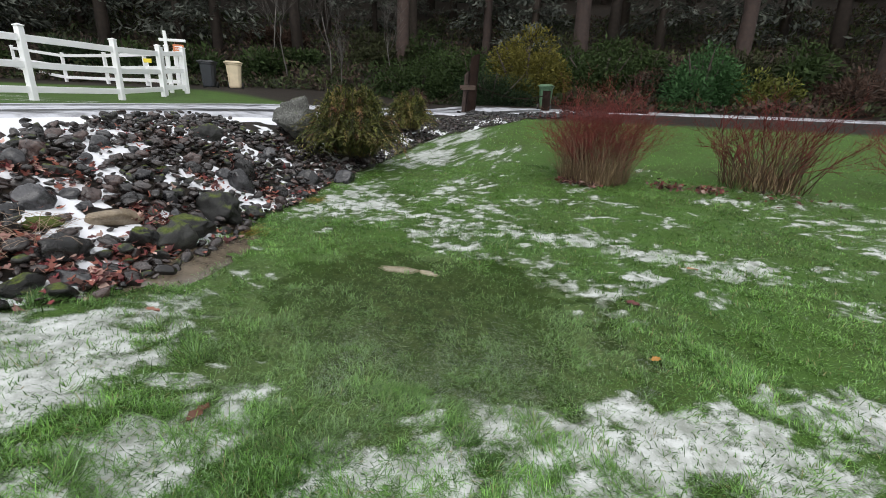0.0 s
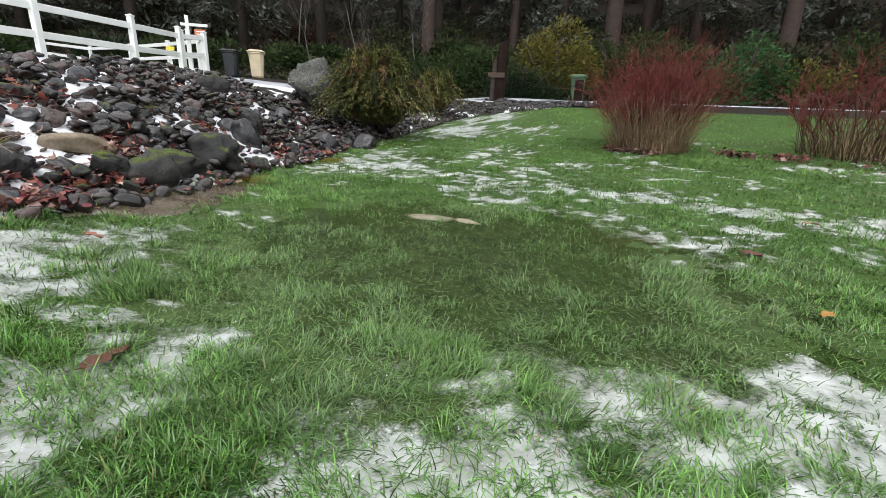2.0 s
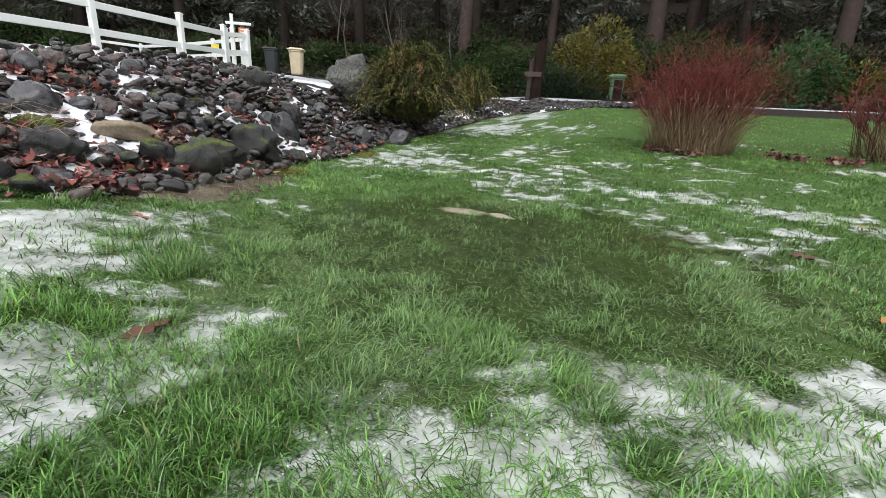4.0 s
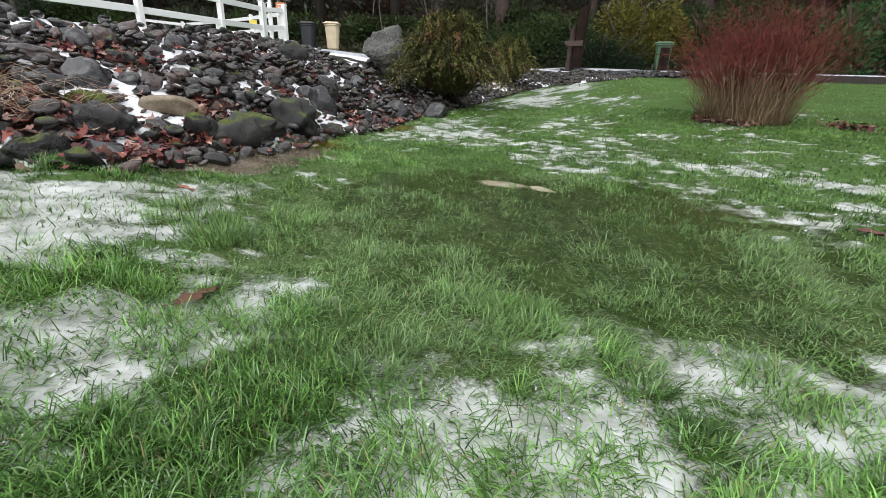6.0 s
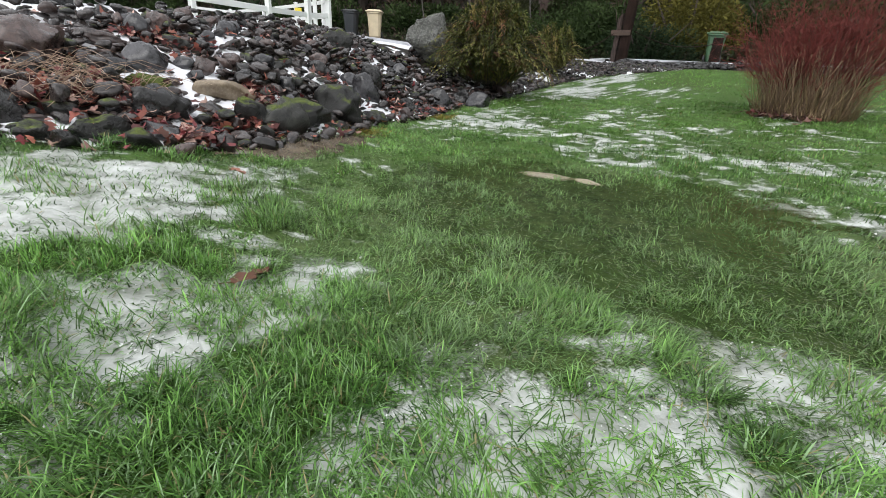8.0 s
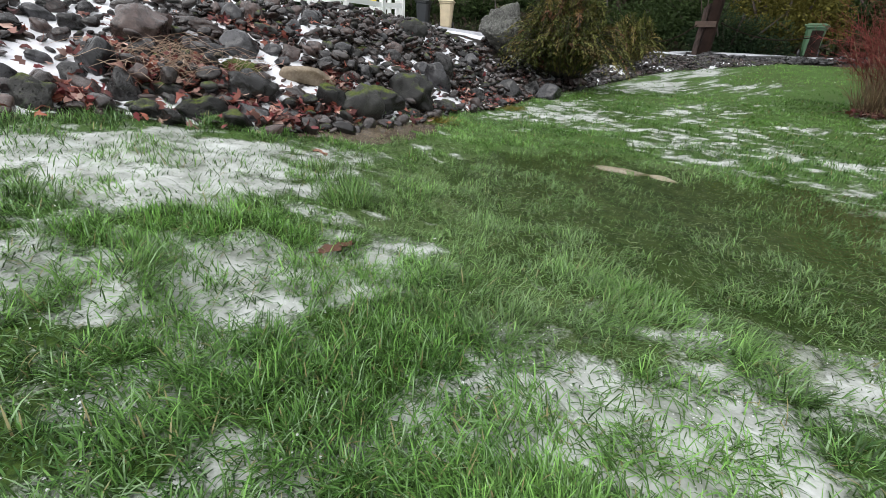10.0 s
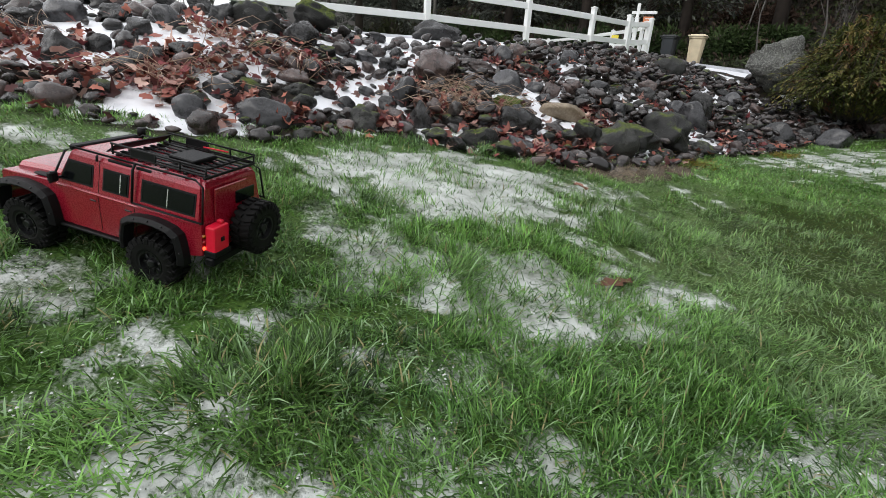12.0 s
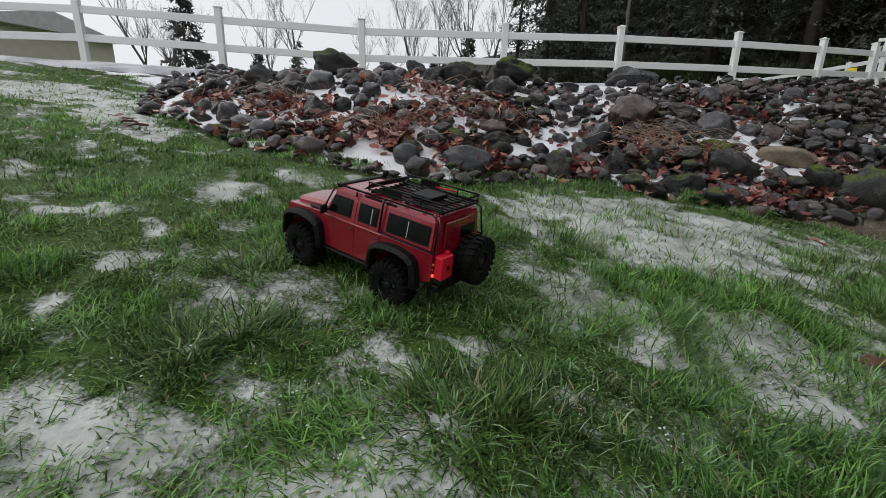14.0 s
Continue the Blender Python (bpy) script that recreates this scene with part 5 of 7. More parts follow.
def mound(name, n, rx, ry, rz, leaf, tones, seed, parent, lobes=9, flat=0.0):
    """A crown of small leaves on overlapping lobes, with gaps between them."""
    rng = np.random.default_rng(seed)
    n = int(n * 1.35)
    cen = unit(rng.normal(0, 1, (lobes, 3))) * rng.uniform(0.25, 0.7, (lobes, 1)) * [rx, ry, rz]
    cen[:, 2] = np.abs(cen[:, 2]) * 0.9
    rad = rng.uniform(0.3, 0.55, lobes)
    k = rng.integers(0, lobes, n)
    dirs = unit(rng.normal(0, 1, (n, 3)))
    shell = rng.uniform(0.55, 1.05, n) ** 0.6
    p = cen[k] + dirs * (shell * rad[k])[:, None] * [rx, ry, rz]
    p[:, 2] = np.maximum(p[:, 2], 0.02 * rz + 0.0)
    a = unit(dirs + rng.normal(0, 0.7, (n, 3)) - [0, 0, flat])
    u = unit(rng.normal(0, 1, (n, 3)) + [0, 0, 0.8])
    u = unit(u - a * (u * a).sum(1, keepdims=True))
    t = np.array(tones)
    # the crown's darker foot and paler top are put into the leaf colour
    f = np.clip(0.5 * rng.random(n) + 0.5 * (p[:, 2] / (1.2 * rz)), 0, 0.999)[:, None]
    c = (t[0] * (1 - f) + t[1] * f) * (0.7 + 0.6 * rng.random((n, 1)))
    L = leaf * rng.uniform(0.6, 1.4, n)
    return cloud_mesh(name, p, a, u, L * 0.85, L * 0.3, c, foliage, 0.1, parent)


def shrub(x, y, rx, ry, rz, n, leaf, tones, label, seed, category="shrub", sink=0.1, flat=0.0, lobes=9):
    ob = tagged(new("shrub"), label, category)
    rng = random.Random(seed)
    paths = []
    for i in range(9):
        az, r = rng.uniform(0, 6.28), rng.uniform(0.2, 0.7)
        paths.append([((0.05 * math.cos(az), 0.05 * math.sin(az), -0.1), 0.035 * rz), ((rx * r * 0.5 * math.cos(az), ry * r * 0.5 * math.sin(az), rz * 0.35), 0.022 * rz), ((rx * r * math.cos(az), ry * r * math.sin(az), rz * 0.8), 0.006 * rz)])
    v, f = tubes(paths, 5)
    tagged(solid("stemwork", v, f, bark, ob), kind="stuff")
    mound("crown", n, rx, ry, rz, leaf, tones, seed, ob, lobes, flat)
    ob.matrix_world = pose(x, y, land_z(x, y) - sink, 0, 0, rng.uniform(0, 360))
    return ob


def twig_bush(x, y, high, spread, stems, seed, label, thick=0.005, stool=0.5, low_stems=160, splay=0.6, old=None, dry=0):
    """Red-twigged shrub: crooked stems from one stool, forking again and again, brown below and red at the ends."""
    rng = random.Random(seed)
    ob = tagged(new("twig_bush"), label, "shrub")
    low, top = [], []

    def fork(q, d, length, th, level):
        pts = [(q.copy(), th)]
        n = 3 if level else 2
        for i in range(n):
            d = (d + Vector((rng.gauss(0, 0.3), rng.gauss(0, 0.3), 0.08 + rng.gauss(0, 0.18)))).normalized()
            q = q + d * length / n
            pts.append((q.copy(), th * (1 - 0.6 * (i + 1) / n)))
        top.append(pts)
        if level:
            for _ in range(3):
                c = pts[rng.randint(1, n)][0]
                e = (d + Vector((rng.gauss(0, 0.5), rng.gauss(0, 0.5), rng.gauss(0.05, 0.3)))).normalized()
                fork(c, e, length * rng.uniform(0.45, 0.8), th * 0.62, level - 1)

    for _ in range(stems):
        az = rng.uniform(0, 6.28)
        r0 = stool * spread * rng.random() ** 0.6
        q = Vector((r0 * math.cos(az), r0 * math.sin(az), -0.03))
        flare = rng.uniform(0.05, splay) * (0.35 + r0 / spread)
        d = Vector((flare * math.cos(az), flare * math.sin(az), 1)).normalized()
        th = thick * rng.uniform(0.6, 1.3)
        pts, length = [(q.copy(), th)], high * rng.uniform(0.24, 0.54)
        for i in range(4):
            d = (d + Vector((rng.gauss(0, 0.17), rng.gauss(0, 0.17), 0))).normalized()
            q = q + d * length / 4
            pts.append((q.copy(), th * (1 - 0.09 * (i + 1))))
        low.append(pts)
        for k in range(3):
            c = pts[4 if k == 0 else rng.randint(2, 4)][0]
            e = (d + Vector((rng.gauss(0, 0.36) + 0.24 * math.cos(az), rng.gauss(0, 0.36) + 0.24 * math.sin(az), 0))).normalized()
            fork(c, e, high * rng.uniform(0.15, 0.33), th * 0.62, 2 if k < 2 else 1)
    # dead straw-coloured shoots round the foot
    for _ in range(low_stems):
        az, r0 = rng.uniform(0, 6.28), stool * spread * (0.2 + 0.9 * rng.random() ** 0.8)
        h, out = high * rng.uniform(0.1, 0.5), rng.uniform(-0.1, 0.38)
        p0 = Vector((r0 * math.cos(az), r0 * math.sin(az), -0.02))
        low.append([(p0, thick * 0.5), (p0 + Vector((out * 0.4 * math.cos(az) + rng.gauss(0, 0.03), out * 0.4 * math.sin(az), h * 0.6)), thick * 0.4), (p0 + Vector((out * math.cos(az), out * math.sin(az) + rng.gauss(0, 0.03), h)), thick * 0.25)])
    v, f = tubes(low, 4)
    tagged(solid("stemwork", v, f, old or twig_low, ob, label="grey-brown older stems"), kind="stuff")
    v, f = tubes(top, 3)
    tagged(solid("twigwork", v, f, twig_red, ob, label="dull red young twigs"), kind="stuff")
    # long dry grass grown up between the stems
    g = np.random.default_rng(seed)
    az, r0 = g.random(dry) * 2 * np.pi, stool * spread * 1.1 * g.random(dry) ** 0.6
    a = np.stack([g.normal(0, 0.3, dry), g.normal(0, 0.3, dry), np.ones(dry)], 1)
    a /= np.linalg.norm(a, axis=1, keepdims=True)
    u = np.stack([np.cos(az), np.sin(az), 0 * az], 1)
    u -= a * (u * a).sum(1, keepdims=True)
    u /= np.linalg.norm(u, axis=1, keepdims=True)
    tone = np.array([(0.42, 0.31, 0.19), (0.26, 0.2, 0.1), (0.16, 0.1, 0.06)])[g.integers(0, 3, dry)] * g.uniform(0.5, 1.2, (dry, 1))
    L = 0.1 + 0.5 * g.random(dry) ** 1.7
    tagged(cloud_mesh("dry_grass", np.stack([r0 * np.cos(az), r0 * np.sin(az), -0.02 + 0 * az], 1), a, u, L, 0.005 + 0.003 * g.random(dry), tone, blade, 0.006, ob), kind="stuff")
    ob.matrix_world = pose(x, y, land_z(x, y))
    return ob


twig_old = surface("stem_dark", (0.035, 0.024, 0.018), (0.13, 0.085, 0.055), 6, 50, 0.75, bump=0, spec=0.15)
twig_low = surface("stem_brown", (0.09, 0.06, 0.042), (0.32, 0.22, 0.14), 6, 50, 0.7, bump=0, spec=0.15)
twig_red = surface("twig_red", (0.07, 0.017, 0.015), (0.21, 0.05, 0.042), 5, 40, 0.6, bump=0, spec=0.15)
twig_bush(1.36, 7.6, 1.72, 0.98, 175, 51, "red-twigged dogwood bush, bare of leaves, on the lawn", 0.0066, 0.5, 420, 0.44, dry=1800)
twig_bush(3.9, 8.1, 1.75, 1.4, 52, 52, "wide sparse red-twigged bush with bare branches", 0.0105, 0.4, 120, 1.5, twig_old, 700)
twig_bush(6.4, 8.6, 1.8, 1.3, 45, 53, "bare red-twigged bush beside the lawn edge", 0.0105, 0.4, 80, 1.5, twig_old, 500)
litter("leaf_litter", 340, 24, "dead leaves under the bare bushes", spots=[(0.95, 7.25, 0.2), (1.3, 7.15, 0.3), (2.5, 7.45, 0.3), (3.0, 7.4, 0.25), (3.9, 7.5, 0.7)], dim=0.55)


def frond_bush(x, y, r, high, n, seed, label):
    """Evergreen bush of arching sprays with narrow leaflets."""
    rng = np.random.default_rng(seed)
    ob = tagged(new("frond_bush"), label, "shrub")
    P, A, U, L, C, paths = [], [], [], [], [], []
    tones = np.array([(0.05, 0.065, 0.018), (0.13, 0.135, 0.04), (0.22, 0.175, 0.065), (0.17, 0.085, 0.05)])
    for i in range(n):
        az = rng.random() * 2 * np.pi
        out = r * (0.2 + 0.85 * rng.random())
        h = high * (1.12 - 0.55 * (out / r) ** 2) * (0.7 + 0.35 * rng.random())
        r0, droop = r * 0.35 * rng.random(), rng.uniform(1.5, 2.5)
        pts = []
        for t in np.linspace(0, 1, 24):
            rr = r0 + (out - r0) * t
            pts.append((rr * np.cos(az), rr * np.sin(az), h * np.sin(0.3 + t * droop) + 0.03))
        pts = np.array(pts)
        paths.append([(p, 0.006 * (1 - 0.06 * k)) for k, p in enumerate(pts[::5])])
        tone = tones[rng.choice(4, p=[0.34, 0.43, 0.17, 0.06])]
        glow = rng.uniform(0.5, 1.5)
        for j in range(1, 24):
            d = pts[j] - pts[j - 1]
            d /= np.linalg.norm(d)
            for s in (-1, 1):
                sd = np.array([-np.sin(az), np.cos(az), 0]) * s
                P.append(pts[j] + d * rng.uniform(-0.05, 0.05))
                A.append(d * 1.0 + sd * 0.75 + rng.normal(0, 0.15, 3) + [0, 0, -0.2])
                U.append([rng.normal(0, 0.3), rng.normal(0, 0.3), 1])
                L.append(0.105 * (1.1 - 0.03 * j) * rng.uniform(0.8, 1.2))
                C.append(tone * glow * rng.uniform(0.85, 1.15))
    P, A, U, L, C = np.array(P), unit(np.array(A)), np.array(U), np.array(L), np.array(C)
    U = unit(U - A * (U * A).sum(1, keepdims=True))
    v, f = tubes(paths, 3)
    tagged(solid("stemwork", v, f, bark, ob), kind="stuff")
    cloud_mesh("foliage", P, A, U, L, L * 0.27, C, foliage, 0.08, ob)
    ob.matrix_world = pose(x, y, land_z(x, y) - 0.03)
    return ob


frond_bush(-2.68, 6.95, 1.02, 1.15, 760, 61, "olive-green arching evergreen bush among the stones")
frond_bush(-3.15, 10.6, 0.75, 0.9, 300, 62, "smaller dark green arching bush beside the driveway")


def conifer(h, r, n, seed, tones, label, bare=0.15, spray=1.0):
    rng = np.random.default_rng(seed)
    ob = tagged(new("conifer_tree"), label, "tree")
    v, f = tubes([[((0, 0, -0.4), h * 0.016 + 0.06), ((0.02 * h * rng.normal() * 0.3, 0, h * 0.3), h * 0.012 + 0.04), ((0, 0, h * 0.97), 0.02)]], 8)
    trunk = solid("trunk", v, f, bark, ob)
    t = np.array(tones)
    limbs, P, A, C, L = [], [], [], [], []
    for i in range(int(n / 26 * 0.8)):
        k = bare + (1 - bare) * rng.random() ** 1.1
        z = h * k
        out = r * (1.02 - k) ** 0.75 * rng.uniform(0.6, 1.1)
        az = rng.random() * 2 * np.pi
        d = np.array([np.cos(az), np.sin(az), -0.18])
        if i % 4 == 0:
            limbs.append([((0, 0, z), 0.03), (tuple(d * out * 0.6 + [0, 0, z + 0.05]), 0.018), (tuple(d * out + [0, 0, z]), 0.006)])
        s = np.sqrt(rng.random(26)) * out
        p = d * s[:, None] + [0, 0, z] + rng.normal(0, 0.11 * r ** 0.5, (26, 3)) * [1, 1, 0.6]
        P.append(p)
        A.append(d + rng.normal(0, 0.55, (26, 3)) + [0, 0, -0.25])
        L.append(rng.uniform(0.5, 1.1, 26) * (0.34 + 0.05 * r) * spray)
        fm = rng.random((26, 1))
        C.append((t[0] * (1 - fm) + t[1] * fm) * rng.uniform(0.7, 1.3))
    v, f = tubes(limbs, 3)
    tagged(solid("branchwork", v, f, bark, ob), kind="stuff")
    A = unit(np.concatenate(A))
    U = np.tile([0.0, 0.0, 1.0], (len(A), 1)) + rng.normal(0, 0.35, (len(A), 3))
    U = unit(U - A * (U * A).sum(1, keepdims=True))
    L = np.concatenate(L)
    cloud_mesh("crown", np.concatenate(P), A, U, L, L * 0.36, np.concatenate(C), foliage, -0.06, ob)
    return ob


def bare_tree(h, seed, label, levels=4, spread=0.45, thick=0.013):
    rng = random.Random(seed)
    ob = tagged(new("bare_tree"), label, "tree")
    trunk, twigs = [], []

    def grow(p, d, length, r, level):
        pts = [(p.copy(), r)]
        n = 4
        for i in range(n):
            d = (d + Vector((rng.gauss(0, 0.12), rng.gauss(0, 0.12), 0.08))).normalized()
            p = p + d * length / n
            pts.append((p.copy(), r * (1 - 0.55 * (i + 1) / n)))
        (trunk if level == 0 else twigs).append(pts)
        if level < levels:
            for k in range(rng.randint(4, 6) if level == 0 else rng.randint(3, 5)):
                q, rq = pts[rng.randint(1 if level else 2, n)]
                side = Vector((rng.gauss(0, 1), rng.gauss(0, 1), rng.uniform(0.1, 0.6))).normalized()
                grow(q.copy(), (d * (1 - spread) + side * spread).normalized(), length * rng.uniform(0.45, 0.7), max(rq * 0.6, 0.008), level + 1)

    grow(Vector((0, 0, -0.3)), Vector((0, 0, 1)), h * 0.55, h * thick, 0)
    v, f = tubes(trunk, 8)
    solid("trunk", v, f, grey_bark, ob)
    v, f = tubes(twigs, 3)
    tagged(solid("branchwork", v, f, grey_bark, ob), kind="stuff")
    return ob


# haze over the wood is put into the colour: fir greens lifted toward grey
DARK = [(0.056, 0.063, 0.055), (0.13, 0.14, 0.116)]
firs = [conifer(h, r, n, s, DARK, "tall dark fir in the wood", b) for h, r, n, s, b in ((17, 3.2, 3600, 71, 0.1), (14, 2.8, 3200, 72, 0.06), (20, 3.6, 3900, 73, 0.22))]
rng = random.Random(77)


def stand(model, x, y, s=1.0):
    return copy_thing(model, pose(x, y, land_z(x, y), rng.gauss(0, 1.5), rng.gauss(0, 1.5), rng.uniform(0, 360)) @ Matrix.Diagonal((s, s, s, 1)))


spots = []
for k in range(15):
    spots.append((-22 + k * 4.6 + rng.uniform(-1.4, 1.4), 36 + rng.uniform(-1.5, 3.5) + (3 if k > 9 else 0)))
for k in range(13):
    spots.append((-26 + k * 5.5 + rng.uniform(-2, 2), 44 + rng.uniform(-2, 4)))
for k in range(7):
    spots.append((-30 + k * 10 + rng.uniform(-2, 2), 54 + rng.uniform(-2, 4)))
for k in range(9):
    spots.append((-20 - k * 4.1 + rng.uniform(-1, 1), 30.5 - k * 2.2 + rng.uniform(-1, 1.5)))
for k in range(6):
    spots.append((-25 - k * 6.5 + rng.uniform(-1, 1), 37 - k * 2.4 + rng.uniform(-1, 2)))
for k, (x, y) in enumerate(spots):
    model = firs[k % 3]
    if k < 3:
        model.matrix_world = pose(x, y, land_z(x, y))
    else:
        tagged(stand(model, x, y, rng.uniform(1.0, 1.3)), group="firs of the wood")
for m in firs:
    tagged(m, group="firs of the wood")

def far_woods(points, high, n, seed, label):
    """The closed edge of the wood up the hill: a rough dark mass of crowns with ragged tops."""
    g = np.random.default_rng(seed)
    a = along(points, 300)
    cols, rows = len(a), 40
    top = high * (0.72 + 0.5 * fbm(a[:, 0], a[:, 1], 0.16, 3, 3.0)) + g.uniform(-1.5, 1.5, cols)
    base = land(a[:, 0], a[:, 1])
    t = np.linspace(0, 1, rows)[:, None]
    push = 2.2 * g.random((rows, cols)) + 1.5 * t
    P = np.stack([a[None, :, 0] + 0 * t, a[None, :, 1] + push, base[None] - 0.5 + t * top[None]], -1).reshape(-1, 3)
    i, j = np.meshgrid(np.arange(cols - 1), np.arange(rows - 1))
    k = (j * cols + i).ravel()
    T = np.concatenate([np.stack([k, k + 1, k + cols + 1], 1), np.stack([k, k + cols + 1, k + cols], 1)])
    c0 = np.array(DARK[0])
    # backing sheet is made darker than its sprays by random tones in the colour
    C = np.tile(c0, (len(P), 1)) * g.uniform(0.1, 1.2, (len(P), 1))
    # sprays of foliage standing out of the mass
    q = g.integers(0, cols, n)
    u = g.random(n) ** 0.8
    pos = np.stack([a[q, 0] + g.normal(0, 0.6, n), a[q, 1] - 0.7 * g.random(n), base[q] + u * top[q] * 1.03], 1)
    ah = unit(g.normal(0, 1, (n, 3)) + [0, -0.6, -0.4])
    up = unit(g.normal(0, 1, (n, 3)) + [0, 0, 0.8])
    sd = unit(np.cross(ah, up))
    L = g.uniform(0.4, 1.0, (n, 1))
    v = np.stack([pos, pos + ah * L * 0.5 + sd * L * 0.2, pos + ah * L, pos + ah * L * 0.5 - sd * L * 0.2], 1).reshape(-1, 3)
    m = np.arange(n)[:, None] * 4 + len(P)
    T2 = np.concatenate([m + [0, 1, 2], m + [0, 2, 3]], 1).reshape(-1, 3)
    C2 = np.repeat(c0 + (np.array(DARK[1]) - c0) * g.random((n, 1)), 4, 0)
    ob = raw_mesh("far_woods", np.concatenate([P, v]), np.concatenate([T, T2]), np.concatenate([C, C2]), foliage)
    return tagged(ob, label, "woods", kind="stuff")


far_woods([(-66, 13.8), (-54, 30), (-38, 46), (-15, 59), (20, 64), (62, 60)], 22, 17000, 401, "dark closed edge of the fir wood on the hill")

# big bare lower trunks between the shrubs
for x, y, r, h in ((-12.5, 31.5, 0.42, 15), (-0.9, 34.5, 0.5, 15), (8.6, 34, 0.42, 14), (14.5, 30.0, 0.7, 14), (-8.0, 37, 0.3, 15)):
    ob = tagged(new("tall_tree"), "tall conifer with a bare red-brown trunk", "tree", "trunks on the hillside")
    lean = rng.uniform(-0.3, 0.3)
    v, f = tubes([[((0, 0, -0.5), r * 1.35), ((0, 0, 0.5), r * 1.05), ((lean * 0.5, 0, h * 0.5), r * 0.85), ((lean, 0, h), r * 0.55)]], 14)
    solid("trunk", v, f, red_bark, ob)
    mound("crown", 1500, 3.0, 3.0, 2.4, 0.6, DARK, int(abs(x) * 10), ob, 8, 0.5).location = (lean, 0, h - 1.5)
    ob.matrix_world = pose(x, y, land_z(x, y))

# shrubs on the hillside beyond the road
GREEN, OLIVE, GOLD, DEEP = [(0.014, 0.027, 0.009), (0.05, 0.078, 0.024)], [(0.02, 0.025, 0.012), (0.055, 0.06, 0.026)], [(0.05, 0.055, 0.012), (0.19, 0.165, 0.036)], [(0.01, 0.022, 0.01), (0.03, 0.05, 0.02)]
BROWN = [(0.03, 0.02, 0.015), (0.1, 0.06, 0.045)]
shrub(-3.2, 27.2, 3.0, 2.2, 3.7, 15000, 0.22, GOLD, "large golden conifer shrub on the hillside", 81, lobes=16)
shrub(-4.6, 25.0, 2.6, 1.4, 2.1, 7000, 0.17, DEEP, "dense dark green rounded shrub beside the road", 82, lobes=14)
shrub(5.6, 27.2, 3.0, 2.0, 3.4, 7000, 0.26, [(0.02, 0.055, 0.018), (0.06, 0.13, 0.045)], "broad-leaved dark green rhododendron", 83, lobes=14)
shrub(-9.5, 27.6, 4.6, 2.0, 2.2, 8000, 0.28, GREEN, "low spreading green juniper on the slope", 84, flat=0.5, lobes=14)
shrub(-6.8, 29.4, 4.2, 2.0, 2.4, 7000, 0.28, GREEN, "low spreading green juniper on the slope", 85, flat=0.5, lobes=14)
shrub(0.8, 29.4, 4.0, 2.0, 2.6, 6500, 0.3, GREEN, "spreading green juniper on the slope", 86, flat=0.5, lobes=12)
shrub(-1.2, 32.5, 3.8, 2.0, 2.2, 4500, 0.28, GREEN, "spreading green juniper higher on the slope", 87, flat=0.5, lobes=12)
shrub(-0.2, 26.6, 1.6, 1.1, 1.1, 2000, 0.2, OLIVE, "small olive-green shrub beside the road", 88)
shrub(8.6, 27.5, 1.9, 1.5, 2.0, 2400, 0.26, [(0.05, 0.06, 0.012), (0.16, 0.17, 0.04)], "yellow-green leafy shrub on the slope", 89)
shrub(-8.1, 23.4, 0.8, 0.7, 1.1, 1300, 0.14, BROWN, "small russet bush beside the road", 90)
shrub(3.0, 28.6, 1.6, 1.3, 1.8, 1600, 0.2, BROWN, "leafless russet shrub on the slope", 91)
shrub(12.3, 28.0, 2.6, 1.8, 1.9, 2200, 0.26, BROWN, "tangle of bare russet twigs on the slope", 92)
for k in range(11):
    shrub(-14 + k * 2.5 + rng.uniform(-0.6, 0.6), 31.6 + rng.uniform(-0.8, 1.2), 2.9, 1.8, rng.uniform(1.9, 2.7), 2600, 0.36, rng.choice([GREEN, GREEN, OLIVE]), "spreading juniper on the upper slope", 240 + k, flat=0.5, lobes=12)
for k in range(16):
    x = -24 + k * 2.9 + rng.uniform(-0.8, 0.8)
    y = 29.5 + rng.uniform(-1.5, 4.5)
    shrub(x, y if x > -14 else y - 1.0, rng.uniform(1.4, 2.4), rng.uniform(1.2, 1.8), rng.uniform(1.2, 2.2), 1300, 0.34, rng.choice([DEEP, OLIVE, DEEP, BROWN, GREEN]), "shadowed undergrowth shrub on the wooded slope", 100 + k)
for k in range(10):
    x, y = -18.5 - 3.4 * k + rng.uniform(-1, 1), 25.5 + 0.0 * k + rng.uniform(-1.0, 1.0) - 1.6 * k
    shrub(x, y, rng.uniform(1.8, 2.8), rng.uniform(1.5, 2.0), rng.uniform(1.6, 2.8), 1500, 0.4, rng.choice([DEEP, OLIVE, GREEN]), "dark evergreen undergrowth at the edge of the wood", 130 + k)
for k, (x, y, h) in enumerate(((-17.5, 25.5, 6), (-15.2, 26.8, 7), (-14.0, 25.9, 5.5), (-11.5, 27.5, 6), (-19.5, 27.0, 7))):
    b = bare_tree(h, 170 + k, "thin pale leafless alder at the edge of the wood", 3, 0.4, 0.008)
    b.matrix_world = pose(x, y, land_z(x, y))


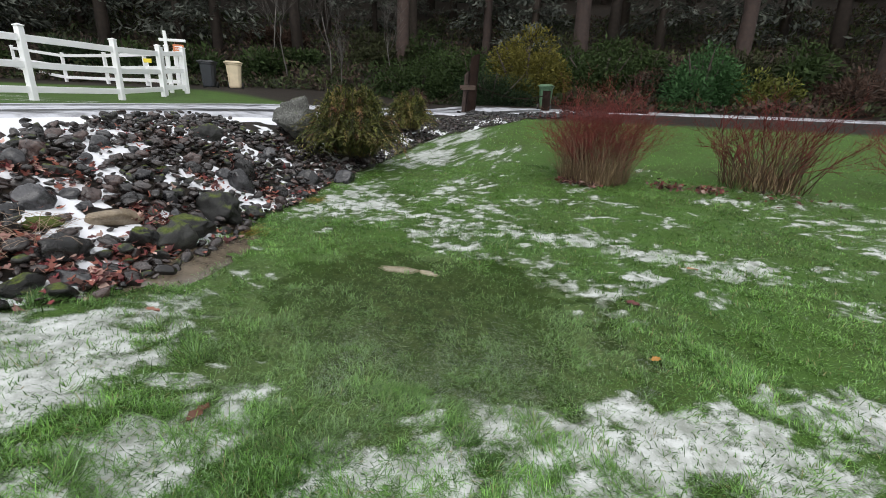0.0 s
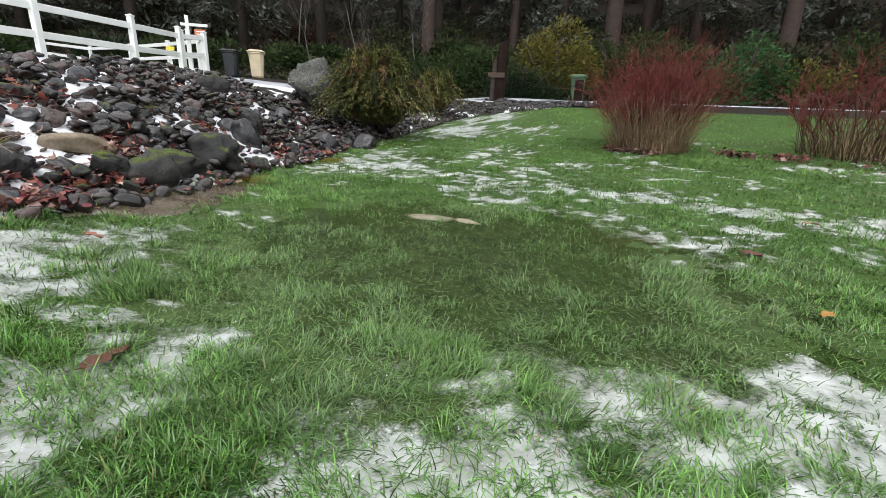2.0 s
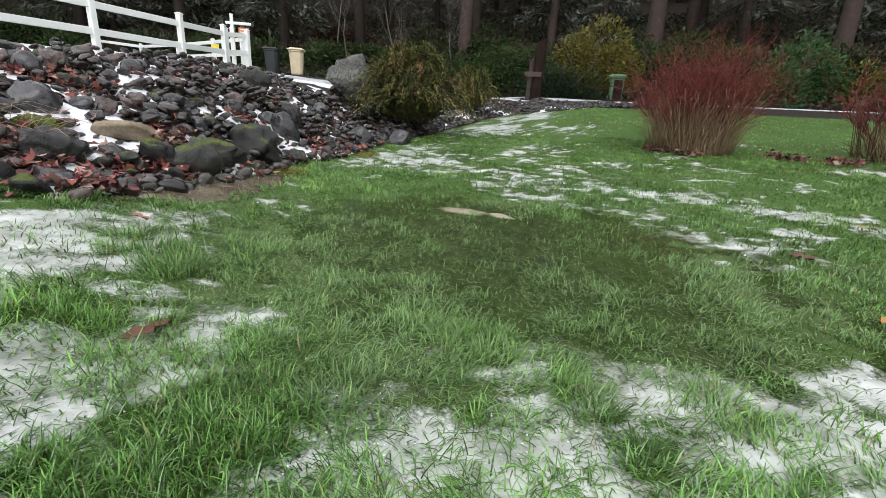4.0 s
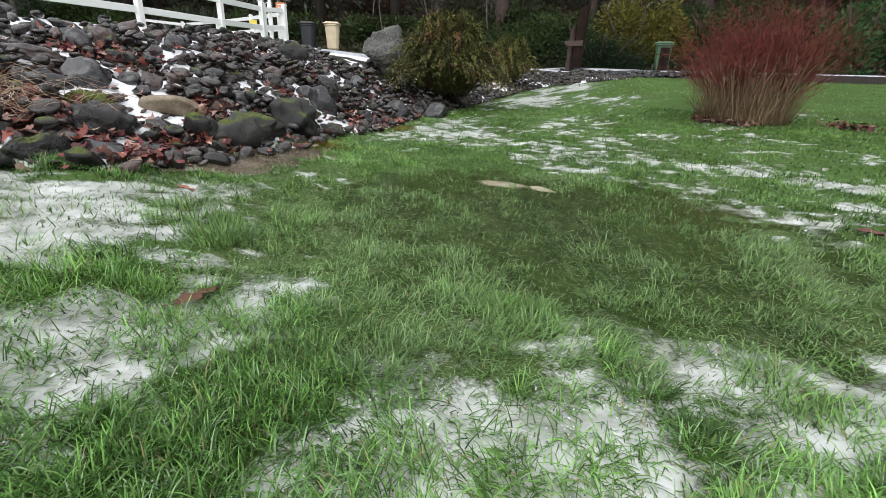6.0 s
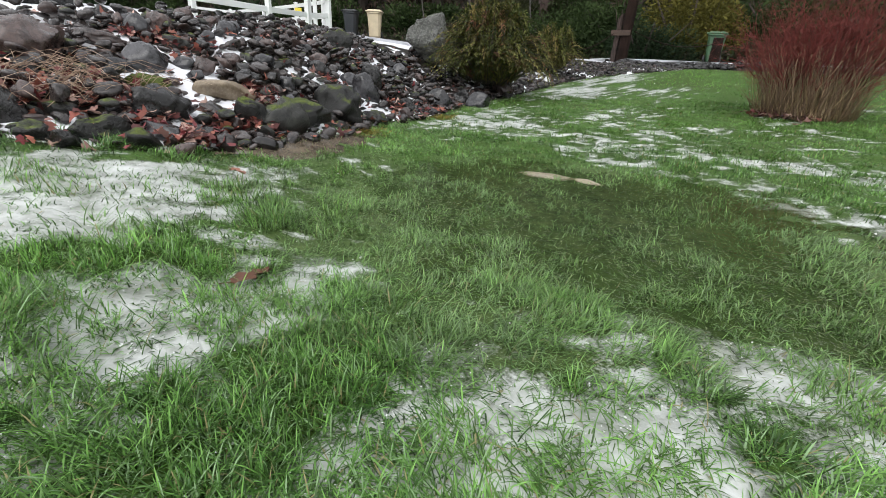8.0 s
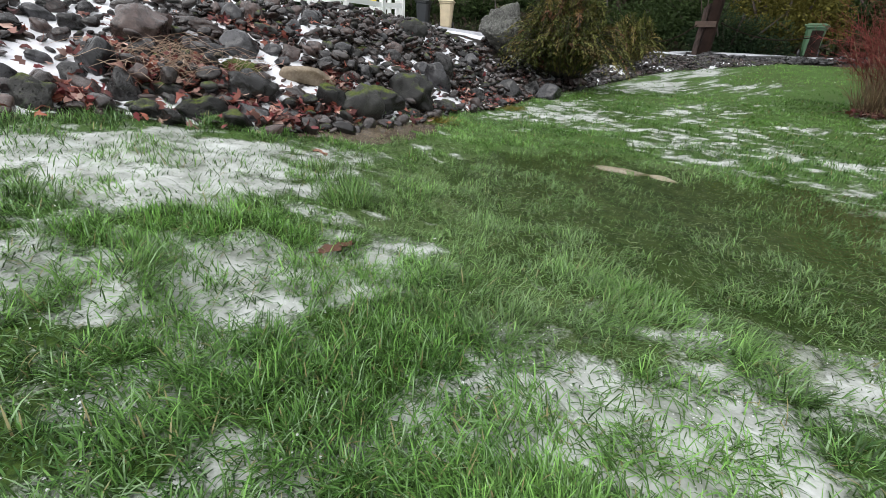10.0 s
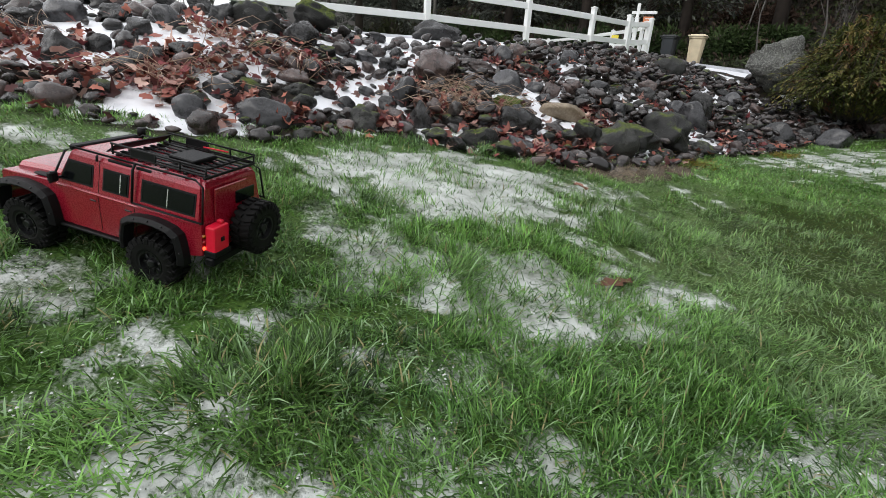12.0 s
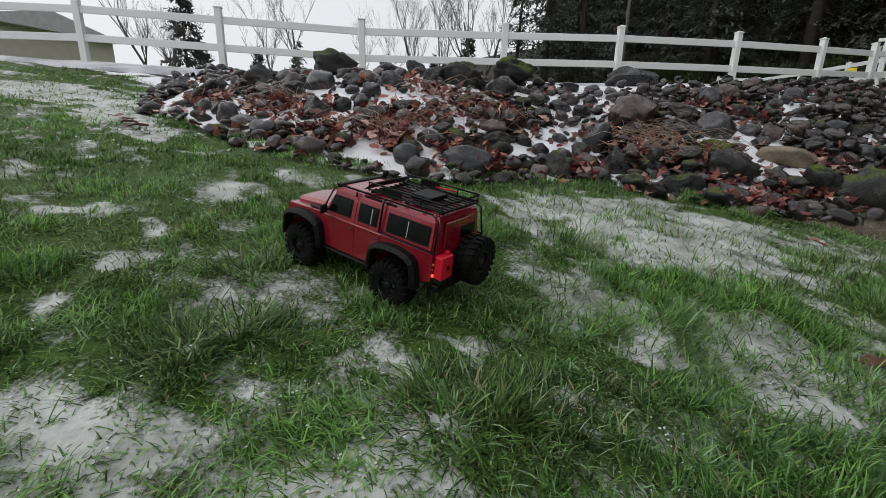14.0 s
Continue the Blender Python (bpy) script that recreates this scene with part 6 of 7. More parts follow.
def undergrowth(name, n, x0, x1, depth0, depth1, leaf, tones, seed, label, edge):
    """Ground cover of the wooded slope: ivy, ferns and fallen brush as one sheet of leaves."""
    g = np.random.default_rng(seed)
    x = g.uniform(x0, x1, n)
    y = edge(x) + depth0 + (depth1 - depth0) * g.random(n) ** 1.3
    hump = fbm(x, y, 0.55, 3, seed * 0.1)
    z = land(x, y) + 1.5 * np.clip(hump - 0.35, 0, 1) * g.random(n) ** 0.6
    a = unit(g.normal(0, 1, (n, 3)) + [0, -0.5, 0.2])
    u = unit(g.normal(0, 0.6, (n, 3)) + [0, -0.4, 1])
    u = unit(u - a * (u * a).sum(1, keepdims=True))
    t = np.array(tones)
    pick = np.clip(fbm(x, y, 0.3, 3, seed * 0.3) * len(t) * 1.5 - 0.25 * len(t) + g.normal(0, 0.4, n), 0, len(t) - 0.01).astype(int)
    c = t[pick] * (0.5 + g.random((n, 1)))
    L = leaf * g.uniform(0.5, 1.5, n)
    return tagged(cloud_mesh(name, np.stack([x, y, z], 1), a, u, L, L * 0.45, c, foliage, 0.1), label, "undergrowth", kind="stuff")


WOOD = [(0.03, 0.036, 0.021), (0.042, 0.055, 0.024), (0.05, 0.038, 0.028), (0.06, 0.075, 0.03), (0.08, 0.056, 0.044), (0.04, 0.046, 0.026)]
undergrowth("undergrowth", 46000, -16, 30, -1.5, 24, 0.3, WOOD, 301, "dim undergrowth of ivy and brush on the slope", lambda x: 27.0 + 0 * x)
undergrowth("undergrowth", 28000, -60, -14, -2.0, 20, 0.3, WOOD, 302, "dim undergrowth along the edge of the wood", lambda x: 25.5 + 0.5 * (x + 14))


# ---------------- things along the driveway ----------------
def plastic(name, c, rough=0.45):
    return surface(name, tuple(v * 0.85 for v in c), tuple(min(1, v * 1.1) for v in c), 4, 60, rough, bump=0.08, vary=0.04)


def wheelie_bin(x, y, turn, c, lid_c, label, z=None):
    body_m, lid_m, black = plastic("bin_plastic", c), plastic("bin_lid", lid_c), plastic("bin_black", (0.02, 0.02, 0.022))
    ob = tagged(new("waste_bin"), label, "bin")
    bm = bmesh.new()
    rings = [(0.2, 0.23, 0.03), (0.23, 0.26, 0.08), (0.285, 0.33, 0.9), (0.315, 0.36, 0.93), (0.315, 0.36, 0.98)]
    prev = None
    for hx, hy, z0 in rings:
        ring = []
        for k in range(16):
            t = 2 * math.pi * (k + 0.5) / 16
            cx, cy = math.cos(t), math.sin(t)
            q = max(abs(cx), abs(cy)) ** 0.75
            ring.append(bm.verts.new((hx * cx / q, hy * cy / q, z0)))
        if prev:
            for k in range(16):
                bm.faces.new((prev[k], prev[(k + 1) % 16], ring[(k + 1) % 16], ring[k]))
        else:
            bm.faces.new(ring[::-1])
        prev = ring
    bm.faces.new(prev)
    part("body", bm, body_m, ob, smooth=False)
    lid = box_bm(-0.335, 0.335, -0.38, 0.36, 0.985, 1.03, 0.02, 2)
    box_bm(-0.26, 0.26, -0.3, 0.28, 1.02, 1.07, 0.025, 2, lid)
    part("lid", lid, lid_m, ob)
    part("handle", box_bm(-0.25, 0.25, 0.37, 0.41, 0.93, 0.97, 0.012), body_m, ob)
    for s in (-1, 1):
        bm = bmesh.new()
        bmesh.ops.create_cone(bm, cap_ends=True, segments=18, radius1=0.13, radius2=0.13, depth=0.06)
        bmesh.ops.bevel(bm, geom=[e for e in bm.edges if abs(e.verts[0].co.z - e.verts[1].co.z) < 1e-4], offset=0.012, segments=1, affect="EDGES")
        w = part("wheel", bm, black, ob)
        w.matrix_local = pose(s * 0.27, 0.22, 0.13, 0, 90, 0)
    ob.matrix_world = pose(x, y, land_z(x, y) if z is None else z, 0, 0, turn)
    return ob


wheelie_bin(-13.4, 16.3, 35, (0.62, 0.52, 0.36), (0.66, 0.57, 0.41), "tan wheeled waste bin beside the driveway")
wheelie_bin(-14.45, 16.0, 30, (0.03, 0.034, 0.04), (0.025, 0.028, 0.03), "dark grey wheeled waste bin beside the driveway")
wheelie_bin(-1.25, 21.55, 180, (0.05, 0.11, 0.055), (0.065, 0.13, 0.065), "green wheeled waste bin behind a short post")

# sign post with a cross arm at the end of the fence
sign = tagged(new("sign_post"), "white post with a cross arm and an orange hanging sign", "sign")
part("post", box_bm(-0.05, 0.05, -0.05, 0.05, -0.05, 1.95, 0.008), vinyl, sign)
part("arm", box_bm(-0.2, 0.62, -0.04, 0.04, 1.62, 1.71, 0.008), vinyl, sign)
part("board", box_bm(0.2, 0.54, -0.015, 0.015, 1.22, 1.54, 0.01), surface("sign_orange", (0.5, 0.16, 0.07), (0.62, 0.24, 0.12), 5, 50, 0.5, bump=0.05), sign, "orange sign board")
for zz in (1.3, 1.38, 1.46):
    part("line", box_bm(0.26, 0.48, -0.019, -0.0155, zz, zz + 0.025), vinyl, sign, "pale bar of lettering")
for xx in (0.27, 0.47):
    v, f = tubes([[((xx, 0, 1.53), 0.006), ((xx, 0, 1.63), 0.006)]], 6)
    solid("hook", v, f, straw_mat, sign)
sign.matrix_world = pose(-13.2, 12.95, land_z(-13.2, 12.95), 0, 0, 40)

rail_fence([(-13.0, 13.3), (-14.6, 14.6), (-17.4, 15.6), (-20.9, 16.5), (-25, 17.4), (-30, 18.2)], "white vinyl fence on the far side of the entrance", high=1.35)
rail_fence([(-12.0, 11.6), (-12.15, 12.6)], "short white return of the rail fence", high=1.4)
yl = tagged(new("yellow_marker"), "small yellow marker plate on a thin stake", "sign")
part("plate", box_bm(-0.14, 0.14, -0.012, 0.012, 0.9, 1.05, 0.01), surface("yellow_plate", (0.6, 0.48, 0.03), (0.75, 0.6, 0.06), 5, 50, 0.5, bump=0), yl)
part("stake", box_bm(-0.02, 0.02, -0.02, 0.02, -0.05, 0.91, 0.004), vinyl, yl)
yl.matrix_world = pose(-15.6, 14.2, land_z(-15.6, 14.2), 0, 0, 35)

# weathered timber posts with ropes at the lawn's far edge
timber = surface("old_timber", (0.009, 0.006, 0.005), (0.03, 0.018, 0.014), 3, 45, 0.85, bump=0.7, depth=0.012, spec=0.08)
pale_board = surface("grey_board", (0.04, 0.03, 0.025), (0.1, 0.072, 0.058), 4, 50, 0.8, bump=0.3, spec=0.1)
gate_post = tagged(new("timber_post"), "tall weathered timber post with a leaning stub and cross board", "post")


def rough_post(w, d, h, seed, lean=0.0, slant=0.0):
    bm = bmesh.new()
    r = random.Random(seed)
    prev = None
    for i in range(9):
        t = i / 8
        ring = []
        for k in range(10):
            a = 2 * math.pi * k / 10
            q = max(abs(math.cos(a)), abs(math.sin(a))) ** 0.6
            z = h * t + (slant * math.cos(a) if i == 8 else 0)
            ring.append(bm.verts.new((w * math.cos(a) / q * (1 - 0.12 * t) + lean * t + r.gauss(0, 0.008), d * math.sin(a) / q + r.gauss(0, 0.008), z)))
        if prev:
            for k in range(10):
                bm.faces.new((prev[k], prev[(k + 1) % 10], ring[(k + 1) % 10], ring[k]))
        prev = ring
    bm.faces.new(prev)
    return bm


part("post", rough_post(0.16, 0.16, 2.1, 3, 0.1, 0.07), timber, gate_post)
part("stub", rough_post(0.09, 0.1, 1.5, 4, 0.08, 0.09), red_bark, gate_post, "split reddish stub").location = (-0.3, 0.02, 0)
part("board", box_bm(-0.4, 0.24, -0.215, -0.175, 0.9, 1.07, 0.008), pale_board, gate_post, "grey cross board")
gate_post.matrix_world = pose(-3.55, 17.6, land_z(-3.55, 17.6) - 0.05, 0, 0, -8)
short_post = tagged(new("timber_post"), "short square weathered timber post", "post")
part("post", rough_post(0.17, 0.17, 0.85, 5), timber, short_post)
short_post.matrix_world = pose(-1.05, 20.2, land_z(-1.05, 20.2) - 0.05)
for k, (a, c) in enumerate((((-3.3, 17.7, 1.0), (-1.1, 20.1, 0.6)), ((-3.8, 17.5, 1.0), (-5.2, 16.6, 0.35)))):
    pts = []
    for i in range(9):
        t = i / 8
        x, y = a[0] + (c[0] - a[0]) * t, a[1] + (c[1] - a[1]) * t
        z0, z1 = land_z(a[0], a[1]) + a[2], land_z(c[0], c[1]) + c[2]
        pts.append(((x, y, z0 + (z1 - z0) * t - 0.25 * math.sin(math.pi * t)), 0.014))
    v, f = tubes(pts and [pts], 6)
    tagged(solid("rope", v, f, timber), "dark sagging rope between timber posts", "rope")
log = tagged(solid("log", *tubes([[((0, 0, 0), 0.13), ((1.6, 0.1, 0.02), 0.12), ((3.4, 0, 0), 0.1)]], 10), timber), "long dark log lying along the road", "log")
log.matrix_world = pose(-0.4, 20.75, land_z(-0.4, 20.75) + 0.1, 0, 0, 3)

# ---------------- distance behind the fence ----------------
for k, (x, y, h, s) in enumerate(((-50, -13.2, 15, 1), (-44, -0.9, 14.5, 2), (-40, 2.8, 13.5, 3), (-46, 0.8, 13, 4), (-66, -9.5, 13, 5), (-43, -24, 14, 6), (-57, -30, 12, 7), (-48, 4.6, 15, 8), (-70, -5, 12, 9), (-38, -20, 11, 10), (-47, -15, 12, 11), (-58, -2.5, 14, 12), (-60, 1.5, 15, 13))):
    b = bare_tree(h, 200 + s, "tall leafless tree beyond the fence", 4, 0.38, 0.011)
    b.matrix_world = pose(x, y, 0.6)
# distance haze is put into the needle colour as paler, greyer greens
tall_fir = conifer(15, 3.6, 4200, 91, [(0.045, 0.056, 0.05), (0.1, 0.115, 0.1)], "distant grey-green conifer beyond the fence", 0.03, 1.5)
for k, (x, y, s) in enumerate(((-62, -30, 0.95), (-85, -29, 0.7), (-84, -22, 0.75), (-88, -8, 0.66), (-90, 1, 0.7), (-80, -36, 0.75), (-95, -16, 0.6), (-78, 6, 0.85))):
    m = pose(x, y, 0.5, 0, 0, 50 * k)
    if k == 0:
        tall_fir.matrix_world = m
    else:
        copy_thing(tall_fir, m @ Matrix.Diagonal((s, s, s, 1)))
for k in range(7):
    x, y = -46 + k * 1.5 + rng.uniform(-1, 1), 8.5 + k * 2.6 + rng.uniform(-1, 1)
    tagged(stand(firs[(k + 1) % 3], x, y, rng.uniform(0.9, 1.1)), group="firs of the wood")

for k in range(14):
    x, y = -34 - (k % 7) * 2.4 + rng.uniform(-1, 1), 25 + (k % 7) * 2.2 + (k // 7) * 6 + rng.uniform(-1, 1)
    tagged(stand(firs[k % 3], x, y, rng.uniform(0.9, 1.15)), group="firs of the wood")

siding = surface("beige_siding", (0.6, 0.54, 0.45), (0.7, 0.64, 0.55), 2, 30, 0.7, bump=0.1)
roofing = surface("grey_shingle", (0.4, 0.4, 0.41), (0.6, 0.6, 0.61), 2, 20, 0.85, bump=0.3)
house = tagged(new("house"), "low beige outbuilding with a grey shingle roof", "house")
part("wall", box_bm(-5, 5, -7, 7, -2.3, 3.4, 0.02), siding, house)
bm = bmesh.new()
pr = [bm.verts.new(v) for v in ((-5.6, -7.5, 3.2), (5.6, -7.5, 3.2), (0, -7.5, 4.4), (-5.6, 7.5, 3.2), (5.6, 7.5, 3.2), (0, 7.5, 4.4))]
for fc in ((0, 1, 2), (3, 5, 4), (0, 2, 5, 3), (1, 4, 5, 2), (0, 3, 4, 1)):
    bm.faces.new([pr[i] for i in fc])
part("roof", bm, roofing, house)
part("fascia", box_bm(5.55, 5.63, -7.5, 7.5, 3.1, 3.32, 0.01), vinyl, house)
for yy in (-3.5, 2.5):
    part("door", box_bm(4.98, 5.04, yy, yy + 2.6, 0.0, 2.3, 0.01), roofing, house, "grey garage door")
house.matrix_world = pose(-33, -31, 2.0, 0, 0, -10)
pole = tagged(solid("utility_pole", *tubes([[((0, 0, -0.3), 0.12), ((0, 0, 9), 0.09)]], 10), grey_bark), "grey utility pole at the edge of the wood", "pole")
pole.matrix_world = pose(-31.7, 12.6, land_z(-31.7, 12.6))


# ---------------- the model car ----------------
paint = surface("red_metallic_paint", (0.19, 0.004, 0.014), (0.29, 0.008, 0.024), 9, 400, 0.28, metal=0.2, bump=0.0, coat=0.7, vary=0)
# rain drops standing on the paint
drops = paint.node_tree.nodes.new("ShaderNodeTexVoronoi")
drops.inputs["Scale"].default_value = 260
paint.node_tree.links.new(paint.node_tree.nodes["Texture Coordinate"].outputs["Object"], drops.inputs["Vector"])
add_bump(paint.node_tree, paint.node_tree.nodes["Principled BSDF"], map_range(paint.node_tree, drops.outputs[0], 0.0, 0.4, 1, 0), 0.3, 0.0008)
black_plastic = surface("black_plastic", (0.0025, 0.0025, 0.003), (0.007, 0.007, 0.0075), 30, 250, 0.5, bump=0.1, depth=0.001, vary=0, spec=0.16)
rubber = surface("tyre_rubber", (0.0025, 0.0025, 0.0025), (0.007, 0.007, 0.0068), 30, 300, 0.6, bump=0.3, depth=0.001, vary=0, spec=0.14)
steel = surface("dark_steel", (0.02, 0.02, 0.022), (0.06, 0.06, 0.063), 40, 300, 0.35, metal=0.9, bump=0.05, depth=0.001, vary=0)
chrome = surface("bright_metal", (0.5, 0.5, 0.5), (0.65, 0.65, 0.65), 40, 300, 0.25, metal=1.0, bump=0, vary=0)
can_red = surface("red_plastic", (0.5, 0.002, 0.02), (0.62, 0.005, 0.03), 20, 200, 0.4, bump=0.05, depth=0.001, vary=0)
amber = surface("amber_lens", (0.3, 0.08, 0.008), (0.4, 0.12, 0.012), 30, 200, 0.2, bump=0, vary=0)
red_lens = surface("red_lens", (0.25, 0.006, 0.008), (0.32, 0.01, 0.012), 30, 200, 0.2, bump=0, vary=0)
plate_yellow = surface("yellow_plate_small", (0.6, 0.45, 0.05), (0.7, 0.52, 0.07), 30, 200, 0.4, bump=0, vary=0)


def dark_glass():
    m, nt, b = fresh("tinted_window")
    b.inputs["Base Color"].default_value = rgb((0.003, 0.0035, 0.004))
    b.inputs["Roughness"].default_value = 0.1
    b.inputs["Specular IOR Level"].default_value = 0.25
    co = nt.nodes.new("ShaderNodeTexCoord").outputs["Object"]
    v = nt.nodes.new("ShaderNodeTexVoronoi")
    v.inputs["Scale"].default_value = 330
    nt.links.new(co, v.inputs["Vector"])
    add_bump(nt, b, map_range(nt, v.outputs[0], 0.0, 0.35, 1, 0), 0.06, 0.001)
    return m


def glow(name, c, strength):
    m, nt, b = fresh(name)
    b.inputs["Base Color"].default_value = rgb(c)
    b.inputs["Emission Color"].default_value = rgb(c)
    b.inputs["Emission Strength"].default_value = strength
    return m


glass = dark_glass()
lamp_white, bar_white, tail_glow = glow("headlight_lens", (1, 0.96, 0.85), 1.6), glow("light_bar_lens", (0.95, 0.97, 1), 1.1), glow("tail_light_lens", (1, 0.08, 0.03), 1.5)

car = tagged(new("toy_car"), "red model off-road car with roof rack, parked in wet grass", "toy car")


def extruded(outline, y0, y1, bevel=0.0):
    """A side outline in x and z, swept from y0 to y1."""
    bm = bmesh.new()
    a = [bm.verts.new((x, y0, z)) for x, z in outline]
    c = [bm.verts.new((x, y1, z)) for x, z in outline]
    n = len(outline)
    bm.faces.new(a)
    bm.faces.new(c[::-1])
    for i in range(n):
        j = (i + 1) % n
        bm.faces.new((a[j], a[i], c[i], c[j]))
    bmesh.ops.recalc_face_normals(bm, faces=bm.faces)
    if bevel:
        sharp = [e for e in bm.edges if len(e.link_faces) == 2 and e.calc_face_angle(0) > 0.6]
        bmesh.ops.bevel(bm, geom=sharp, offset=bevel, segments=2, affect="EDGES", profile=0.6, clamp_overlap=True)
    bmesh.ops.triangulate(bm, faces=[f for f in bm.faces if len(f.verts) > 4])
    return bm


def arch(cx, r, z0, a0, a1, n=9):
    return [(cx + r * math.cos(radians(a0 + (a1 - a0) * i / n)), z0 + r * 0.92 * math.sin(radians(a0 + (a1 - a0) * i / n))) for i in range(n + 1)]


FX, RX, WZ = 0.162, -0.162, 0.0595
low = 0.088
outline = [(-0.27, low + 0.012), (-0.238, low + 0.004)] + arch(RX, 0.072, 0.086, 175, 5) + [(-0.085, low - 0.006), (0.082, low - 0.006)] + arch(FX, 0.072, 0.086, 175, 5) + [(0.236, 0.098), (0.236, 0.158), (0.23, 0.165), (0.09, 0.172), (-0.27, 0.172)]
part("body", extruded(outline, -0.098, 0.098, 0.003), paint, car)
# hood with a raised middle, and the wing tops
hood = bmesh.new()
hv = []
for x, z in ((0.232, 0.163), (0.222, 0.176), (0.16, 0.181), (0.088, 0.185)):
    hv.append([hood.verts.new((x, y, z + dz)) for y, dz in ((-0.07, -0.006), (-0.062, 0.002), (-0.03, 0.004), (0.0, 0.0045), (0.03, 0.004), (0.062, 0.002), (0.07, -0.006))])
for i in range(3):
    for k in range(6):
        hood.faces.new((hv[i][k], hv[i][k + 1], hv[i + 1][k + 1], hv[i + 1][k]))
ext = bmesh.ops.extrude_face_region(hood, geom=hood.faces[:])
bmesh.ops.translate(hood, verts=[g for g in ext["geom"] if isinstance(g, bmesh.types.BMVert)], vec=(0, 0, -0.014))
bmesh.ops.recalc_face_normals(hood, faces=hood.faces)
bonnet = part("hood", hood, paint, car, smooth=False)
for k in range(8):
    part("letter_bar", box_bm(0.2245, 0.2275, -0.034 + k * 0.0092, -0.029 + k * 0.0092, 0.1765, 0.1782), chrome, bonnet, "pale raised bar")
for s in (-1, 1):
    part("hood_vent", box_bm(0.112, 0.155, s * 0.083 - 0.008, s * 0.083 + 0.008, 0.171, 0.1745, 0.0015), black_plastic, car)
v, f = tubes([[((0.101, -0.02, 0.1885), 0.0014), ((0.116, -0.035, 0.1895), 0.0014), ((0.109, -0.06, 0.189), 0.0012)]], 5)
solid("wiper", v, f, chrome, car)
v, f = tubes([[((0.101, 0.03, 0.1885), 0.0014), ((0.116, 0.015, 0.1895), 0.0014), ((0.109, -0.008, 0.189), 0.0012)]], 5)
solid("wiper", v, f, chrome, car)

# cabin: leans inward to the roof
ZB, ZT, HB, HT = 0.1725, 0.238, 0.097, 0.084


def side_y(z):
    return HB + (HT - HB) * (z - ZB) / (ZT - ZB)


def front_x(z):
    return 0.09 + (0.058 - 0.09) * (z - ZB) / (ZT - ZB)


cab = bmesh.new()
rows = []
for x0, x1, hw, z in ((-0.269, 0.09, HB, ZB), (-0.266, 0.058, HT, ZT), (-0.262, 0.054, HT - 0.004, 0.246), (-0.252, 0.042, HT - 0.018, 0.2505)):
    rows.append([cab.verts.new(p) for p in ((x0, -hw, z), (x1, -hw, z), (x1, hw, z), (x0, hw, z))])
cab.faces.new(rows[0][::-1])
cab.faces.new(rows[-1])
for a, c in zip(rows, rows[1:]):
    for k in range(4):
        cab.faces.new((a[k], a[(k + 1) % 4], c[(k + 1) % 4], c[k]))
bmesh.ops.bevel(cab, geom=[e for e in cab.edges if abs(e.verts[0].co.z - e.verts[1].co.z) > 0.004], offset=0.006, segments=2, affect="EDGES")
part("cabin", cab, paint, car)


def side_pane(name, x0, x1, z0, z1, s, material, lift, thick=0.0025, cut=0.0, parent=None):
    """A flat piece lying on the sloping cabin side, with a slanted front edge."""
    bm = bmesh.new()
    pts = [(x0, z0), (x1, z0), (x1 - cut, z1), (x0, z1)]
    out = [bm.verts.new((x, s * (side_y(z) + lift), z)) for x, z in pts]
    inn = [bm.verts.new((x, s * (side_y(z) + lift - thick), z)) for x, z in pts]
    bm.faces.new(out)
    bm.faces.new(inn[::-1])
    for i in range(4):
        j = (i + 1) % 4
        bm.faces.new((out[j], out[i], inn[i], inn[j]))
    bmesh.ops.recalc_face_normals(bm, faces=bm.faces)
    return part(name, bm, material, parent or car)


for s in (-1, 1):
    for x0, x1, cut in ((-0.004, 0.071, 0.018), (-0.092, -0.036, 0), (-0.25, -0.13, 0)):
        fr = side_pane("window", x0 - 0.004, x1 + 0.004, 0.181, 0.2265, s, black_plastic, 0.001, cut=cut)
        side_pane("pane", x0, x1, 0.185, 0.223, s, glass, 0.0022, cut=cut, parent=fr)
    for xx in (-0.077, -0.19):
        side_pane("window_divider", xx - 0.0012, xx + 0.0012, 0.185, 0.223, s, chrome, 0.0032)
    side_pane("seam", -0.0225, -0.0215, 0.174, 0.238, s, black_plastic, 0.0006, 0.001)
    part("belt_trim", box_bm(-0.268, 0.086, s * 0.0985 - 0.0015, s * 0.0985 + 0.0015, 0.1655, 0.1695, 0.001), paint, car)
    for xx in (-0.0215, -0.111):
        part("door_seam", box_bm(xx - 0.0004, xx + 0.0004, s * 0.0982 - 0.0004, s * 0.0982 + 0.0004, 0.09, 0.168), black_plastic, car)
    for xx in (-0.008, -0.096):
        part("door_handle", box_bm(xx - 0.008, xx + 0.008, s * 0.0995 - 0.0012, s * 0.0995 + 0.0012, 0.152, 0.1555, 0.0008), steel, car)
    part("running_board", box_bm(-0.085, 0.085, s * 0.094 - 0.012, s * 0.094 + 0.012, 0.074, 0.081, 0.002), black_plastic, car)
    # side vents under the roof edge
    for x0, x1 in ((-0.098, -0.04), (-0.145, -0.108)):
        part("roof_vent", box_bm(x0, x1, s * 0.0795 - 0.003, s * 0.0795 + 0.003, 0.2405, 0.2465, 0.0012), black_plastic, car)
    # mirror
    mir = part("mirror", box_bm(0.066, 0.078, s * 0.113 - 0.009, s * 0.113 + 0.009, 0.178, 0.2, 0.003), black_plastic, car)
    part("bracket", box_bm(0.069, 0.074, s * 0.101 - 0.006, s * 0.101 + 0.006, 0.183, 0.188, 0.001), black_plastic, mir)

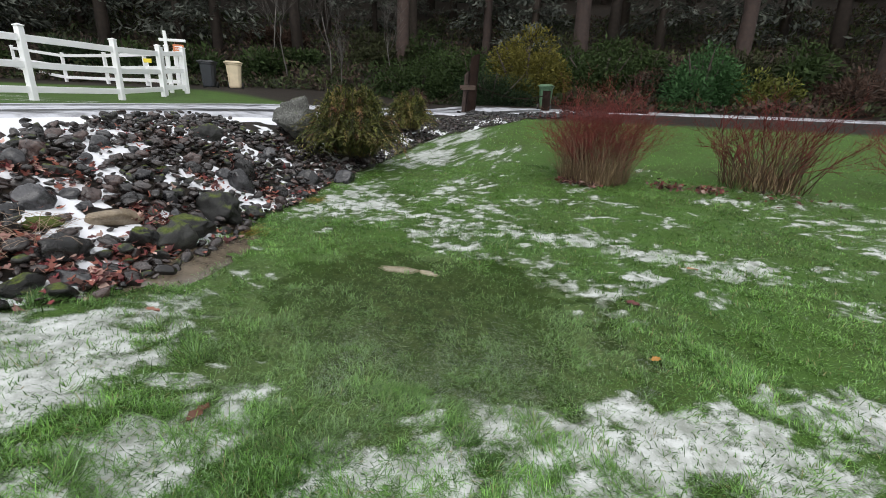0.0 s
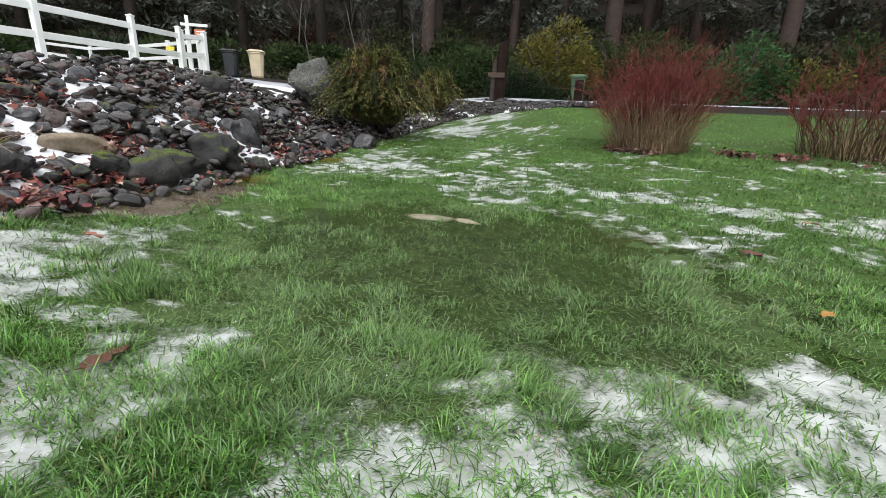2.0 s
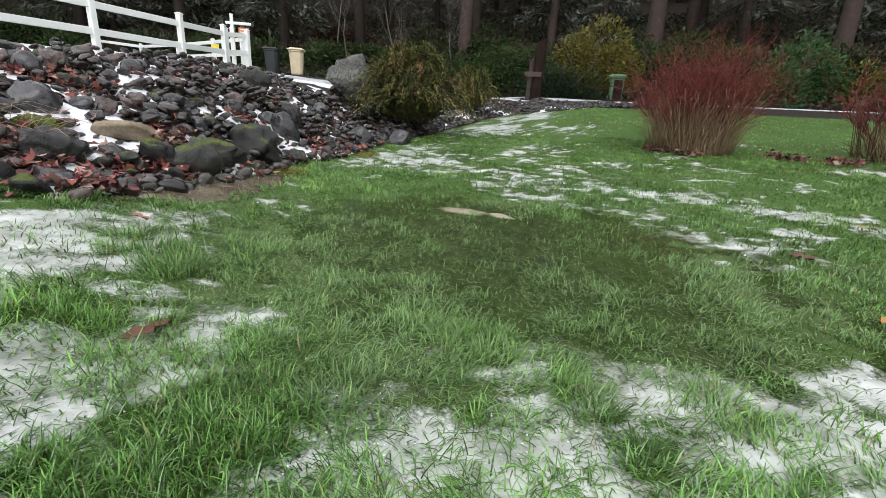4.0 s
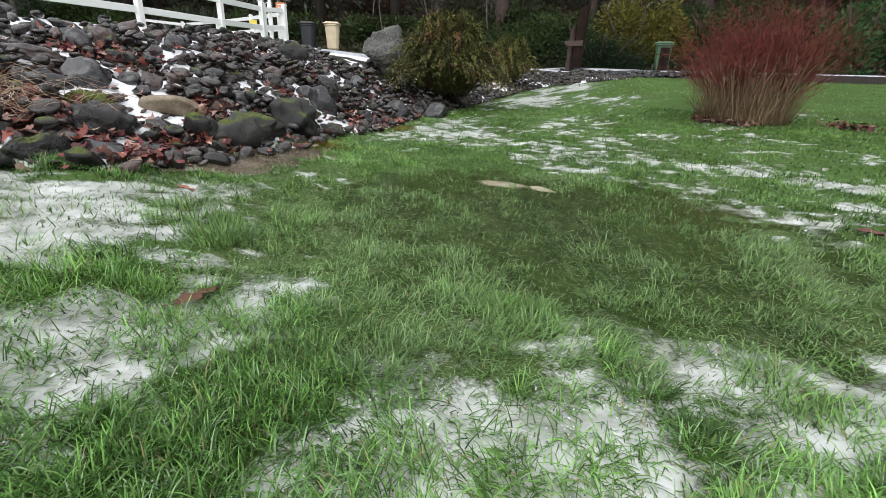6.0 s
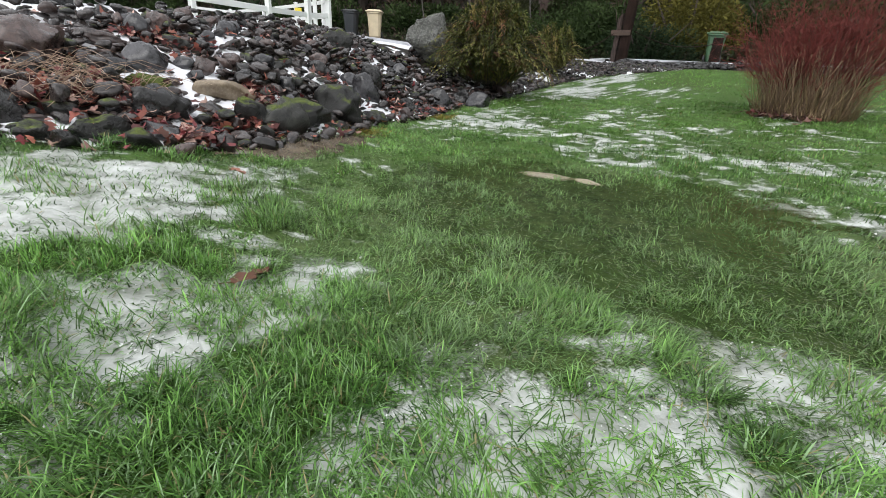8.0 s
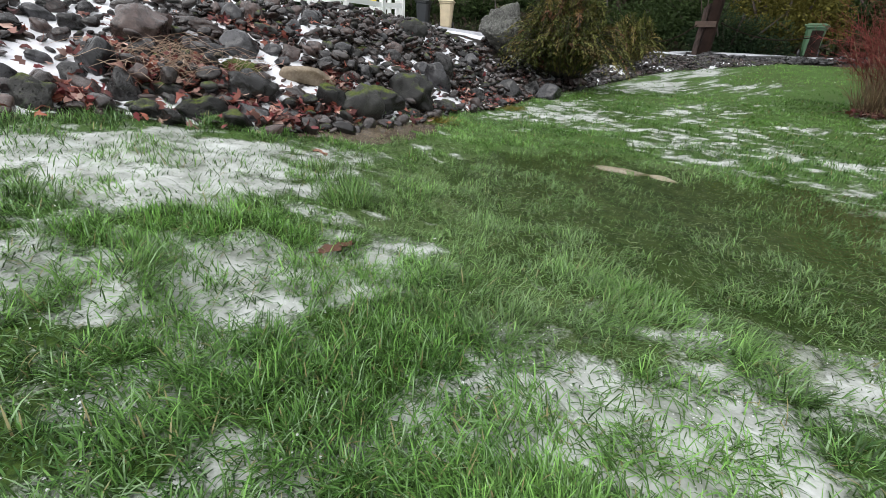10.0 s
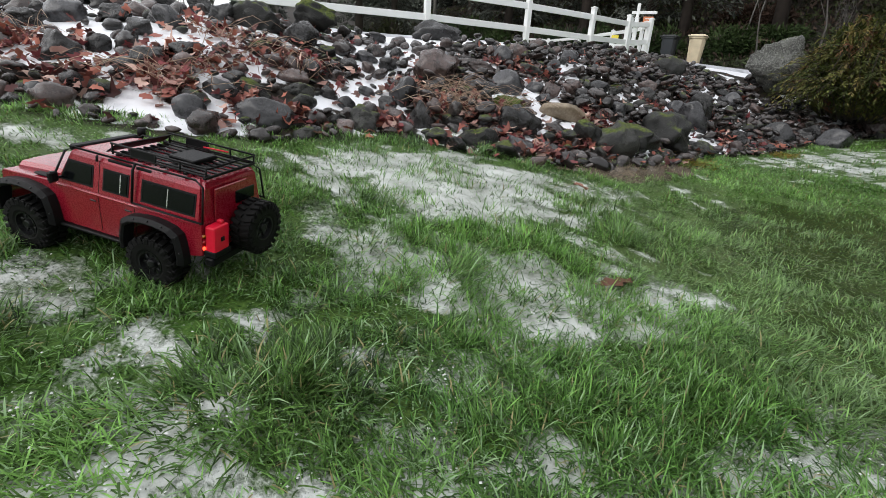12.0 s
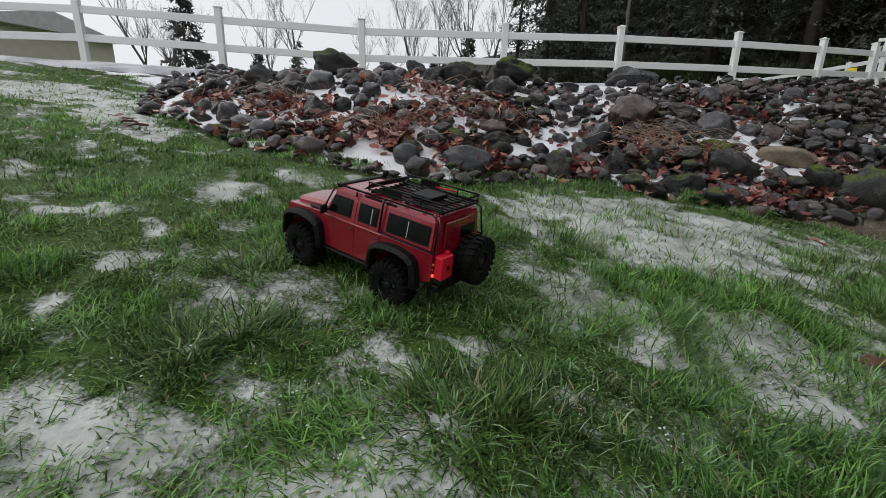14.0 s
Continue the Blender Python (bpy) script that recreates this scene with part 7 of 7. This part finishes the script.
# windscreen and rear window
for name, z0, z1, hw in (("windshield", 0.181, 0.232, 0.078),):
    bm = bmesh.new()
    o = [bm.verts.new((front_x(z) + 0.0018, y, z)) for y, z in ((-hw, z0), (hw, z0), (hw - 0.008, z1), (-hw + 0.008, z1))]
    i_ = [bm.verts.new((v.co.x - 0.004, v.co.y, v.co.z)) for v in o]
    bm.faces.new(o)
    bm.faces.new(i_[::-1])
    for k in range(4):
        bm.faces.new((o[(k + 1) % 4], o[k], i_[k], i_[(k + 1) % 4]))
    bmesh.ops.recalc_face_normals(bm, faces=bm.faces)
    part(name, bm, glass, car)
part("rear_door", box_bm(-0.2735, -0.2695, -0.04, 0.06, 0.1, 0.235, 0.0015), paint, car)
part("rear_window", box_bm(-0.2755, -0.2735, -0.062, 0.0, 0.188, 0.216, 0.0008), glass, car)

# wheel flares
for s in (-1, 1):
    for cx in (FX, RX):
        bm = bmesh.new()
        n, prev = 16, None
        for i in range(n + 1):
            a = radians(188 - 196 * i / n)
            ring = []
            for r, y, dz in ((0.0685, 0.096, 0), (0.0695, 0.12, 0), (0.0735, 0.1225, 0), (0.0835, 0.116, 0), (0.084, 0.097, 0)):
                q = max(abs(math.cos(a)), abs(math.sin(a))) ** 0.5
                ring.append(bm.verts.new((cx + r * math.cos(a) / q * 0.94, s * y, 0.086 + r * 0.88 * math.sin(a) / q)))
            if prev:
                for k in range(4):
                    bm.faces.new((prev[k], prev[k + 1], ring[k + 1], ring[k]))
            prev = ring
        ext = bmesh.ops.extrude_face_region(bm, geom=bm.faces[:])
        bmesh.ops.scale(bm, vec=(0.985, 1, 0.985), space=Matrix.Translation((-cx, 0, -0.086)), verts=[g for g in ext["geom"] if isinstance(g, bmesh.types.BMVert)])
        bmesh.ops.recalc_face_normals(bm, faces=bm.faces)
        fl = part("wheel_flare", bm, black_plastic, car)
        for i in range(7):
            a = radians(165 - 150 * i / 6)
            rv = bmesh.new()
            bmesh.ops.create_icosphere(rv, subdivisions=1, radius=0.0024)
            part("rivet", rv, steel, fl).location = (cx + 0.0735 * math.cos(a) / max(abs(math.cos(a)), abs(math.sin(a))) ** 0.5, s * 0.1195, 0.086 + 0.0688 * math.sin(a) / max(abs(math.cos(a)), abs(math.sin(a))) ** 0.5)


def wheel(name, parent):
    """Chunky tyre with two rows of lugs, and a dark rim; the axle lies along y, the outer side to +y."""
    hub = new(name)
    hub.parent = parent
    bm = bmesh.new()
    prof = [(0.027, -0.02), (0.034, -0.0235), (0.048, -0.024), (0.0555, -0.02), (0.0565, 0), (0.0555, 0.02), (0.048, 0.024), (0.034, 0.0235), (0.027, 0.02)]
    n, rings = 40, []
    for i in range(n):
        a = 2 * math.pi * i / n
        rings.append([bm.verts.new((r * math.cos(a), y, r * math.sin(a))) for r, y in prof])
    for i in range(n):
        a, c = rings[i], rings[(i + 1) % n]
        for k in range(len(prof)):
            j = (k + 1) % len(prof)
            bm.faces.new((a[k], a[j], c[j], c[k]))
    tread = bmesh.new()
    for i in range(22):
        for s in (-1, 1):
            a = 2 * math.pi * (i + (0.5 if s > 0 else 0)) / 22
            lug = box_bm(-0.0047, 0.0047, -0.0095, 0.0095, 0.053, 0.0605, 0.0008)
            side = box_bm(-0.004, 0.004, 0.011, 0.0135, 0.044, 0.0575, 0.0006, 1, lug)
            m = Matrix.Rotation(a, 4, "Y") @ Matrix.Translation((0, s * 0.0125, 0)) @ Matrix.Rotation(s * 0.25, 4, "Z")
            if s < 0:
                m = m @ Matrix.Scale(-1, 4, (0, 1, 0))
            bmesh.ops.transform(lug, matrix=m, verts=lug.verts)
            tmp = bpy.data.meshes.new("tmp")
            lug.to_mesh(tmp)
            lug.free()
            tread.from_mesh(tmp)
            bpy.data.meshes.remove(tmp)
    bmesh.ops.recalc_face_normals(bm, faces=bm.faces)
    part("tyre", bm, rubber, hub)
    tagged(part("tread", tread, rubber, hub, "chunky rubber lugs"), kind="stuff")
    rim = bmesh.new()
    prof = [(0.0275, 0.02), (0.0285, 0.0225), (0.026, 0.022), (0.0245, 0.012), (0.011, 0.014), (0.009, 0.02), (0.006, 0.021), (0.0, 0.021)]
    rr = [[rim.verts.new((r * math.cos(2 * math.pi * i / 24), y, r * math.sin(2 * math.pi * i / 24))) for r, y in prof[:-1]] for i in range(24)]
    tip = rim.verts.new((0, 0.021, 0))
    for i in range(24):
        a, c = rr[i], rr[(i + 1) % 24]
        for k in range(len(prof) - 2):
            rim.faces.new((a[k], a[k + 1], c[k + 1], c[k]))
        rim.faces.new((a[-1], tip, c[-1]))
    for i in range(8):
        a = 2 * math.pi * i / 8
        b2 = box_bm(-0.0028, 0.0028, 0.0125, 0.0165, 0.0135, 0.0225, 0.0008)
        bmesh.ops.transform(b2, matrix=Matrix.Rotation(a, 4, "Y"), verts=b2.verts)
        tmp = bpy.data.meshes.new("tmp")
        b2.to_mesh(tmp)
        b2.free()
        rim.from_mesh(tmp)
        bpy.data.meshes.remove(tmp)
    bmesh.ops.recalc_face_normals(rim, faces=rim.faces)
    part("rim", rim, steel, hub, "dark grey beadlock rim")
    return hub


def spun(model, m):
    """Another wheel of the car on the same meshes."""
    h = new("wheel")
    h.parent = car
    for c in model.children:
        o = new(c.name.split(".")[0], c.data)
        o.parent = h
        tagged(o, c.get("label", ""))
    h.matrix_local = m
    return h


first = wheel("wheel", car)
first.matrix_local = pose(FX, 0.1, WZ, 0, 20, 0)
spun(first, pose(RX, 0.1, WZ, 0, 47, 0))
spun(first, pose(FX, -0.1, WZ, 0, 10, 180))
spun(first, pose(RX, -0.1, WZ, 0, 33, 180))
spun(first, pose(-0.306, -0.028, 0.135, 0, 15, 90))

# underside
part("chassis", box_bm(-0.24, 0.22, -0.035, 0.035, 0.075, 0.1, 0.004), black_plastic, car)
for cx in (FX, RX):
    v, f = tubes([[((cx, -0.085, WZ), 0.009), ((cx, -0.02, WZ), 0.011), ((cx, 0.0, WZ), 0.019), ((cx, 0.02, WZ), 0.011), ((cx, 0.085, WZ), 0.009)]], 10)
    solid("axle", v, f, black_plastic, car)
    for s in (-1, 1):
        v, f = tubes([[((cx + 0.012, s * 0.066, WZ + 0.005), 0.008), ((cx + 0.004, s * 0.06, WZ + 0.065), 0.008)]], 8)
        solid("shock", v, f, steel, car)
        v, f = tubes([[((cx, s * 0.05, WZ), 0.004), ((cx - 0.11 * (1 if cx > 0 else -1), s * 0.03, 0.082), 0.004)]], 6)
        solid("link_arm", v, f, steel, car)
part("skid_plate", box_bm(-0.05, 0.06, -0.04, 0.04, 0.066, 0.077, 0.003), steel, car)

# front end
grille = part("grille", box_bm(0.2345, 0.2395, -0.05, 0.05, 0.112, 0.156, 0.0015), black_plastic, car)
for k in range(7):
    part("slat", box_bm(0.239, 0.242, -0.047, 0.047, 0.115 + k * 0.0058, 0.1175 + k * 0.0058, 0.0006), black_plastic, grille)
part("badge", box_bm(0.2415, 0.243, 0.022, 0.03, 0.13, 0.134, 0.0006), chrome, grille)
part("bumper", box_bm(0.238, 0.256, -0.088, 0.088, 0.086, 0.104, 0.003), black_plastic, car)
for s in (-1, 1):
    pod = part("headlight", box_bm(0.2345, 0.2385, s * 0.071 - 0.019, s * 0.071 + 0.019, 0.112, 0.158, 0.0015), black_plastic, car)
    bm = bmesh.new()
    bmesh.ops.create_uvsphere(bm, u_segments=16, v_segments=8, radius=0.0115)
    bmesh.ops.scale(bm, vec=(0.45, 1, 1), verts=bm.verts)
    part("lens", bm, lamp_white, pod, "lit white lens", smooth=True).location = (0.2385, s * 0.069, 0.136)
    for zz in (0.121, 0.15):
        bm = bmesh.new()
        bmesh.ops.create_uvsphere(bm, u_segments=10, v_segments=6, radius=0.0042)
        part("indicator", bm, amber, pod, "amber lens", smooth=True).location = (0.2385, s * 0.085, zz)

# light bar, snorkel, cage and roof rack
bar = part("light_bar", box_bm(0.046, 0.062, -0.078, 0.078, 0.2415, 0.2535, 0.002), black_plastic, car)
part("lens", box_bm(0.0615, 0.0645, -0.075, 0.075, 0.243, 0.252, 0.001), bar_white, bar, "lit white strip")
v, f = tubes([[((0.141, -0.102, 0.165), 0.006), ((0.096, -0.104, 0.178), 0.006), ((0.058, -0.098, 0.25), 0.006)], [((0.058, -0.098, 0.247), 0.009), ((0.058, -0.098, 0.264), 0.009)]], 8)
solid("snorkel", v, f, black_plastic, car)
cage = []
for s in (-1, 1):
    cage.append([((0.101, s * 0.1, 0.165), 0.0022), ((0.092, s * 0.1, 0.176), 0.0022), ((0.059, s * 0.089, 0.243), 0.0022), ((0.04, s * 0.084, 0.253), 0.0022), ((-0.25, s * 0.084, 0.2545), 0.0022), ((-0.27, s * 0.089, 0.245), 0.0022), ((-0.2755, s * 0.1, 0.172), 0.0022)])
    cage.append([((-0.02, s * 0.082, 0.2525), 0.0026), ((-0.02, s * 0.0875, 0.249), 0.0026), ((-0.02, s * 0.089, 0.238), 0.0026)])
    cage.append([((-0.11, s * 0.084, 0.2545), 0.0026), ((-0.11, s * 0.092, 0.242), 0.0026), ((-0.11, s * 0.1015, 0.176), 0.0026)])
    cage.append([((-0.11, s * 0.1015, 0.176), 0.0022), ((-0.2755, s * 0.1015, 0.174), 0.0022)])
for pth in cage:
    v, f = tubes([pth], 7)
    solid("cage_tube", v, f, black_plastic, car)
rack = part("roof_rack", box_bm(-0.27, -0.02, -0.003, 0.003, 0.2575, 0.2605, 0.0008), black_plastic, car)
for yy in (-0.06, -0.04, -0.02, 0.02, 0.04, 0.06):
    part("slat", box_bm(-0.268, -0.02, yy - 0.0045, yy + 0.0045, 0.258, 0.261, 0.0008), black_plastic, rack)
for xx in (-0.262, -0.21, -0.15, -0.09, -0.028):
    part("crossbar", box_bm(xx - 0.004, xx + 0.004, -0.08, 0.08, 0.2545, 0.2585, 0.0008), black_plastic, rack)
for z in (0.262, 0.279):
    loop = [((-0.015, 0.08, z), 0.0022), ((-0.27, 0.08, z), 0.0022), ((-0.274, 0.076, z), 0.0022), ((-0.274, -0.076, z), 0.0022), ((-0.27, -0.08, z), 0.0022), ((-0.015, -0.08, z), 0.0022)]
    v, f = tubes([loop], 7)
    solid("rail", v, f, black_plastic, rack)
for s in (-1, 1):
    for xx in (-0.268, -0.2, -0.135, -0.07, -0.018):
        v, f = tubes([[((xx, s * 0.08, 0.257), 0.002), ((xx, s * 0.08, 0.279), 0.002)]], 6)
        solid("stanchion", v, f, black_plastic, rack)
    part("side_panel", box_bm(-0.135, -0.07, s * 0.0805 - 0.0012, s * 0.0805 + 0.0012, 0.262, 0.278, 0.0006), black_plastic, rack)
fair = bmesh.new()
fv = [fair.verts.new(p) for p in ((0.004, -0.078, 0.2575), (0.004, 0.078, 0.2575), (-0.028, 0.078, 0.279), (-0.028, -0.078, 0.279), (0.001, -0.078, 0.2565), (0.001, 0.078, 0.2565), (-0.031, 0.078, 0.278), (-0.031, -0.078, 0.278))]
for fc in ((0, 1, 2, 3), (7, 6, 5, 4), (0, 4, 5, 1), (1, 5, 6, 2), (2, 6, 7, 3), (3, 7, 4, 0)):
    fair.faces.new([fv[i] for i in fc])
part("wind_deflector", fair, black_plastic, rack)
part("storage_box", box_bm(-0.2, -0.13, -0.035, 0.04, 0.2615, 0.272, 0.002), black_plastic, rack)

# rear end
can = part("fuel_can", box_bm(-0.296, -0.272, 0.048, 0.092, 0.108, 0.166, 0.004, 2), can_red, car, "bright red plastic canister")
part("cap", box_bm(-0.291, -0.279, 0.056, 0.066, 0.166, 0.174, 0.002), can_red, can)
part("boss", box_bm(-0.2985, -0.2955, 0.065, 0.075, 0.132, 0.142, 0.0012), black_plastic, can)
part("can_holder", box_bm(-0.298, -0.27, 0.046, 0.094, 0.1, 0.112, 0.001), black_plastic, car)
part("spare_mount", box_bm(-0.3, -0.272, -0.035, -0.021, 0.125, 0.145, 0.002), black_plastic, car)
part("rear_bumper", box_bm(-0.29, -0.268, -0.092, 0.092, 0.076, 0.094, 0.003), black_plastic, car)
part("number_plate", box_bm(-0.2735, -0.2705, 0.0625, 0.0885, 0.096, 0.107, 0.0006), plate_yellow, car, "plain yellow plate")
for s in (-1, 1):
    for zz, mt in ((0.116, tail_glow), (0.13, red_lens), (0.143, amber)):
        bm = bmesh.new()
        bmesh.ops.create_uvsphere(bm, u_segments=10, v_segments=6, radius=0.0042)
        part("tail_light", bm, mt, car, smooth=True).location = (-0.2705, s * 0.0925, zz)
v, f = tubes([[((-0.13, -0.07, 0.27), 0.0018), ((-0.2, -0.074, 0.272), 0.0018)]], 6)
solid("shovel_handle", v, f, can_red, rack)
rack.matrix_local = Matrix.Translation((-0.03, 0, 0)) @ Matrix.Diagonal((0.88, 0.92, 1, 1))

heading, cx, cy = radians(-127.5), -0.325, -0.4
hx, hy = math.cos(heading), math.sin(heading)
zf, zr = land_z(cx + hx * 0.16, cy + hy * 0.16), land_z(cx - hx * 0.16, cy - hy * 0.16)
zl, zq = land_z(cx - hy * 0.1, cy + hx * 0.1), land_z(cx + hy * 0.1, cy - hx * 0.1)
car.matrix_world = Matrix.Translation((cx, cy, (zf + zr) / 2 - 0.002)) @ Euler((math.atan2(zl - zq, 0.2), -math.atan2(zf - zr, 0.32), heading)).to_matrix().to_4x4()
